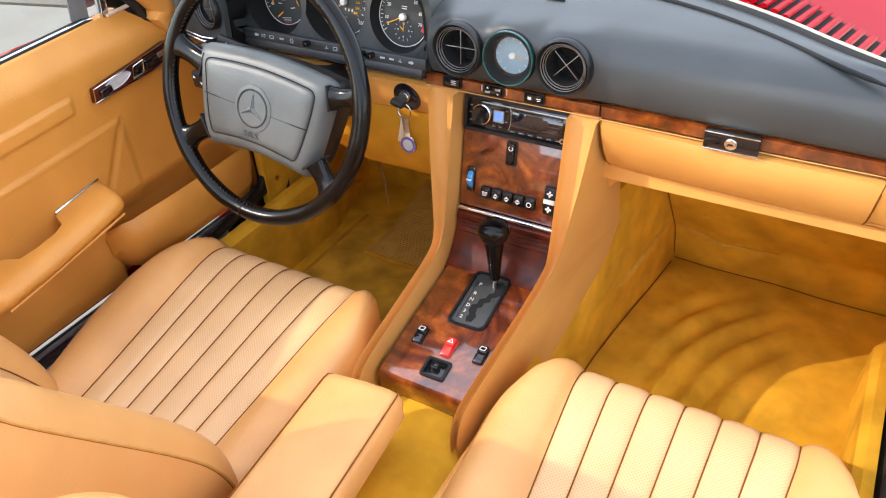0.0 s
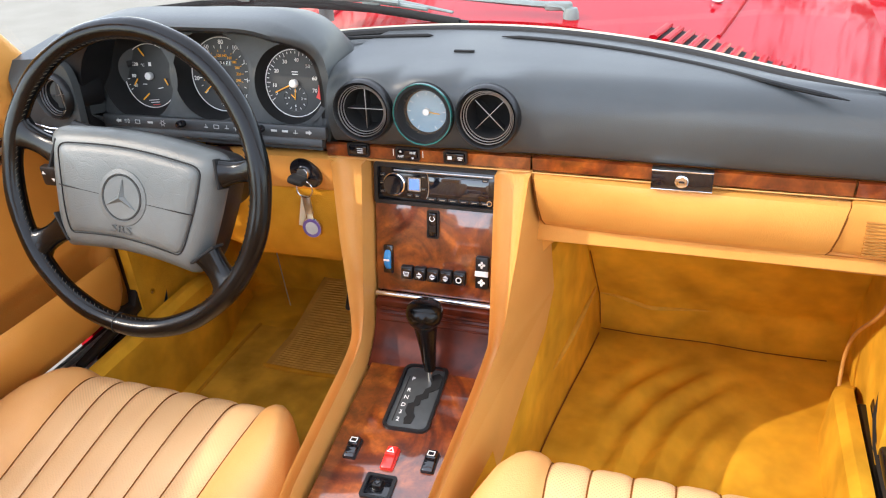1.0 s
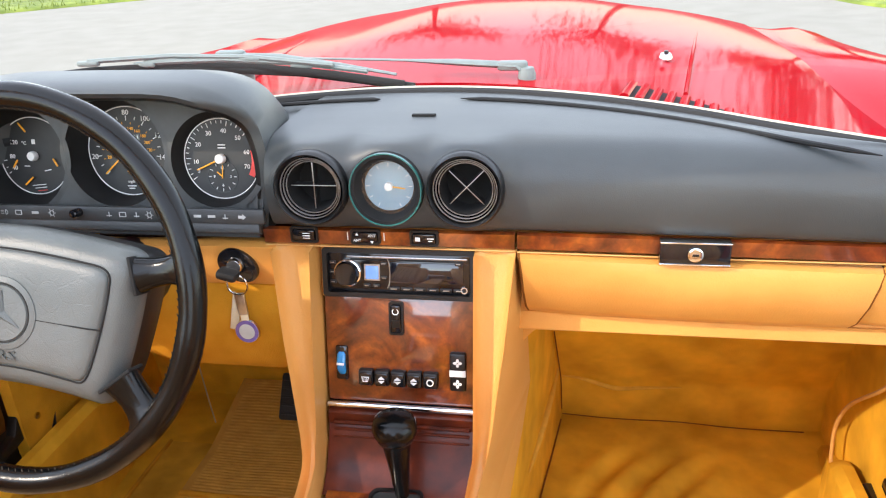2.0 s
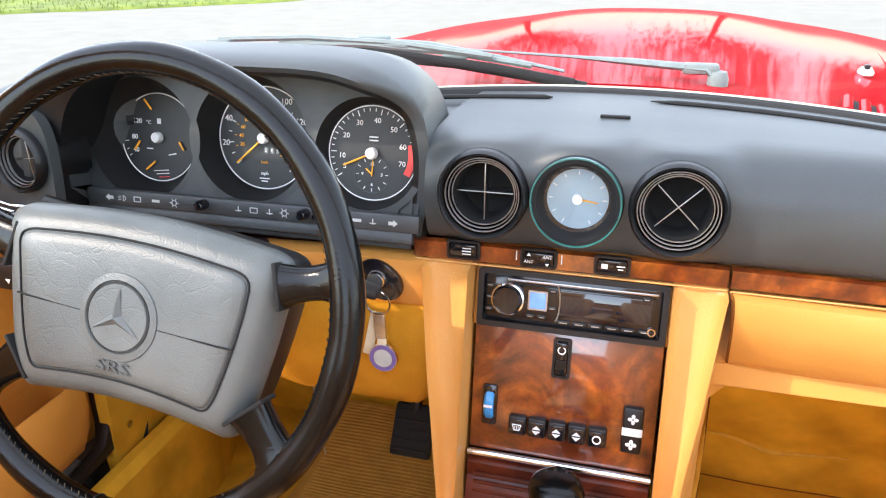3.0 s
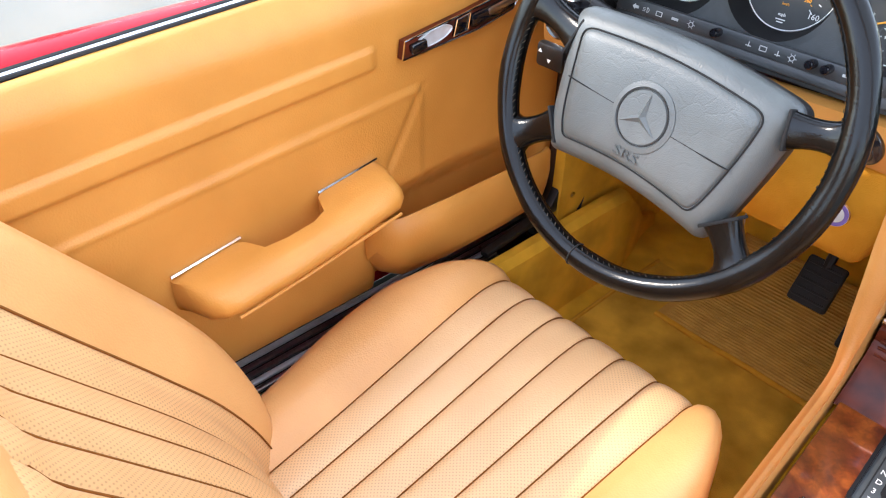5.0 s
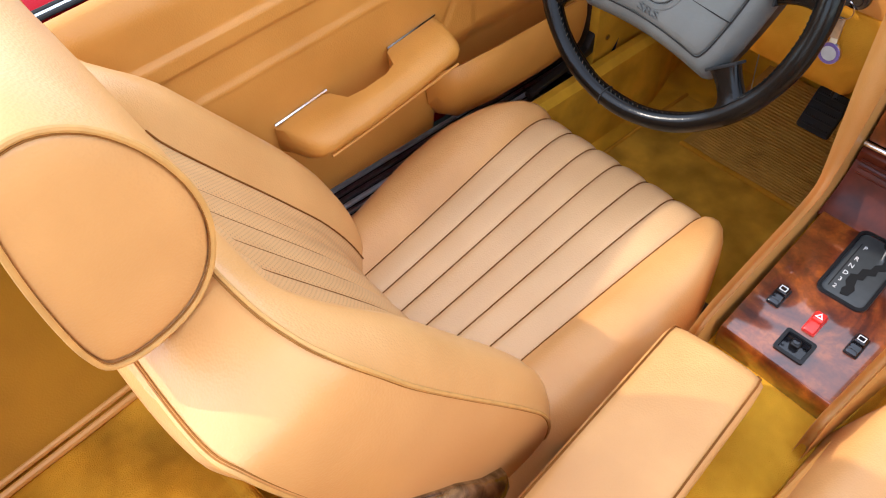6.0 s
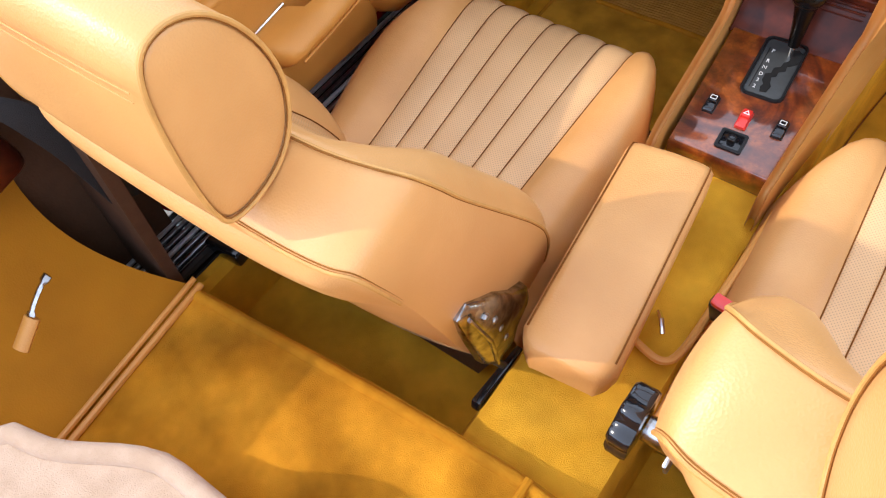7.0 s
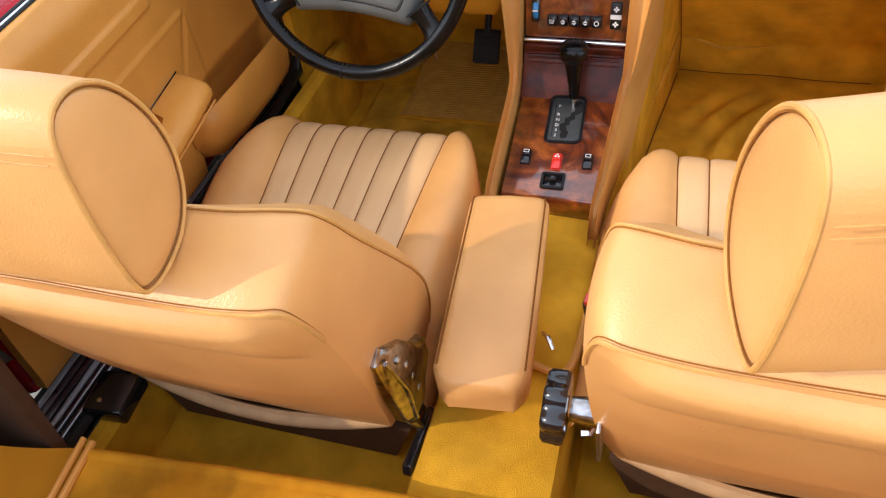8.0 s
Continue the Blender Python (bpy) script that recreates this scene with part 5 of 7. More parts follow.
for k in range(5):
    mb = ML @ Matrix.Translation((-0.0440 + 0.0208 * k, -0.0645, 0))
    b = thing("push_button", mb, "square black heater button with white symbol", "button", "heater buttons")
    part("body", moved(rbox(0.0192, 0.0210, 0.012, 0.0026), mb @ Matrix.Translation((0, 0, 0.0025))), PLASTIC, b)
    part("cap", moved(rbox(0.0155, 0.0165, 0.003, 0.0010), mb @ Matrix.Translation((0, -0.001, 0.0082))), GLOSS, b)
    z = 0.0099
    if k == 4:
        part("symbol", moved(frame_plate(circle(0, 0, 0.0046, 28), circle(0, 0, 0.0034, 28), 0.0005), mb @ Matrix.Translation((0, -0.001, z))), WHITE, b)
    elif k == 0:
        bm = join(frame_plate([(-0.005, 0.003), (0.005, 0.003), (0.0032, -0.004), (-0.0032, -0.004)], [(-0.0038, 0.002), (0.0038, 0.002), (0.0026, -0.003), (-0.0026, -0.003)], 0.0005), *[moved(rbox(0.0007, 0.0048, 0.0005, 0.0002, 1), pose(x, -0.0012, 0.0002)) for x in (-0.0018, 0, 0.0018)])
        part("symbol", moved(bm, mb @ Matrix.Translation((0, -0.0005, z))), WHITE, b)
    else:
        bm = join(outline_plate([(-0.0045, 0.0008), (0.0045, 0.0008), (0, 0.005)], 0.0005), outline_plate([(-0.0045, -0.0008), (0, -0.005), (0.0045, -0.0008)], 0.0005))
        part("symbol", moved(bm, mb @ Matrix.Translation((0, -0.001, z))), WHITE, b)
fan = thing("fan_switch", ML @ Matrix.Translation((0.073, -0.052, 0)), "black fan switch with white fan symbols", "switch")
MFN = ML @ Matrix.Translation((0.0735, -0.0515, 0))
part("body", moved(rbox(0.0205, 0.050, 0.010, 0.0028), MFN @ Matrix.Translation((0, 0, 0.002))), PLASTIC, fan)
part("band", moved(rbox(0.0205, 0.0085, 0.002, 0.0006), MFN @ Matrix.Translation((0, -0.001, 0.0068))), WHITE, fan, "pale grey band")
for py in (0.0130, -0.0145):
    bm = join(*[moved(outline_plate([(0.0007 + 0.0022 * (1 - math.cos(a)) * 1.1, 0.0019 * math.sin(a)) for a in steps(0, 2 * math.pi - 0.4, 12)], 0.0005), pose(0, 0, 0, 0, 0, 90 * k)) for k in range(4)])
    part("symbol", moved(bm, MFN @ Matrix.Translation((0, py, 0.0072))), WHITE, fan)

# chrome line and ash tray
part("chrome_strip", tube([ML @ Vector((x, -0.1045, 0.003)) for x in steps(-0.0965, 0.0965, 6)], 0.0042, 10), CHROME, console, "bright chrome strip")
part("dark_gap", moved(rbox(0.193, 0.005, 0.012, 0.001), ML @ Matrix.Translation((0, -0.1000, -0.008))), GLOSS, console)
AT = [(1.0285, 0.5935), (1.0230, 0.590), (1.0210, 0.582), (1.0225, 0.574), (1.0190, 0.570), (1.012, 0.555), (1.000, 0.535), (0.985, 0.518), (0.972, 0.5085), (0.965, 0.5055)]
ash = thing("ash_tray", (XC, 1.0, 0.55), "closed dark walnut ash tray lid under a chrome strip", "ash tray")
part("lid", sheet(lambda u, i: (XC + u, AT[i][0], AT[i][1]), steps(-0.0955, 0.0955, 12), list(range(len(AT))), 0.012, (0, 1, 0)), DARKWOOD, ash)
for ry, rz, rad in ((1.0195, 0.5785, 0.0026), (1.0185, 0.5690, 0.0022), (1.0150, 0.5600, 0.0018)):
    part("ridge", tube([(XC + x, ry, rz) for x in steps(-0.088, 0.088, 6)], rad, 8), DARKWOOD, ash, "raised lip across the lid")

# console plate
slope = 5.9
MP = pose(XC * 0.5, 0.845, 0.4955, slope)
PW = lambda y: along([(-0.13, 0.081), (0.0, 0.088), (0.13, 0.095)], y)
plate = [(-PW(-0.1275), -0.1275), (PW(-0.1275), -0.1275), (PW(0.128), 0.128), (-PW(0.128), 0.128)]
part("wood_plate", moved(outline_plate(plate, 0.012, 0.0025), MP @ Matrix.Translation((0, 0, -0.012))), WOOD, console, "lacquered burr walnut plate")
front = [(0.0, 0.0), (-0.004, -0.004), (-0.006, -0.02), (-0.004, -0.045), (0.004, -0.055)]
part("wood_front", sheet(lambda u, i: MP @ Vector((u * 0.0805, -0.1275 + front[i][0], -0.0005 + front[i][1])), steps(-1, 1, 12), list(range(5)), 0.012, (0, 1, 0)), WOOD, console, "lacquered walnut front edge")

gate = thing("gear_selector", MP @ Matrix.Translation((0, 0.07, 0)), "automatic gear selector with black knob and stepped gate", "gear selector")
MG = MP @ pose(0.000, 0.070, 0, 0, 0, 3)
part("rim", moved(frame_plate(round_rect(0.0690, 0.1300, 0.013), round_rect(0.0600, 0.1210, 0.010), 0.0040), MG), PLASTIC, gate, "black rim")
part("plate", moved(rbox(0.0600, 0.1210, 0.003, 0.001), MG @ Matrix.Translation((0, 0, -0.0005))), GATE, gate)
slot = [(0.016, 0.052), (0.022, 0.046), (0.022, 0.022), (0.017, 0.016), (0.012, 0.012), (0.013, 0.002), (0.006, -0.004), (0.006, -0.014), (0.001, -0.018), (0.003, -0.030), (0.006, -0.036), (0.004, -0.050), (-0.004, -0.052), (-0.006, -0.042), (-0.004, -0.036), (-0.008, -0.028), (-0.008, -0.014), (-0.002, -0.010), (-0.002, 0.002), (0.005, 0.008), (0.006, 0.018), (0.011, 0.024), (0.010, 0.048)]
part("gate_slot", moved(outline_plate([(1.25 * a - 0.001, b) for a, b in slot], 0.0008), MG @ Matrix.Translation((0.002, 0, 0.0010))), PIT, gate, "dark stepped slot")
part("scale_line", moved(rbox(0.0016, 0.090, 0.0006, 0.0002, 1), MG @ Matrix.Translation((-0.022, -0.004, 0.0012))), RUBBER, gate)
for k, ch in enumerate("PRND32"):
    y = (0.043, 0.018, 0.002, -0.014, -0.029, -0.044)[k]
    part("lettering", moved(lettering(ch, 0.0098), MG @ Matrix.Translation((-0.0150, y * 0.92 - 0.004, 0.0012))), WHITE, gate)
lever_a, lever_b = MG @ Vector((0.012, 0.036, 0.0)), Vector((0.000, 0.962, 0.632))
part("shaft", tube([lever_a, lever_a.lerp(lever_b, 0.3)], 0.0046, 12), CHROME, gate, "bright metal shaft")
ax = (lever_b - lever_a).normalized()
MK = Matrix.Translation(lever_a) @ ax.to_track_quat("Z", "Y").to_matrix().to_4x4()
LL = (lever_b - lever_a).length
part("knob", moved(lathe([(0, LL * 0.17), (0.0085, LL * 0.17), (0.0105, LL * 0.3), (0.0135, LL * 0.55), (0.0170, LL * 0.74), (0.0185, LL * 0.79), (0.0230, LL * 0.82), (0.0262, LL * 0.88), (0.0270, LL * 0.94), (0.0240, LL * 1.01), (0.0160, LL * 1.055), (0, LL * 1.07)], 32), MK @ Matrix.Diagonal((1, 1.08, 1, 1))), WHEEL, gate, "black leather-look gear knob")
part("collar", moved(lathe([(0.0205, LL * 0.795), (0.0222, LL * 0.80), (0.0222, LL * 0.812), (0.0205, LL * 0.818)], 32), MK), GLOSS, gate)


def window_switch(x, y, red=False):
    m = MP @ pose(x, y, 0, 0, 0, 2)
    nm, lb = ("hazard_switch", "red hazard warning switch with white triangle") if red else ("rocker_switch", "black window switch in the walnut plate")
    sw = thing(nm, m, lb, "switch", "" if red else "window switches")
    h = 0.036 if red else 0.034
    part("bezel", moved(frame_plate(round_rect(0.0185, h, 0.002), round_rect(0.0155, h - 0.003, 0.0015), 0.003), m), HAZARD if red else PLASTIC, sw)
    part("key", moved(rbox(0.0158, h * 0.5, 0.012, 0.003), m @ pose(0, h * 0.22, 0.0045, -8)), HAZARD if red else GLOSS, sw)
    part("key", moved(rbox(0.0158, h * 0.5, 0.012, 0.003), m @ pose(0, -h * 0.24, 0.0025, 14)), HAZARD if red else GLOSS, sw)
    if red:
        part("symbol", moved(frame_plate([(-0.0055, -0.004), (0.0055, -0.004), (0, 0.006)], [(-0.0030, -0.0025), (0.0030, -0.0025), (0, 0.003)], 0.0005), m @ pose(0, 0.008, 0.0107, -8)), WHITE, sw)
    else:
        part("symbol", moved(frame_plate(round_rect(0.010, 0.009, 0.001), round_rect(0.0078, 0.0068, 0.0008), 0.0005), m @ pose(0, 0.008, 0.0107, -8)), WHITE, sw)


window_switch(-0.054, -0.040)
window_switch(0.0575, -0.038)
window_switch(0.003, -0.045, True)
mj = MP @ pose(0.004, -0.091, 0, 0, 0, 2)
joy = thing("mirror_switch", mj, "small square black mirror joystick", "switch")
part("rim", moved(frame_plate(round_rect(0.042, 0.038, 0.004), round_rect(0.033, 0.029, 0.003), 0.004), mj), PLASTIC, joy)
part("tray", moved(rbox(0.034, 0.030, 0.004, 0.001), mj @ Matrix.Translation((0, 0, -0.0012))), GLOSS, joy)
part("stick", moved(rbox(0.013, 0.013, 0.012, 0.003), mj @ Matrix.Translation((0, 0, 0.006))), PLASTIC, joy)
part("stick_cap", moved(lathe([(0.0042, 0), (0.0042, 0.002), (0, 0.0026)], 16), mj @ Matrix.Translation((0, 0, 0.0118))), GLOSS, joy)

# armrest
AR = ((-0.049, 0.640), (-0.006, 0.260))
dirv = Vector((AR[1][0] - AR[0][0], AR[1][1] - AR[0][1], 0)).normalized()
side = Vector((-dirv.y, dirv.x, 0))
rest = thing("armrest", (-0.025, 0.45, 0.42), "padded tan leather armrest between the seats", "armrest")
TOPZ = lambda k: 0.552 + 0.022 * k
rings = []
for k in (0.0, 0.006, 0.02, 0.05, 0.25, 0.5, 0.75, 0.93, 0.97, 0.99, 1.0):
    c = Vector((AR[0][0], AR[0][1], 0)).lerp(Vector((AR[1][0], AR[1][1], 0)), k)
    inset = 0.014 * max(0, 1 - k / 0.03) ** 2 + 0.030 * max(0, (k - 0.9) / 0.1) ** 3
    drop = 0.010 * max(0, 1 - k / 0.03) ** 2 + 0.012 * max(0, (k - 0.93) / 0.07) ** 2
    w = 0.0635 - inset * 0.7
    t = TOPZ(k) - drop
    pts = [(-w + 0.004, t - 0.062 + drop), (-w, t - 0.052), (-w - 0.001, t - 0.014), (-w + 0.005, t - 0.004), (-w + 0.016, t), (0, t + 0.0025), (w - 0.016, t), (w - 0.005, t - 0.004), (w + 0.001, t - 0.014), (w, t - 0.052), (w - 0.004, t - 0.062 + drop)]
    rings.append([c + side * x + Vector((0, 0, z)) for x, z in pts])
part("pad", loft(rings), SEAT, rest, "tan leather pad", 60)
for i in (3, 7):
    part("piping", tube([r[i] + Vector((0, 0, 0.0008)) for r in rings[1:-3]], 0.0013, 6), SEAM, rest, "dark seam line")
part("post", moved(rbox(0.07, 0.20, 0.13, 0.01), pose(-0.022, 0.42, 0.455, 0, 0, 5.6)), TAN, rest)
part("base", moved(rbox(0.09, 0.19, 0.03, 0.006), pose(-0.024, 0.44, 0.405, 0, 0, 5.6)), PLASTIC, rest)

# ---- steering wheel ----
WC = Vector((-0.3476, 0.845, 0.8472))
MW = facing(*WC, 18.5)
wheel = thing("steering_wheel", MW, "black leather four-spoke steering wheel with grey padded hub", "steering wheel")
RR, rr = 0.1940, 0.0136
ringpts = [MW @ Vector((RR * math.cos(a), RR * math.sin(a), 0)) for a in [2 * math.pi * i / 96 for i in range(96)]]
part("rim", tube(ringpts, [rr * (1 + 0.03 * math.sin(i * 0.9)) for i in range(96)], 18, True), WHEEL, wheel, "leather-wrapped rim")
rows = []
for i in range(150):
    a = 2 * math.pi * i / 150
    p0 = MW @ Vector(((RR - rr * 0.98) * math.cos(a), (RR - rr * 0.98) * math.sin(a), 0.004))
    p1 = MW @ Vector(((RR - rr * 0.90) * math.cos(a + 0.018), (RR - rr * 0.90) * math.sin(a + 0.018), 0.0075))
    rows.append(tube([p0, p1], 0.0004 + 0.00015 * math.sin(i * 2.3), 4))
part("stitching", join(*rows), mat("tan_thread", (0.075, 0.062, 0.045), 0.9, spec=0.1), wheel, "fine stitching on the inner edge")
for a in (-98,):
    c = [MW @ Vector(((RR + (rr + 0.0004) * math.cos(b)) * math.cos(radians(a)), (RR + (rr + 0.0004) * math.cos(b)) * math.sin(radians(a)), (rr + 0.0004) * math.sin(b))) for b in steps(0, 2 * math.pi, 24)[:-1]]
    part("rim_seam", tube(c, 0.0008, 5, True), RUBBER, wheel)
for a, hub, wide in ((163, (-0.116, 0.032), 0.020), (-148.5, (-0.108, -0.066), 0.020), (9.5, (0.136, 0.022), 0.018), (-41, (0.113, -0.082), 0.020)):
    tip = Vector((RR * math.cos(radians(a)), RR * math.sin(radians(a)), -0.002))
    h = Vector((*hub, -0.003))
    side_v = (tip - h).normalized().cross(Vector((0, 0, 1)))
    rings = []
    for k in steps(0, 1, 8):
        c = h.lerp(tip, k) + Vector((0, 0, -0.004 * math.sin(math.pi * k)))
        w = wide - 0.004 * math.sin(math.pi * min(k * 1.1, 1)) + 0.012 * ease((k - 0.70) / 0.30)
        th = 0.011 + 0.002 * k
        rings.append([MW @ (c + side_v * w * math.copysign(abs(math.cos(b)) ** 0.7, math.cos(b)) + Vector((0, 0, th * math.copysign(abs(math.sin(b)) ** 0.8, math.sin(b))))) for b in [2 * math.pi * i / 20 for i in range(20)]])
    part("spoke", loft(rings), WHEEL, wheel, "black leather spoke", 60)
    way = math.degrees(math.atan2(tip.y - h.y, tip.x - h.x))
    part("root_gap", moved(rbox(0.0035, 2 * wide + 0.002, 0.024, 0.001), MW @ pose(h.x, h.y, -0.003, 0, 0, way)), PIT, wheel, "dark slit where the spoke enters the hub")


def hub_outline(grow):
    """The padded hub: straight top, bowed sides, hollow lower edge; it is turned a little clockwise."""
    top = [(-0.118 + 0.236 * k, 0.052 + 0.009 * math.sin(math.pi * k)) for k in steps(0, 1, 10)]
    right = [(0.128 - 0.022 * k ** 1.5, 0.043 - 0.125 * k) for k in steps(0, 1, 6)]
    low = [(0.098 - 0.196 * k, -0.097 + 0.009 * math.sin(math.pi * k)) for k in steps(0, 1, 12)]
    left = [(-0.106 - 0.022 * k ** 0.7, -0.082 + 0.125 * k) for k in steps(0, 1, 6)]
    pts = top + right + low + left
    c, s = math.cos(radians(-4.8)), math.sin(radians(-4.8))
    out = []
    for x, y in pts:
        x, y = x * (1 + grow / 0.122), (y + 0.010) * (1 + grow / 0.082) - 0.010
        out.append((x * c - y * s + 0.003, x * s + y * c))
    # corners cut twice to round them
    for _ in range(2):
        out = [q for a, b in zip(out, out[1:] + out[:1]) for q in ((0.75 * a[0] + 0.25 * b[0], 0.75 * a[1] + 0.25 * b[1]), (0.25 * a[0] + 0.75 * b[0], 0.25 * a[1] + 0.75 * b[1]))]
    return out


hub_rings = [[MW @ Vector((x, y, z)) for x, y in hub_outline(g)] for g, z in ((-0.004, -0.022), (0.006, -0.020), (0.007, -0.014), (0.005, -0.004), (-0.001, 0.004), (-0.008, 0.0085), (-0.016, 0.0100))]
rear_rings = [[MW @ Vector((x, y, z)) for x, y in hub_outline(g)] for g, z in ((-0.020, -0.075), (-0.002, -0.068), (0.002, -0.052), (0.003, -0.034), (0.001, -0.0215))]
part("hub_back", loft(rear_rings), PLASTIC, wheel, "black rear shell of the hub", 50)
part("hub", loft(hub_rings), HUB, wheel, "grey padded hub", 50)
pad_rings = [[MW @ Vector((x, y, z)) for x, y in hub_outline(g)] for g, z in ((-0.0185, 0.0080), (-0.0190, 0.0112), (-0.021, 0.0130), (-0.030, 0.0146), (-0.055, 0.0158))]
part("pad_face", loft(pad_rings), HUB, wheel, "grained grey pad", 60)
part("pad_groove", tube([MW @ Vector((x, y, 0.0104)) for x, y in hub_outline(-0.0170)], 0.0010, 6, True), PIT, wheel, "dark groove round the pad")
for x0, x1 in ((-0.102, -0.034), (0.032, 0.104)):
    part("tear_line", tube([MW @ Vector((x, -0.019 - 0.112 * (x + 0.0), 0.0152 - 0.004 * ease((abs(x) - 0.09) / 0.03))) for x in steps(x0, x1, 6)], 0.0008, 6), PIT, wheel, "seam across the pad")
MLG = MW @ Matrix.Translation((0.001, -0.017, 0.0155))
emblem = part("emblem_dish", moved(lathe([(0.037, -0.001), (0.0365, 0.0012), (0.031, 0.0022), (0.0300, 0.0005), (0.0285, 0.0004), (0.0275, 0.0022), (0, 0.0030)], 48), MLG), HUB, wheel, "round grey emblem boss")
part("emblem_ring", moved(lathe([(0.0297, 0.0003), (0.0297, 0.0014), (0.0287, 0.0014), (0.0287, 0.0003)], 48), MLG), RUBBER, emblem)
star = bmesh.new()
for k in range(3):
    a = 90 + 120 * k - 6
    tipv = Vector((0.026 * math.cos(radians(a)), 0.026 * math.sin(radians(a)), 0.0032))
    l = Vector((0.0052 * math.cos(radians(a + 60)), 0.0052 * math.sin(radians(a + 60)), 0.0030))
    r = Vector((0.0052 * math.cos(radians(a - 60)), 0.0052 * math.sin(radians(a - 60)), 0.0030))
    top = Vector((0, 0, 0.0075))
    vs = [star.verts.new(p) for p in (tipv, l, r, top)]
    star.faces.new((vs[0], vs[1], vs[3]))
    star.faces.new((vs[0], vs[3], vs[2]))
part("emblem_relief", moved(star, MLG), HUB, emblem, "raised three-armed relief", 20)
part("lettering", moved(lettering("SRS", 0.0135, 0.0005), MW @ pose(-0.003, -0.0590, 0.0160, 0, 0, -4.8) @ Matrix.Diagonal((1.6, 1, 1, 1))), EMBOSS, wheel, "SRS embossed lettering")
column = [MW @ Vector((0, -0.01, -0.045 - 0.20 * k)) for k in steps(0, 1, 6)]
part("column_shroud", tube(column, [0.058, 0.056, 0.052, 0.050, 0.048, 0.048, 0.046], 24), PLASTIC, wheel, "black column shroud")
st = thing("indicator_stalk", (-0.50, 0.90, 0.81), "black indicator stalk with white arrows", "stalk")
part("stem", tube([(-0.40, 0.94, 0.80), (-0.47, 0.92, 0.808), (-0.520, 0.912, 0.813)], 0.006, 10), PLASTIC, st)
part("paddle", moved(rbox(0.044, 0.014, 0.032, 0.005), pose(-0.540, 0.910, 0.814)), PLASTIC, st)
for dx, sgn in ((-0.012, 1), (0.003, -1)):
    part("arrow", moved(outline_plate([(-0.003, 0), (0.003, 0), (0, 0.005 * sgn)], 0.0005), facing(-0.542 + dx, 0.9025, 0.815 + 0.003 * sgn)), WHITE, st)
st2 = thing("cruise_stalk", (-0.47, 0.95, 0.865), "short black stalk with white lettering behind the wheel", "stalk")
part("stem", tube([(-0.42, 0.97, 0.855), (-0.48, 0.955, 0.868), (-0.518, 0.948, 0.876)], [0.005, 0.006, 0.010], 12), PLASTIC, st2)
part("lettering", moved(lettering("ACC", 0.007), facing(-0.493, 0.944, 0.872, 10) @ pose(0, 0, 0.004, 0, 0, -20)), WHITE, st2)
knob_s = thing("light_switch", (-0.556, 0.93, 0.846), "round dark light switch with fine bright bars", "switch")
mk = facing(-0.556, 0.935, 0.846, 5)
part("dial", moved(lathe([(0.021, -0.06), (0.021, 0), (0.018, 0.004), (0.012, 0.002), (0, 0.002)], 28), mk), GLOSS, knob_s)
for k in (-1, 1):
    part("bar", moved(rbox(0.017, 0.0014, 0.001, 0.0004, 1), mk @ Matrix.Translation((0, 0.0028 * k, 0.0030))), CHROME, knob_s)

# ignition lock, key and tag
mi = facing(-0.205, 1.046, 0.789, 3)
lock = thing("ignition_lock", mi, "black ignition lock with key and hanging fob", "ignition lock")
part("escutcheon", moved(outline_plate([(0.0245 * math.cos(a) * (1 + 0.22 * (math.cos(a) > 0)), 0.0205 * math.sin(a)) for a in [2 * math.pi * i / 28 for i in range(28)]], 0.006, 0.002), mi @ pose(0, 0, 0.002, 0, 0, -30)), GLOSS, lock)
part("barrel", moved(lathe([(0.0105, 0.006), (0.0105, 0.012), (0.009, 0.014), (0, 0.0135)], 24), mi), CHROME, lock)
part("key", moved(rbox(0.026, 0.012, 0.022, 0.005), mi @ pose(-0.004, -0.006, 0.022, 0, 0, -15)), RUBBER, lock, "black-headed key")
loop = [mi @ Vector((0.006 + 0.013 * math.cos(a), -0.020 + 0.013 * math.sin(a), 0.022)) for a in [2 * math.pi * i / 28 for i in range(28)]]
part("ring", tube(loop, 0.0011, 6, True), CHROME, lock, "split ring")
part("strap", moved(rbox(0.013, 0.030, 0.004, 0.0015), mi @ pose(0.007, -0.046, 0.020, 0, 0, 4)), STEEL, lock)
part("strap", moved(rbox(0.010, 0.014, 0.003, 0.001), mi @ pose(0.0085, -0.062, 0.020)), PAPER, lock)
part("tag", moved(rbox(0.011, 0.052, 0.0012, 0.0004), mi @ pose(-0.004, -0.058, 0.016, 0, 0, -12)), PAPER, lock, "cream paper tag")
mf = mi @ Matrix.Translation((0.010, -0.083, 0.020))
part("fob", moved(lathe([(0, -0.002), (0.0155, -0.002), (0.0165, 0), (0.0155, 0.002), (0, 0.0015)], 32), mf), CHROME, lock, "round metal fob")
part("fob_band", moved(lathe([(0.0150, 0.0018), (0.0150, 0.0026), (0.0105, 0.0026), (0.0105, 0.0018)], 32), mf), PURPLE, lock, "violet enamel band")
part("fob_disc", moved(lathe([(0.0102, 0.0016), (0.0102, 0.0028), (0, 0.003)], 28), mf), PRINT, lock, "pale enamel disc")

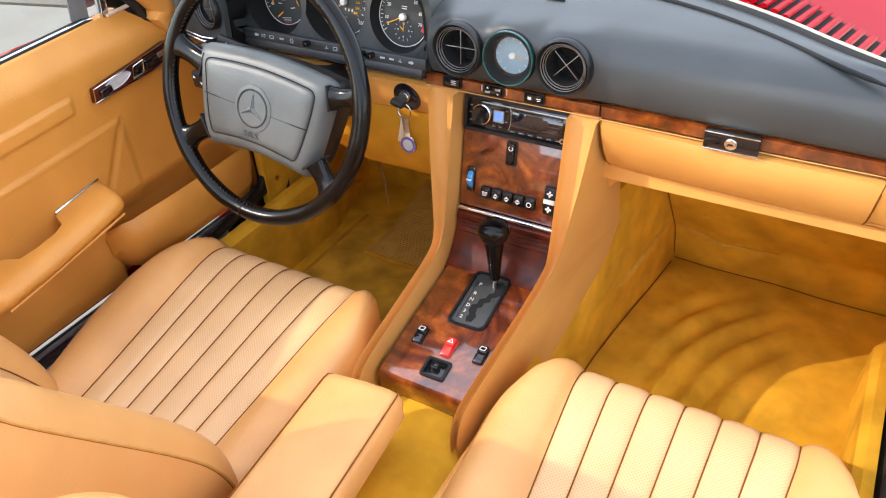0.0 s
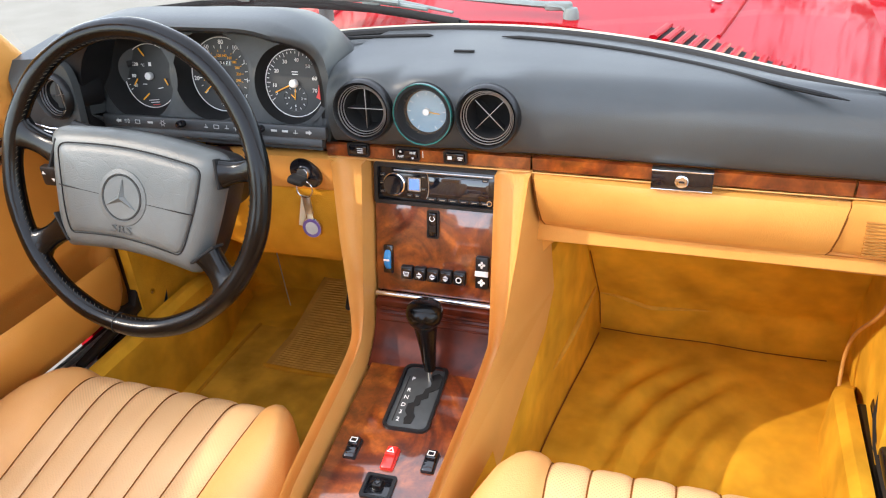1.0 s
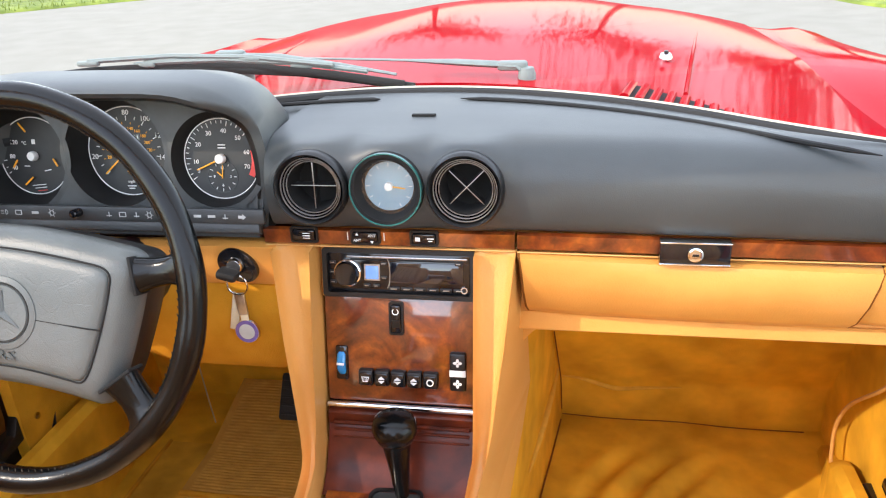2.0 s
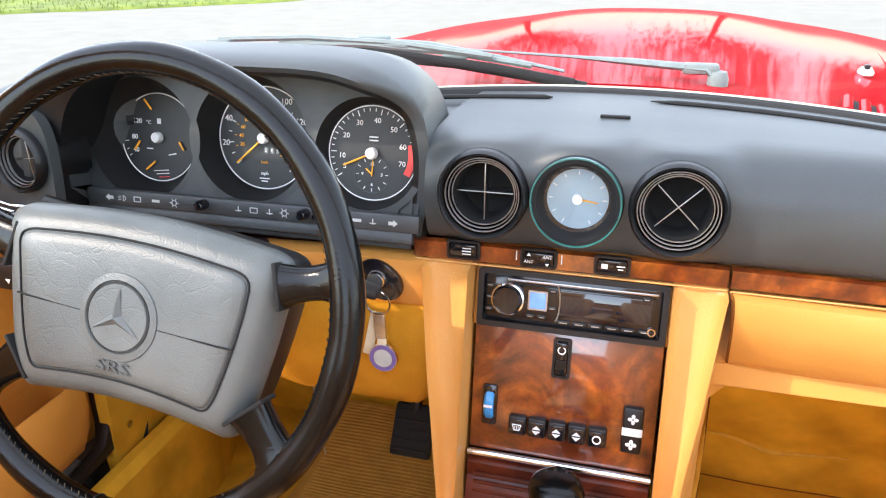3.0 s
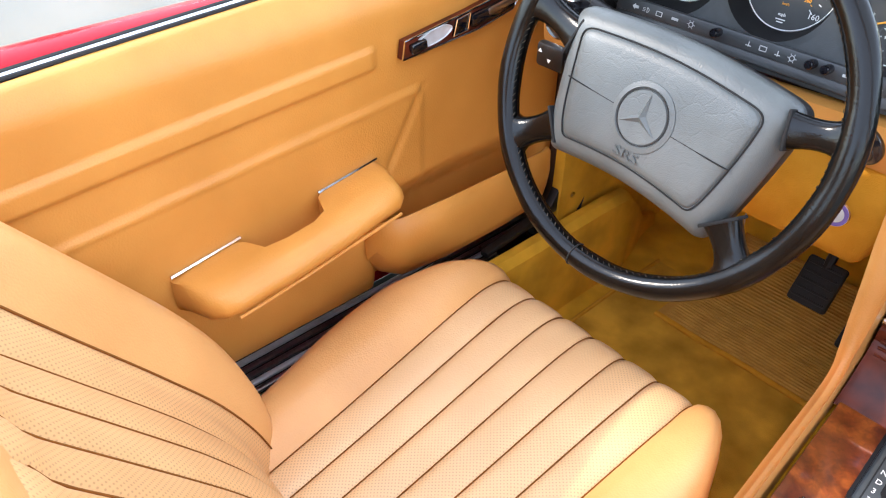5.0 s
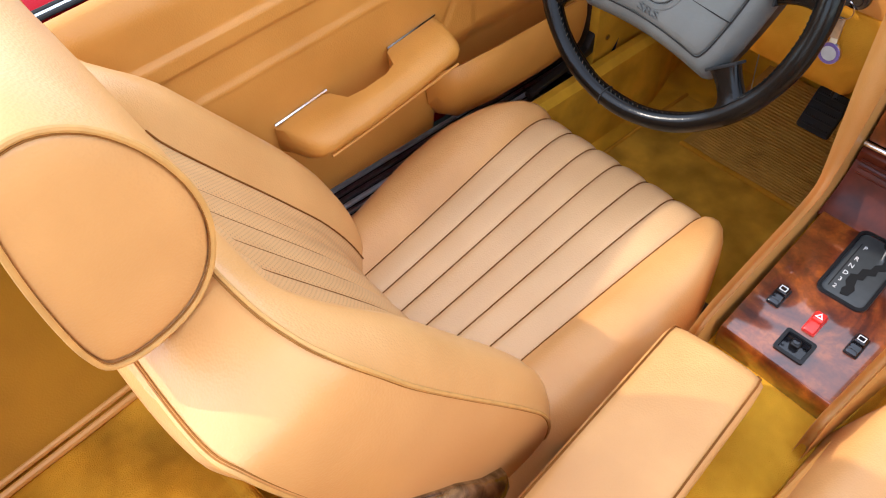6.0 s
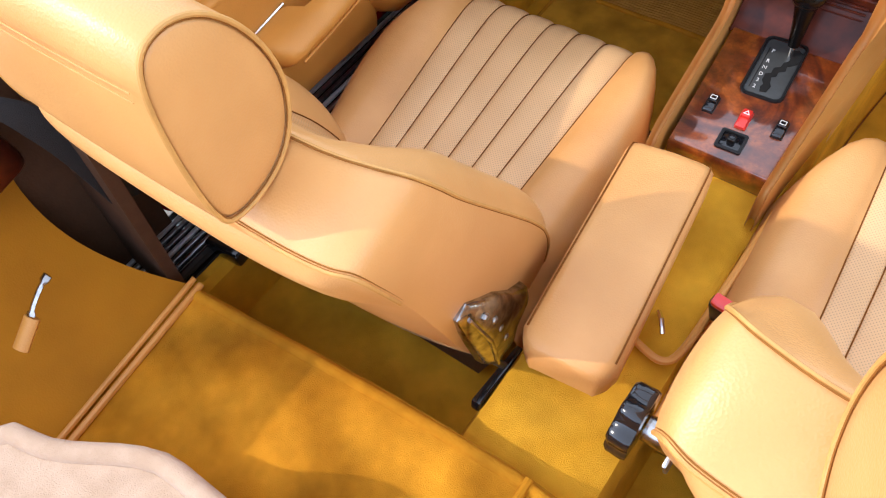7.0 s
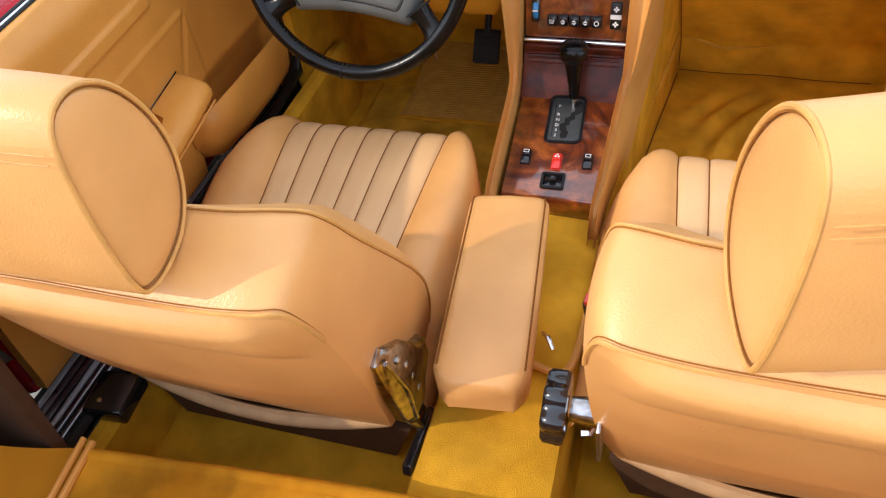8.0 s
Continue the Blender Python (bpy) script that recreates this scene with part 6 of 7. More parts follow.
# pedals, heel mat
for x, y, z, w, h, lb in ((-0.245, 1.255, 0.438, 0.062, 0.078, "wide black rubber brake pedal"), (-0.165, 1.30, 0.40, 0.050, 0.14, "tall black accelerator pedal")):
    ped = thing("pedal", (x, y, z), lb, "pedal", "pedals")
    mp = facing(x, y, z, 35)
    part("pad", moved(rbox(w, h, 0.016, 0.005), mp), RUBBER, ped)
    for k in range(5):
        part("rib", moved(rbox(w * 0.86, 0.004, 0.004, 0.0015), mp @ Matrix.Translation((0, h * (-0.36 + 0.18 * k), 0.009))), RUBBER, ped)
    part("arm", tube([(x, y + 0.012, z + h * 0.3), (x, y + 0.07, z + 0.12), (x, y + 0.10, z + 0.24)], 0.008, 8), PLASTIC, ped)
heel = thing("heel_mat", (-0.33, 1.33, 0.26), "ribbed mustard rubber heel pad on the driver's carpet", "mat")
part("mat", sheet(lambda u, v: (u, v, floor_z(u, v) + 0.012 + 0.05 * ease((v - 1.30) / 0.24)), steps(-0.47, -0.16, 20), steps(1.20, 1.50, 20), 0.008), RIBBED, heel)
for k in range(38):
    y = 1.212 + 0.0075 * k
    part("rib", tube([(x, y, floor_z(x, y) + 0.0125 + 0.05 * ease((y - 1.30) / 0.24)) for x in steps(-0.455, -0.175, 4)], 0.0021, 6), RIBBED, heel)
part("binding", tube([(x, 1.20, floor_z(x, 1.2) + 0.013) for x in steps(-0.47, -0.16, 8)], 0.005, 8), SUEDE, heel)
cmat = thing("carpet_mat", (-0.36, 1.0, 0.245), "loose mustard carpet mat in the driver's footwell", "mat")
part("carpet_sheet", sheet(lambda u, v: (u, v, floor_z(u, v) + 0.009), steps(-0.56, -0.135, 24), steps(0.60, 1.34, 24), 0.008), MATC, cmat)
part("binding", tube([(-0.56, y, floor_z(-0.56, y) + 0.010) for y in steps(0.60, 1.34, 10)], 0.004, 8), SUEDE, cmat, "bound edge")
wire = thing("lead", (-0.33, 1.1, 0.55), "thin pale lead hanging under the dashboard", "cable")
part("wire", tube(smooth_line([(-0.335, 1.12, 0.665), (-0.333, 1.12, 0.60), (-0.325, 1.115, 0.53), (-0.318, 1.11, 0.49)], 5), 0.0012, 6), STEEL, wire)
rel = thing("bonnet_release", (-0.655, 1.08, 0.43), "black bonnet release lever at the end of the sill", "lever")
blade = [(0.93, 0.418), (0.93, 0.428), (1.02, 0.440), (1.085, 0.454), (1.104, 0.488), (1.116, 0.486), (1.126, 0.468), (1.150, 0.452), (1.140, 0.442), (1.085, 0.434), (1.02, 0.428)]
part("handle", moved(outline_plate(blade, 0.016, 0.003), Matrix(((0, 0, 1, -0.664), (1, 0, 0, 0), (0, 1, 0, 0), (0, 0, 0, 1)))), PLASTIC, rel, "black grip")
part("pivot", moved(lathe([(0, 0.010), (0.006, 0.010), (0.006, 0.013), (0, 0.0145)], 16), Matrix(((0, 0, 1, -0.656), (1, 0, 0, 1.135), (0, 1, 0, 0.458), (0, 0, 0, 1)))), CHROME, rel)
part("bracket", moved(rbox(0.02, 0.08, 0.05, 0.006), pose(-0.674, 1.105, 0.385)), PLASTIC, rel)


# ---- front seats ----
CUSH = [(0.33, 0.425), (0.42, 0.438), (0.52, 0.454), (0.62, 0.471), (0.72, 0.488), (0.79, 0.497), (0.832, 0.496), (0.858, 0.482), (0.872, 0.455), (0.876, 0.42), (0.872, 0.36), (0.865, 0.31)]
CUSHF = smooth_line([(0, y, z) for y, z in CUSH], 4)
DISC = [(0.080, 0.899), (0.108, 0.895), (0.145, 0.908), (0.170, 0.936), (0.181, 0.975), (0.177, 1.015), (0.160, 1.055), (0.136, 1.083), (0.108, 1.095), (0.082, 1.088), (0.070, 1.060), (0.066, 1.010), (0.067, 0.955), (0.071, 0.920)]


def build_seat(cx, inner, label, group, head=(0, 0, 0, 0, 0), shift=0.0, sink=(0.0, 0.0)):
    """inner: the side (+1 or -1 in x) on which the tunnel lies."""
    seat = thing("bucket_seat", (cx, 0.5, 0.24), label, "car seat", group)

    cq = cx + shift
    CUSHION = [p + Vector((0, sink[0], sink[1])) for p in CUSHF]
    inner_wide = 0.008 if inner > 0 else 0.020
    # cushion body, with raised side bolsters and a rounded front
    def half(y):
        return along([(0.33, 0.128), (0.55, 0.140), (0.80, 0.1575)], y)

    def width(y):
        return 0.252 - 0.022 * max(0.0, (y - 0.72) / 0.156) ** 2.2

    def row(p, i):
        y, z = p.y, p.z
        HF = half(y)

        def wing(sgn):
            w = width(y) + (0.040 * ease((y - 0.40) / 0.26) * ease((0.90 - y) / 0.22) if sgn == -inner else inner_wide * ease((0.90 - y) / 0.2))
            bol = w - HF
            ring = []
            for k in (1.0, 1.0, 0.995, 0.965, 0.90, 0.80, 0.66, 0.5, 0.34, 0.2, 0.08, 0.0):
                x = HF + bol * k
                dz = 0.019 * math.sin(math.pi * min(k * 1.05, 1)) ** 0.75 - 0.062 * max(0, (k - 0.55) / 0.45) ** 2.8 - (0.003 if k < 0.05 else 0)
                dy = -0.080 * max(0, (k - 0.10) / 0.90) ** 2.2 * ease((y - 0.66) / 0.20)
                ring.append((sgn * x, y + dy, z + dz))
            ring[0] = (sgn * (HF + bol * 0.985), ring[1][1], min(0.30, z))
            ring.insert(1, (sgn * (HF + bol), ring[1][1], min(0.40, z - 0.03)))
            return ring
        mid = [(HF * t, y, z - 0.006) for t in (-0.66, -0.33, 0, 0.33, 0.66)]
        return [(cq + x, yy, zz) for x, yy, zz in wing(-1) + mid + list(reversed(wing(1)))]

    rows = [row(p, i) for i, p in enumerate(CUSHION)]
    part("cushion", loft(rows, closed=False, caps=False), SEAT, seat, "smooth tan leather cushion with bolsters", 70)
    # pleats
    for j in range(6):
        def pleat(u, i, j=j):
            p = CUSHION[i]
            hf = half(p.y)
            x0, x1 = hf * (j / 3 - 1), hf * ((j + 1) / 3 - 1)
            t = CUSHION[min(i + 1, len(CUSHION) - 1)] - CUSHION[max(i - 1, 0)]
            t.normalize()
            nrm = Vector((0, -t.z, t.y))
            puff = 0.0050 * (1 - abs(2 * u - 1) ** 4) - 0.0030
            q = p + nrm * puff
            return (cq + x0 + (x1 - x0) * u, q.y, q.z)
        part("pleat", sheet(pleat, steps(0, 1, 12), list(range(len(CUSHION) - 4))), PERF, seat, "perforated leather pleat", 70)
    for j in range(7):
        part("seam", tube([(cq + half(p.y) * (j / 3 - 1), p.y, p.z - 0.0020) for p in CUSHION[:-6]], 0.0010, 6), SEAM, seat)

    # backrest: front panel, side band over the top, rear panel; cords on both edges
    front_half = [(0.0, 0.171, 0.917), (0.10, 0.171, 0.917), (0.173, 0.174, 0.9175), (0.222, 0.184, 0.916), (0.245, 0.199, 0.903), (0.254, 0.222, 0.869),
                  (0.258, 0.248, 0.826), (0.261, 0.296, 0.755), (0.262, 0.340, 0.690), (0.2615, 0.374, 0.637), (0.256, 0.410, 0.570), (0.245, 0.436, 0.490), (0.228, 0.446, 0.400)]
    rear_half = [(0.0, 0.094, 0.864), (0.10, 0.093, 0.864), (0.173, 0.094, 0.865), (0.222, 0.098, 0.867), (0.246, 0.108, 0.862), (0.256, 0.122, 0.830),
                 (0.260, 0.139, 0.786), (0.260, 0.157, 0.735), (0.258, 0.174, 0.680), (0.256, 0.190, 0.630), (0.250, 0.212, 0.560), (0.240, 0.240, 0.480), (0.222, 0.275, 0.390)]
    fr = smooth_line([Vector(p) for p in front_half], 5)
    rr_ = smooth_line([Vector(p) for p in rear_half], 5)
    whole = lambda half: [Vector((cx - p.x, p.y, p.z)) for p in reversed(half)] + [Vector((cx + p.x, p.y, p.z)) for p in half[1:]]
    F, R = whole(fr), whole(rr_)
    mid_at = Vector((cx, 0.30, 0.60))
    band = []
    for k in range(9):
        u = k / 8
        ring = []
        for p, q in zip(F, R):
            c = p.lerp(q, u)
            out = Vector((c.x - cx, 0, max(c.z - 0.70, 0) * 1.2))
            out.normalize()
            ring.append(c + out * (0.0075 * math.sin(math.pi * u) ** 0.7))
        band.append(ring)
    part("side_band", loft(band, closed=False, caps=False), SEAT, seat, "smooth leather band over the shoulders", 60)

    def edge(half, z):
        best = along(sorted((p.z, p.x) for p in half[10:]), z)
        return best, along(sorted((p.z, p.y) for p in half[10:]), z)

    def dish(p, z):
        """How far the front panel stands ahead of its edge: side rolls and a hollow middle."""
        a = abs(p)
        roll = along([(0.0, -0.034), (0.40, -0.032), (0.52, -0.028), (0.58, -0.018), (0.66, 0.010), (0.76, 0.028), (0.86, 0.030), (0.94, 0.018), (1.0, 0.0)], a)
        return roll * ease((0.925 - z) / 0.11)

    zsf = [0.40 + (0.9172 - 0.40) * (1 - (1 - k / 44) ** 1.6) for k in range(45)]

    def front(p, z):
        w, y = edge(fr, z)
        d = dish(p, z)
        return (cx + p * w, y + d * 0.9 - 0.010 * (1 - p * p) * ease((z - 0.885) / 0.03), z + d * 0.45)
    ps = [math.sin(q * math.pi / 2) for q in steps(-1, 1, 50)]
    part("front_panel", sheet(front, ps, zsf), SEAT, seat, "smooth leather front with side rolls", 70)

    def rear(p, z):
        w, y = edge(rr_, z)
        d = 0.026 * (1 - abs(p) ** 5) * ease((0.870 - z) / 0.045) ** 0.7 * along([(0.39, 0.2), (0.60, 0.75), (0.80, 1.0), (0.87, 1.0)], z)
        low = 0.770 - 0.030 * abs(p) ** 2
        d += 0.013 * math.sin(math.pi * min(max((0.868 - z) / (0.868 - low), 0), 1)) ** 0.55 * ease((0.93 - abs(p)) / 0.14)
        tuck = 0.030 * (1 - p * p)
        return (cx + p * w, y - d - tuck * along([(0.39, 0.0), (0.6, 0.35), (0.87, 0.10)], z), z + 0.10 * d)
    zsr = [0.39 + (0.8665 - 0.39) * (1 - (1 - k / 90) ** 1.4) for k in range(91)]
    part("rear_panel", sheet(rear, ps, zsr), SEAT, seat, "rounded leather rear panel", 70)
    part("piping", tube([p + Vector((0, 0.0005, 0.0005)) for p in F], 0.0022, 6), CORD, seat, "corded front edge")
    # thin dark line: the cord's contact shade drawn as geometry
    part("edge_shade_line", tube([p + Vector((0, -0.0026, 0.0012)) + (p - mid_at).normalized() * 0.0004 for p in F], 0.0007, 5), EDGE_SHADE, seat)
    top_r = R[30:-30]
    part("piping", tube([p + Vector((0, -0.001, 0.0005)) for p in top_r], 0.0024, 6), CORD, seat, "corded seam across the back")
    part("edge_shade_line", tube([p + Vector((0, 0.0022, 0.0034)) for p in top_r], 0.0007, 5), EDGE_SHADE, seat)
    # pleats on the front of the backrest
    for j in range(6):
        def bp(u, z, j=j):
            w, y = edge(fr, z)
            x = 0.262 * 0.58 * ((j + u) / 3 - 1)
            puff = 0.0065 * (1 - abs(2 * u - 1) ** 3.2) + 0.0008
            d = dish(x / w, z) + puff * ease((0.875 - z) / 0.03) - 0.004 * ease((z - 0.85) / 0.02)
            return (cx + x, y + d * 0.9, z + d * 0.45)
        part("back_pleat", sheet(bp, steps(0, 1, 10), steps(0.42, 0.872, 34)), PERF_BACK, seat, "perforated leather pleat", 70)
    for j in range(7):
        x = 0.262 * 0.58 * (j / 3 - 1)
        part("back_seam", tube([(cx + x, edge(fr, z)[1] + 0.9 * dish(x / edge(fr, z)[0], z) + 0.0024, z + 0.45 * dish(x / edge(fr, z)[0], z)) for z in steps(0.43, 0.845, 24)], 0.0012, 6), SEAM, seat)
    # lower hem and base
    hem = [(cx + x, 0.262 + 0.02 * (abs(x) / 0.22) ** 2, 0.372 + 0.03 * (abs(x) / 0.22) ** 2) for x in steps(-0.215, 0.215, 14)]
    part("hem", tube(hem, 0.012, 10, squash=1.2), HEM, seat, "pale unfinished hem under the back")
    lower = loft([[(cx + x, y, z) for x, z in ((-0.20, 0.25), (-0.235, 0.34), (0.235, 0.34), (0.20, 0.25))] for y in steps(0.30, 0.84, 4)])
    part("base", lower, BROWN, seat)
    for s in (-1, 1):
        part("runner", moved(rbox(0.028, 0.44, 0.020, 0.004), pose(cx + s * 0.20, 0.60, 0.252)), STEEL, seat, "steel seat runner")

    # headrest: a rolled pad with flat disc ends edged by cord
    prof = smooth_line([(0, y, z) for y, z in DISC], 4, True)
    tx, ty, tz, yaw, tilt = head
    MH = Matrix.Translation((cx + tx, 0.118 + ty, 1.0 + tz)) @ Matrix.Rotation(yaw, 4, "Z") @ Matrix.Rotation(tilt, 4, "X")
    hw = 0.140

    def slice_at(x, k):
        return [MH @ Vector((x, (p.y - 0.118) * k, (p.z - 1.0) * k - 0.010 * (1 - k))) for p in prof]
    rings = [slice_at(x * hw, k) for x, k in ((-0.94, 0.80), (-0.965, 0.93), (-0.985, 0.975), (-1.0, 0.995), (-0.985, 1.006), (-0.6, 1.025), (0, 1.035), (0.6, 1.025), (0.985, 1.006), (1.0, 0.995), (0.985, 0.975), (0.965, 0.93), (0.94, 0.80))]
    part("headrest", loft(rings), SEAT, seat, "rolled tan leather headrest", 60)
    for s in (-1, 1):
        part("headrest_side", loft([slice_at(s * hw * a, k) for a, k in ((0.95, 0.955), (0.985, 0.945), (1.0, 0.90), (1.012, 0.7), (1.018, 0.35), (1.02, 0.02))]), SEAT, seat, "flat headrest end panel", 70)
        part("headrest_piping", tube(slice_at(s * hw * 1.0, 0.982), 0.0024, 8, True), CORD, seat, "corded edge")
        # same drawn-in shade inside the headrest cord
        part("edge_shade_line", tube(slice_at(s * hw * 1.001, 0.948), 0.0007, 5, True), EDGE_SHADE, seat)
    # stitched seams across the roll
    for q, up in (((-0.0545, 0.066), 0.0), ((-0.0555, 0.058), 0.0)):
        line = [MH @ Vector((hw * 0.985 * v, q[0] - 0.0018 * (1 - v * v) - 0.0003, q[1])) for v in steps(-1, 1, 20)]
        part("stitch_line", tube(line, 0.0006, 5), CORD, seat)

    # recliner on the tunnel side
    xo = cx + inner * 0.250
    if inner > 0:
        plate_o = [(0.202, 0.655), (0.221, 0.668), (0.272, 0.620), (0.310, 0.566), (0.342, 0.540), (0.346, 0.508), (0.314, 0.477), (0.302, 0.444), (0.257, 0.443), (0.235, 0.485), (0.217, 0.570)]
        cyp, czp = 0.268, 0.545
        rings = []
        for grow, x in ((1.0, 0.000), (1.0, 0.010), (0.96, 0.016), (0.80, 0.022), (0.45, 0.026), (0.10, 0.027)):
            rings.append([(xo + 0.006 + x, cyp + (y - cyp) * grow, czp + (z - czp) * grow) for y, z in plate_o])
        part("recliner_bracket", loft(rings), BARE, seat, "worn bare metal recliner bracket", 40)
        for y, z in ((0.236, 0.628), (0.252, 0.596), (0.262, 0.560), (0.272, 0.520)):
            part("bolt", moved(lathe([(0, 0), (0.006, 0), (0.006, 0.003), (0.004, 0.005), (0, 0.005)], 6), pose(xo + 0.029, y, z, 0, 90, 0)), STEEL, seat)
        part("fold", tube([(xo + 0.026, 0.214, 0.648), (xo + 0.034, 0.240, 0.560), (xo + 0.030, 0.254, 0.470)], 0.0030, 8), BARE, seat, "bright worn fold")
        part("recliner_rod", tube([(xo + 0.012, 0.262, 0.445), (xo + 0.016, 0.288, 0.38), (xo + 0.018, 0.31, 0.31)], 0.006, 8), STEEL, seat)
    else:
        ky, kz = 0.222, 0.576

        def lobed(r, x):
            return [(xo - x, ky + r * (1 + 0.075 * math.cos(7 * a)) * math.cos(a), kz + r * (1 + 0.075 * math.cos(7 * a)) * math.sin(a)) for a in [2 * math.pi * i / 84 for i in range(84)]]
        part("recliner_knob", loft([lobed(0.030, 0.034), lobed(0.040, 0.035), lobed(0.042, 0.040), lobed(0.0415, 0.058), lobed(0.038, 0.062), lobed(0.020, 0.063)]), GLOSS, seat, "black scalloped recliner knob", 40)
        part("knob_collar", moved(lathe([(0.017, 0.0), (0.017, 0.020), (0.015, 0.036), (0, 0.036)], 24), pose(xo + 0.004, ky, kz, 0, -90, 0)), BARE, seat)
        part("side_strap", moved(rbox(0.006, 0.030, 0.16, 0.003), pose(xo + 0.004, 0.225, 0.52, 18)), STEEL, seat)
        part("lever", tube([(xo - 0.004, 0.27, 0.475), (xo - 0.010, 0.262, 0.462), (xo - 0.022, 0.26, 0.460)], 0.005, 8), CHROME, seat)
    return seat


build_seat(-0.377, 1, "tan leather driver's seat with pleated perforated centre and headrest", "front seats")
passenger = build_seat(0.398, -1, "tan leather passenger seat with pleated perforated centre and headrest", "front seats", (-0.016, 0.010, 0.019, 0.27, 0.09), -0.033, (-0.010, -0.019))

passenger.location += Vector((0, 0.010, 0.022))

# belt buckle by the passenger cushion, and bits on the tunnel
buckle = thing("belt_buckle", (0.115, 0.42, 0.55), "black seat belt buckle with red release button", "belt buckle")
mbk = pose(0.118, 0.470, 0.500, 20, 0, -8)
part("body", moved(rbox(0.040, 0.022, 0.085, 0.006), mbk @ Matrix.Translation((0, 0, -0.02))), PLASTIC, buckle)
part("button", moved(rbox(0.034, 0.018, 0.018, 0.004), mbk @ Matrix.Translation((0, 0, 0.026))), HAZARD, buckle, "red release button")
part("stem", tube([(0.118, 0.48, 0.46), (0.118, 0.49, 0.41)], 0.009, 8), PLASTIC, buckle)
brake = thing("tunnel_clip", (0.05, 0.45, 0.44), "small bright metal clip on the tunnel carpet", "clip")
part("clip", tube([(0.040, 0.455, 0.440), (0.050, 0.440, 0.452), (0.060, 0.428, 0.440)], 0.004, 8), CHROME, brake)
well = thing("tunnel_edge", (0.07, 0.4, 0.43), "tan edging bar along the carpeted tunnel", "edging")
part("bar", tube(smooth_line([(0.105, 0.70, 0.445), (0.100, 0.55, 0.437), (0.094, 0.43, 0.430), (0.078, 0.395, 0.430), (0.04, 0.40, 0.430), (0.02, 0.41, 0.43)], 5), 0.006, 8), TAN, well)
rail = thing("seat_rail", (-0.09, 0.3, 0.43), "dark greased seat rail end beside the tunnel", "seat rail")
part("rail", moved(rbox(0.016, 0.12, 0.022, 0.004), pose(-0.108, 0.265, 0.385, -12)), GLOSS, rail)
part("spring", tube([(-0.105, 0.23, 0.375), (-0.095, 0.21, 0.36)], 0.005, 8), STEEL, rail)
bk2 = thing("belt_buckle", (-0.12, 0.42, 0.5), "black seat belt buckle with red button by the driver's cushion", "belt buckle")
part("body", moved(rbox(0.022, 0.038, 0.07, 0.006), pose(-0.108, 0.460, 0.395, 25)), PLASTIC, bk2)
part("button", moved(rbox(0.018, 0.030, 0.014, 0.004), pose(-0.108, 0.445, 0.430, 25)), HAZARD, bk2, "red release button")


# ---- doors ----
def door_x(y, z):
    """Inner face of the door lining: upright below, rolled outwards at the top, with pressed lines."""
    x = 0.703 + 0.034 * ease((z - 0.84) / 0.075) ** 1.5 + 0.020 * ease((0.46 - z) / 0.10)
    # hollow behind the map pocket
    x += 0.028 * ease((0.605 - z) / 0.06) * ease((y - 0.735) / 0.03) * ease((1.12 - y) / 0.03)
    # raised band
    zc = along([(0.30, 0.775), (0.755, 0.801)], y)
    inside = ease((0.017 - abs(z - zc)) / 0.006) * ease((0.757 - y) / 0.006)
    x -= 0.0055 * inside
    # sloping pressed line and its turned end
    zl = along([(0.30, 0.705), (0.835, 0.738)], y)
    if y < 0.838:
        x -= 0.0035 * math.exp(-((z - zl) / 0.0045) ** 2)
        x -= 0.003 * ease((zl - z) / 0.004) * ease((z - 0.5) / 0.1)
    ye = along([(0.60, 0.752), (0.738, 0.835)], z)
    if 0.60 < z < 0.74:
        x += 0.004 * math.exp(-((y - ye) / 0.005) ** 2)
    return x


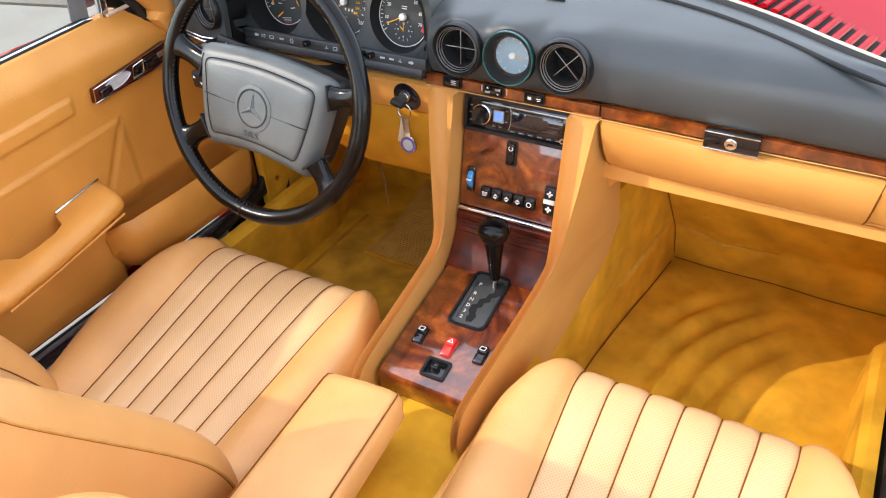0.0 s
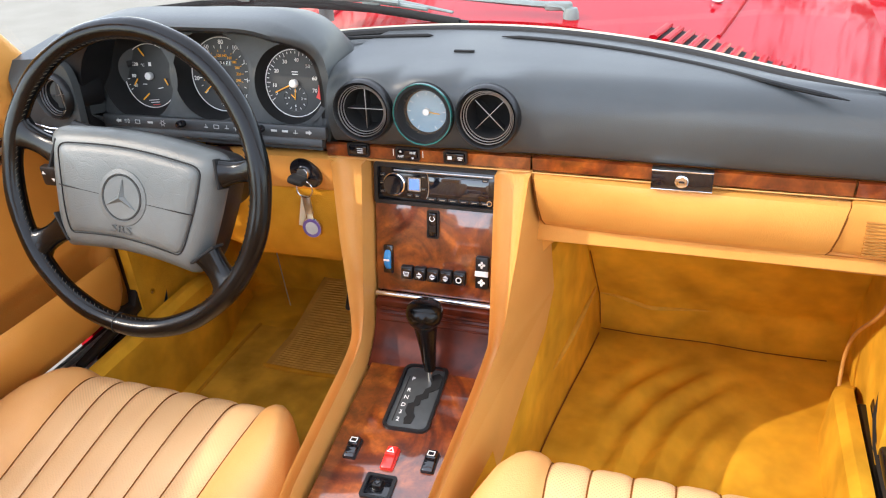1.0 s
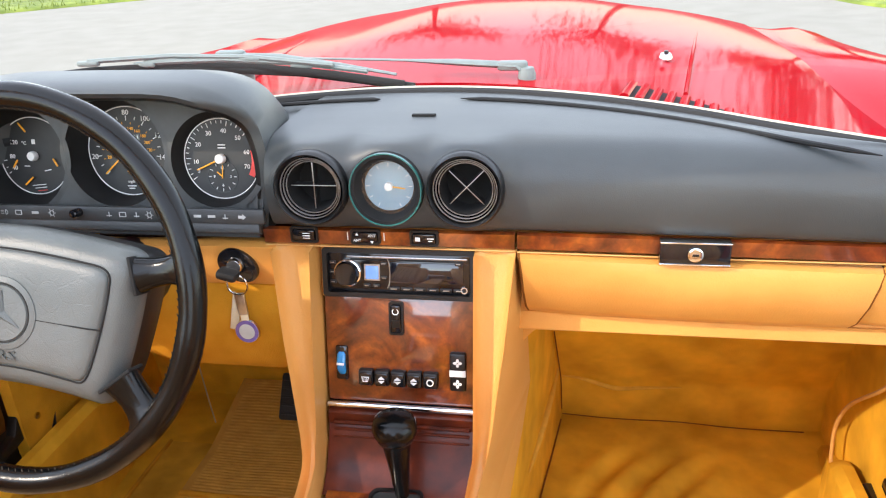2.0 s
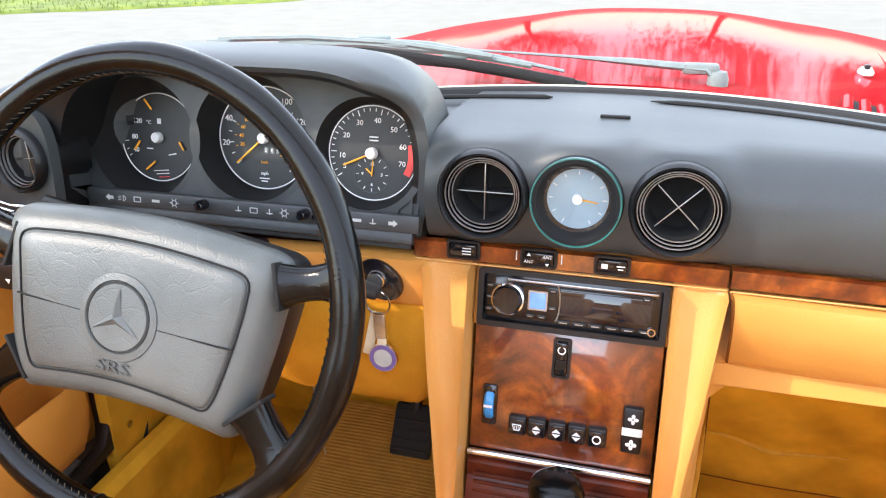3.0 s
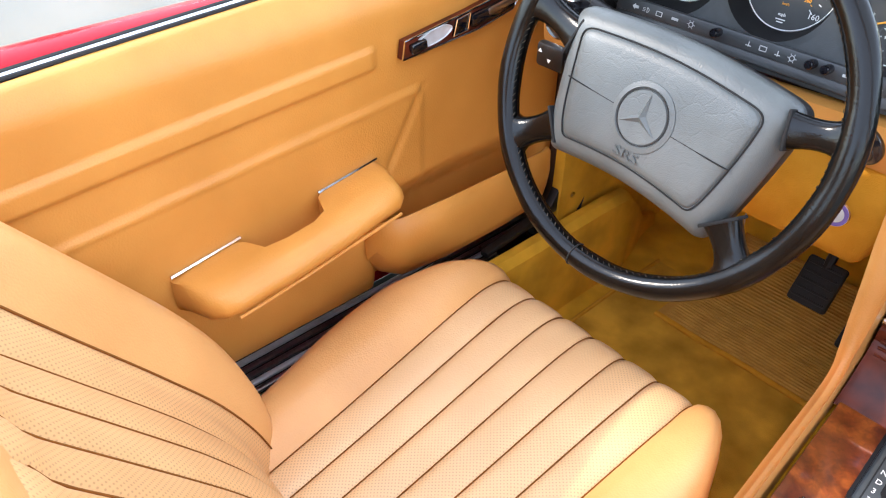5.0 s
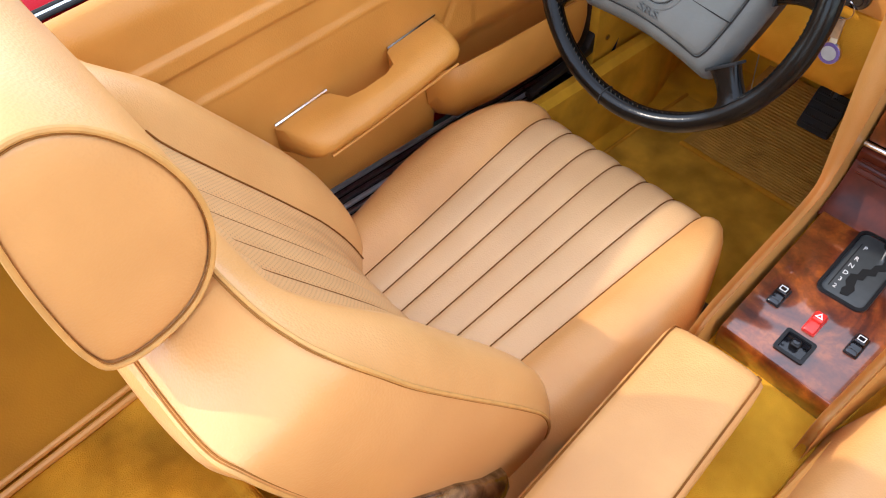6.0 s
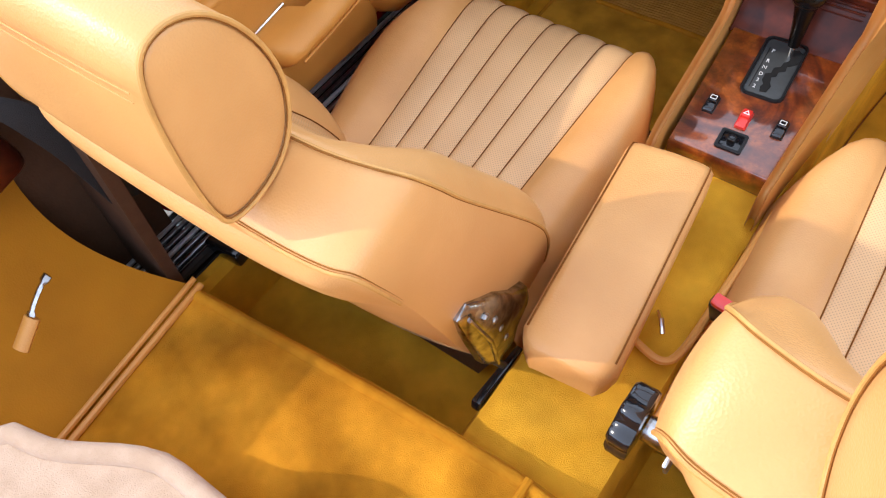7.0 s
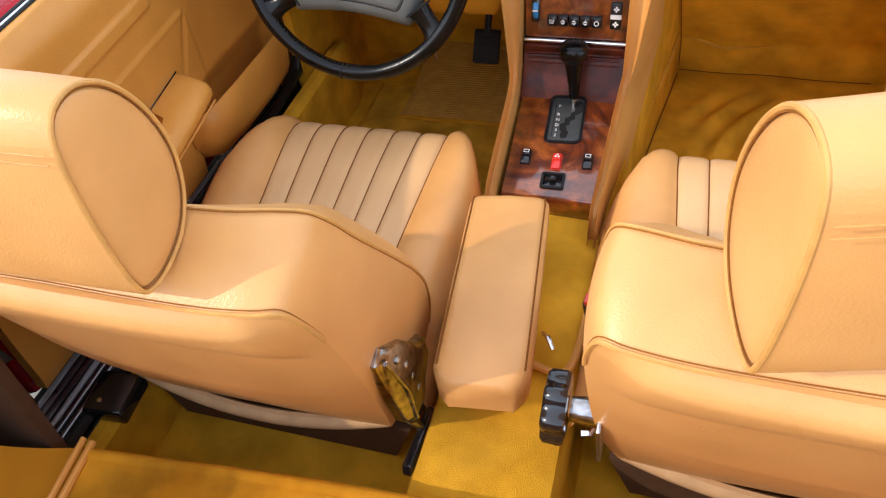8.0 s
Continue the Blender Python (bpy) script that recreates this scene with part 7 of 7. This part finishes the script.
for s, lb in ((-1, "tan leather driver's door lining with pull, pocket and wood handle"),):
    door = thing("hinged_door", (s * 0.74, 0.7, 0.4), lb, "car door")
    ys = steps(0.20, 1.13, 150) if s < 0 else steps(0.20, 1.13, 60)
    zsd = steps(0.385, 0.915, 130) if s < 0 else steps(0.385, 0.915, 60)
    lim = lambda y: along([(0.2, 0.874), (0.5, 0.889), (0.87, 0.906), (0.932, 0.908), (0.971, 0.872), (1.006, 0.836), (1.13, 0.78)], y)
    part("lining", sheet(lambda u, v, s=s: (s * door_x(u, 0.426 + (v - 0.385) * (lim(u) - 0.426) / 0.53), u, 0.426 + (v - 0.385) * (lim(u) - 0.426) / 0.53), ys, zsd, 0.02, (s, 0, 0)), DOOR, door, "tan leather lining", 60)
    part("bottom_seal", moved(rbox(0.050, 0.90, 0.070, 0.008), pose(s * 0.802, 0.66, 0.402)), RUBBER, door, "black rubber bottom seal")
    part("shell", moved(rbox(0.10, 0.93, 0.50, 0.02), pose(s * 0.80, 0.665, 0.63)), PAINT, door, "red outer shell")
    for off, rad, mt in ((0.004, 0.0030, RUBBER), (0.0105, 0.0034, CHROME), (0.018, 0.0042, RUBBER)):
        part("waist_strip", tube([(s * (0.739 + off), y, lim(y) + 0.001) for y in steps(0.20, 0.955, 8)], rad, 8), mt, door)
    pane = part("pane", sheet(lambda u, v, s=s: (s * (0.764 - 0.055 * v), u, 0.90 + 0.34 * v), steps(0.22, 0.93, 4), steps(0, 1, 4), 0.004, (s, 0, 0)), GLASS, door, "clear raised side window")
    pane.visible_shadow = False
    # pull and armrest
    rings = []
    for y, din, top, w in ((0.436, 0.700, 0.611, 0.020), (0.443, 0.700, 0.613, 0.05), (0.452, 0.700, 0.615, 0.082), (0.464, 0.700, 0.618, 0.098), (0.482, 0.700, 0.621, 0.104), (0.520, 0.700, 0.626, 0.104), (0.534, 0.690, 0.627, 0.105), (0.546, 0.662, 0.629, 0.106), (0.575, 0.656, 0.633, 0.106), (0.615, 0.656, 0.638, 0.105), (0.636, 0.664, 0.641, 0.104), (0.646, 0.692, 0.643, 0.104), (0.658, 0.700, 0.645, 0.103), (0.70, 0.700, 0.652, 0.101), (0.724, 0.700, 0.656, 0.100), (0.735, 0.700, 0.657, 0.090), (0.743, 0.700, 0.657, 0.058), (0.748, 0.700, 0.652, 0.020)):
        out = 0.700 - w * 0.86
        rings.append([(s * x, y, z) for x, z in ((din, top), ((din + out) / 2, top + 0.002), (out + 0.016, top - 0.001), (out + 0.004, top - 0.008), (out, top - 0.018), (out + 0.003, top - 0.027), (out + 0.014, top - 0.036), ((din + out) / 2, top - 0.040), (din, top - 0.040))])
    part("armrest", loft(rings), DOOR, door, "tan leather pull and armrest", 60)
    for a, b in (((0.437, 0.6175), (0.532, 0.631)), ((0.650, 0.646), (0.748, 0.660))):
        part("pull_edge", tube([(s * 0.697, a[0], a[1]), (s * 0.697, b[0], b[1])], 0.0024, 6), CHROME, door, "thin bright edge")
    part("welt", tube([(s * 0.6125, y, along([(0.48, 0.588), (0.57, 0.600), (0.72, 0.624)], y)) for y in steps(0.476, 0.722, 10)], 0.0022, 8), DOOR, door, "welt along the lower edge")
    # map pocket
    rings = []
    for y, xo, top, bot in ((0.722, 0.700, 0.535, 0.505), (0.729, 0.684, 0.556, 0.482), (0.742, 0.668, 0.566, 0.463), (0.765, 0.656, 0.569, 0.452), (0.85, 0.650, 0.570, 0.447), (0.98, 0.650, 0.568, 0.446), (1.065, 0.654, 0.566, 0.448), (1.085, 0.664, 0.562, 0.455)):
        rings.append([(s * x, y, z) for x, z in ((xo + 0.014, top - 0.03), (xo + 0.013, top - 0.003), (xo + 0.007, top + 0.001), (xo, top - 0.004), (xo - 0.003, top - 0.04), (xo + 0.001, bot + 0.035), (xo + 0.012, bot + 0.010), (xo + 0.030, bot), (0.735, bot - 0.002), (0.735, bot + 0.012), (xo + 0.030, bot + 0.014))])
    part("pocket", loft(rings), DOOR, door, "tan leather door pocket", 60)
    # handle plate
    mh = Matrix(((0, 0, -s, s * 0.7005), (1, 0, 0, 0), (0, 1, 0, 0), (0, 0, 0, 1)))
    out_p = [(0.792, 0.792), (0.796, 0.816), (0.90, 0.8285), (0.965, 0.838), (0.99, 0.836), (1.003, 0.824), (0.995, 0.812), (0.93, 0.800)]
    bm = outline_plate(out_p, 0.010, 0.002)
    part("handle_plate", moved(bm, mh), DARKWOOD, door, "dark walnut handle plate")
    rimline = [(s * 0.6895, y, z) for y, z in out_p]
    part("plate_rim", tube(rimline, 0.0014, 6, True), CHROME, door, "thin bright rim")
    part("lever_dish", moved(lathe([(0.0, 0.001), (0.022, 0.001), (0.024, 0.003), (0.024, -0.002), (0, -0.002)], 24), Matrix(((0, 0, -s, s * 0.689), (1.25, 0.1, 0, 0.846), (0.15, 0.42, 0, 0.8115), (0, 0, 0, 1)))), SATIN, door, "polished lever recess")
    part("lever", moved(rbox(0.010, 0.026, 0.013, 0.003), pose(s * 0.686, 0.816, 0.806, 8)), GLOSS, door, "black lever tip")
    tri = [(0.878, 0.803), (0.884, 0.824), (0.908, 0.828), (0.904, 0.806)]
    part("lock_catch", moved(outline_plate(tri, 0.003, 0.0006), Matrix(((0, 0, -s, s * 0.6895), (1, 0, 0, 0), (0, 1, 0, 0), (0, 0, 0, 1)))), GLOSS, door)
    part("catch_rim", tube([(s * 0.686, y, z) for y, z in tri], 0.0013, 6, True), CHROME, door)
    part("grip", moved(rbox(0.010, 0.085, 0.020, 0.008), pose(s * 0.688, 0.952, 0.820, 7)), GLOSS, door, "black grip recess")
    part("grip_bright", moved(rbox(0.006, 0.05, 0.010, 0.004), pose(s * 0.6835, 0.965, 0.826, 8)), STEEL, door)

# outside mirror on the driver's door and its chrome foot
mir = thing("door_mirror", (-0.88, 1.0, 0.95), "outside door mirror with grey housing and bright glass", "mirror")
part("housing", moved(rbox(0.25, 0.060, 0.185, 0.026, 3), pose(-1.040, 0.985, 0.950, 0, 0, 14)), GREYMETAL, mir)
part("glass", moved(rbox(0.222, 0.004, 0.155, 0.0015), pose(-1.034, 0.9540, 0.950, 0, 0, 14)), SIDEMIRROR, mir, "mirror glass")
part("stalk", tube([(-0.80, 1.02, 0.885), (-0.90, 1.01, 0.895), (-1.0, 0.998, 0.915)], 0.014, 10), PLASTIC, mir)
part("foot", moved(rbox(0.016, 0.014, 0.066, 0.003), pose(-0.742, 0.902, 0.934, -8)), CHROME, mir, "chrome quarter post")
part("foot_strip", tube([(-0.728, 0.895, 0.908), (-0.728, 0.945, 0.911)], 0.0035, 6), CREAM, mir, "pale lower edge")
part("window_channel", moved(rbox(0.004, 0.036, 0.10, 0.001), pose(-0.758, 0.868, 0.958, -8)), FROST, mir, "frosted grey window channel")
part("foot_cover", moved(rbox(0.018, 0.070, 0.060, 0.008), pose(-0.748, 0.935, 0.938, -20)), PLASTIC, mir)

# ---- behind the seats ----
shelf = thing("rear_shelf", (0, -0.15, 0.4), "raised mustard carpeted rear shelf with piped edge", "rear shelf")


def shelf_at(u, v):
    x = -0.54 + 1.08 * u
    yf = along([(-0.54, 0.098), (-0.2, 0.128), (0.0, 0.138), (0.2, 0.128), (0.54, 0.098)], x)
    y = yf + (-0.75 - yf) * v
    return (x, y, 0.466 + 0.004 * noise.noise((x * 7, y * 7, 1)) - 0.004 * v)


part("top", sheet(shelf_at, steps(0, 1, 40), steps(0, 1, 30), 0.02), SHELF, shelf)
lipline = [Vector(shelf_at(u, 0)) for u in steps(0, 1, 30)]
part("edge_roll", tube([p + Vector((0, 0, -0.004)) for p in lipline], 0.010, 10), SHELF, shelf, "rolled carpet edge")
part("front_face", sheet(lambda u, v: (shelf_at(u, 0)[0], shelf_at(u, 0)[1] + 0.012 - 0.02 * v, 0.462 - 0.24 * v), steps(0, 1, 30), steps(0, 1, 6), 0.02, (0, -1, 0)), SHELF, shelf, "carpeted front face")
part("join", tube([(0.022, y, 0.470) for y in steps(0.145, 0.05, 6)], 0.006, 8), SHELF, shelf)

for s in (-1, 1):
    q = thing("rear_side_panel", (s * 0.6, -0.1, 0.45), "tan leather side trim curving up behind the door", "side trim", "rear side trims")

    def side_at(u, v, s=s):
        # v: from the shelf edge up and out; u: from the front edge back
        base_x = along([(0.0, 0.545), (1.0, 0.470)], u)
        y0 = 0.115 - 0.70 * u
        px = base_x + 0.27 * v ** 0.85 + 0.02 * math.sin(math.pi * v)
        pz = 0.455 + 0.30 * v ** 1.35
        fwd = (-0.085 * math.sin(math.pi * v * 0.85) + 0.02 * v) * (1 - u)
        return (s * px, y0 + fwd, pz)
    part("panel", sheet(side_at, steps(0, 1, 30), steps(0, 1, 30), 0.012, (s * 0.5, 0, -0.8)), TRIM, q, "tan leather panel", 60)
    part("piping", tube([Vector(side_at(u, 0.0)) + Vector((-s * 0.004, 0, 0.014)) for u in steps(0.0, 0.6, 10)], 0.0055, 8), TAN, q, "corded lower edge")
    part("piping", tube([Vector(side_at(u, 0.0)) + Vector((s * 0.008, 0, 0.020)) for u in steps(0.0, 0.6, 10)], 0.0045, 8), TAN, q)
    part("top_edge", tube([Vector(side_at(u, 1.0)) for u in steps(0, 0.9, 10)], 0.012, 8), RUBBER, q)
    part("door_post", sheet(lambda u, v, s=s: (s * (0.60 + 0.19 * u), 0.105 + 0.03 * v * 1.0 + 0.02 * u, 0.24 + 0.64 * v), steps(0, 1, 6), steps(0, 1, 10), 0.02, (0, -1, 0)), BROWN, q, "dark door shut post")
    part("striker", tube([(s * 0.70, 0.185, 0.60), (s * 0.70, 0.20, 0.605), (s * 0.69, 0.205, 0.61)], 0.006, 8), CHROME, q)
    outer = loft([[(s * x, y, z) for x, z in ((0.79, 0.25), (0.88, 0.25), (0.895, 0.6), (0.885, 0.80), (0.865, 0.872), (0.845, 0.884), (0.825, 0.870), (0.80, 0.60))] for y in steps(-1.80, 0.19, 12)])
    part("outer_wing", outer, PAINT, q, "red rear wing")
    part("wing_lining", sheet(lambda u, v, s=s: (s * (0.772 - 0.01 * u), -0.55 + 0.75 * u, 0.26 + 0.60 * v), steps(0, 1, 6), steps(0, 1, 6), 0.006, (s, 0, 0)), BROWN, q, "dark brown inner lining")
    # roof latch handle
    part("latch", tube(smooth_line([(s * 0.600, -0.022, 0.632), (s * 0.600, -0.038, 0.626), (s * 0.597, -0.060, 0.614), (s * 0.594, -0.072, 0.605)], 5), [0.0075] * 4 + [0.0045] * 9 + [0.007] * 3, 10, squash=0.6), BARE, q, "bright metal latch handle")
    part("latch_grip", tube([(s * 0.592, -0.072, 0.604), (s * 0.586, -0.11, 0.582)], 0.012, 12, squash=0.65), TAN, q)

belt = thing("seat_belt", (-0.70, 0.06, 0.8), "black seat belt webbing hanging at the door post", "seat belt")
belt_line = smooth_line([(-0.72, 0.02, 0.86), (-0.695, 0.05, 0.835), (-0.672, 0.085, 0.80), (-0.655, 0.10, 0.76), (-0.645, 0.115, 0.70), (-0.640, 0.13, 0.60)], 5)
bm = loft([[(p.x - 0.004, p.y - 0.024, p.z + 0.012), (p.x + 0.003, p.y - 0.024, p.z + 0.012), (p.x + 0.003, p.y + 0.024, p.z - 0.012), (p.x - 0.004, p.y + 0.024, p.z - 0.012)] for p in belt_line])
part("webbing", bm, BELT, belt)
part("guide", moved(rbox(0.05, 0.03, 0.012, 0.004), pose(-0.70, 0.02, 0.865)), CHROME, belt)
anchor = thing("belt_anchor_box", (-0.62, 0.24, 0.37), "black plastic belt anchor box on the sill", "anchor box")
part("box", moved(rbox(0.075, 0.080, 0.030, 0.006), pose(-0.625, 0.235, 0.378, 0, 0, 4)), GLOSS, anchor)
part("screw", moved(lathe([(0, 0), (0.005, 0), (0.004, 0.003), (0, 0.0035)], 12), pose(-0.635, 0.215, 0.393)), CHROME, anchor)
plug = thing("belt_reel_cover", (-0.72, -0.02, 0.78), "dark brown plastic belt reel cover", "cover")
part("cover", moved(rbox(0.06, 0.11, 0.12, 0.02, 3), pose(-0.725, 0.010, 0.745, 10)), DARKWOOD, plug)

roof = thing("folded_cover", (-0.35, -0.35, 0.5), "pale cream fabric cover folded behind the seats", "fabric cover")


def cloth(u, v):
    x = -0.56 + 0.62 * u
    y = -0.165 - 0.05 * math.exp(-((x + 0.47) / 0.06) ** 2) * 0 + 0.075 * ease((x + 0.46) / 0.18) - 0.36 * v - 0.06 * ease((-0.46 - x) / 0.08)
    z = 0.475 + 0.135 * min(1, v * 30) ** 0.5 + 0.03 * v + 0.006 * noise.noise((x * 12, y * 12, 2)) - 0.03 * ease((-0.47 - x) / 0.08)
    return (x, y, z)


part("cloth", sheet(cloth, steps(0, 1, 40), [0, 0.004, 0.01, 0.02, 0.033, 0.06, 0.1] + steps(0.15, 1, 16), 0.02), CREAM, roof, "", 70)
part("rolled_edge", tube([Vector(cloth(u, 0.05)) + Vector((0, 0.006, 0.0)) for u in steps(0.02, 0.98, 24)], 0.013, 10), CREAM, roof, "rolled cream front hem")
back_wall = sheet(lambda u, v: (-0.75 + 1.5 * u, -0.58 - 0.05 * v, 0.3 + 0.575 * v), steps(0, 1, 6), steps(0, 1, 4), 0.03, (0, -1, 0))
single("rear_bulkhead", back_wall, TAN, "tan trimmed rear bulkhead behind the shelf", "bulkhead", kind="structure")
deck = sheet(lambda u, v: (-0.80 + 1.6 * u, -0.56 - 1.25 * v, 0.890 - 0.03 * abs(2 * u - 1) ** 4 - 0.04 * v - 0.10 * v ** 6), steps(0, 1, 24), steps(0, 1, 20), 0.02)
tail = sheet(lambda u, v: (-0.80 + 1.6 * u, -1.80 - 0.04 * math.sin(math.pi * v), 0.26 + 0.42 * v), steps(0, 1, 12), steps(0, 1, 8), 0.02, (0, 1, 0))
single("tail_panel", tail, PAINT, "red tail panel under the boot lid", "car body", kind="structure")
single("boot_lid", deck, PAINT, "red boot lid behind the cabin", "boot lid", kind="structure")
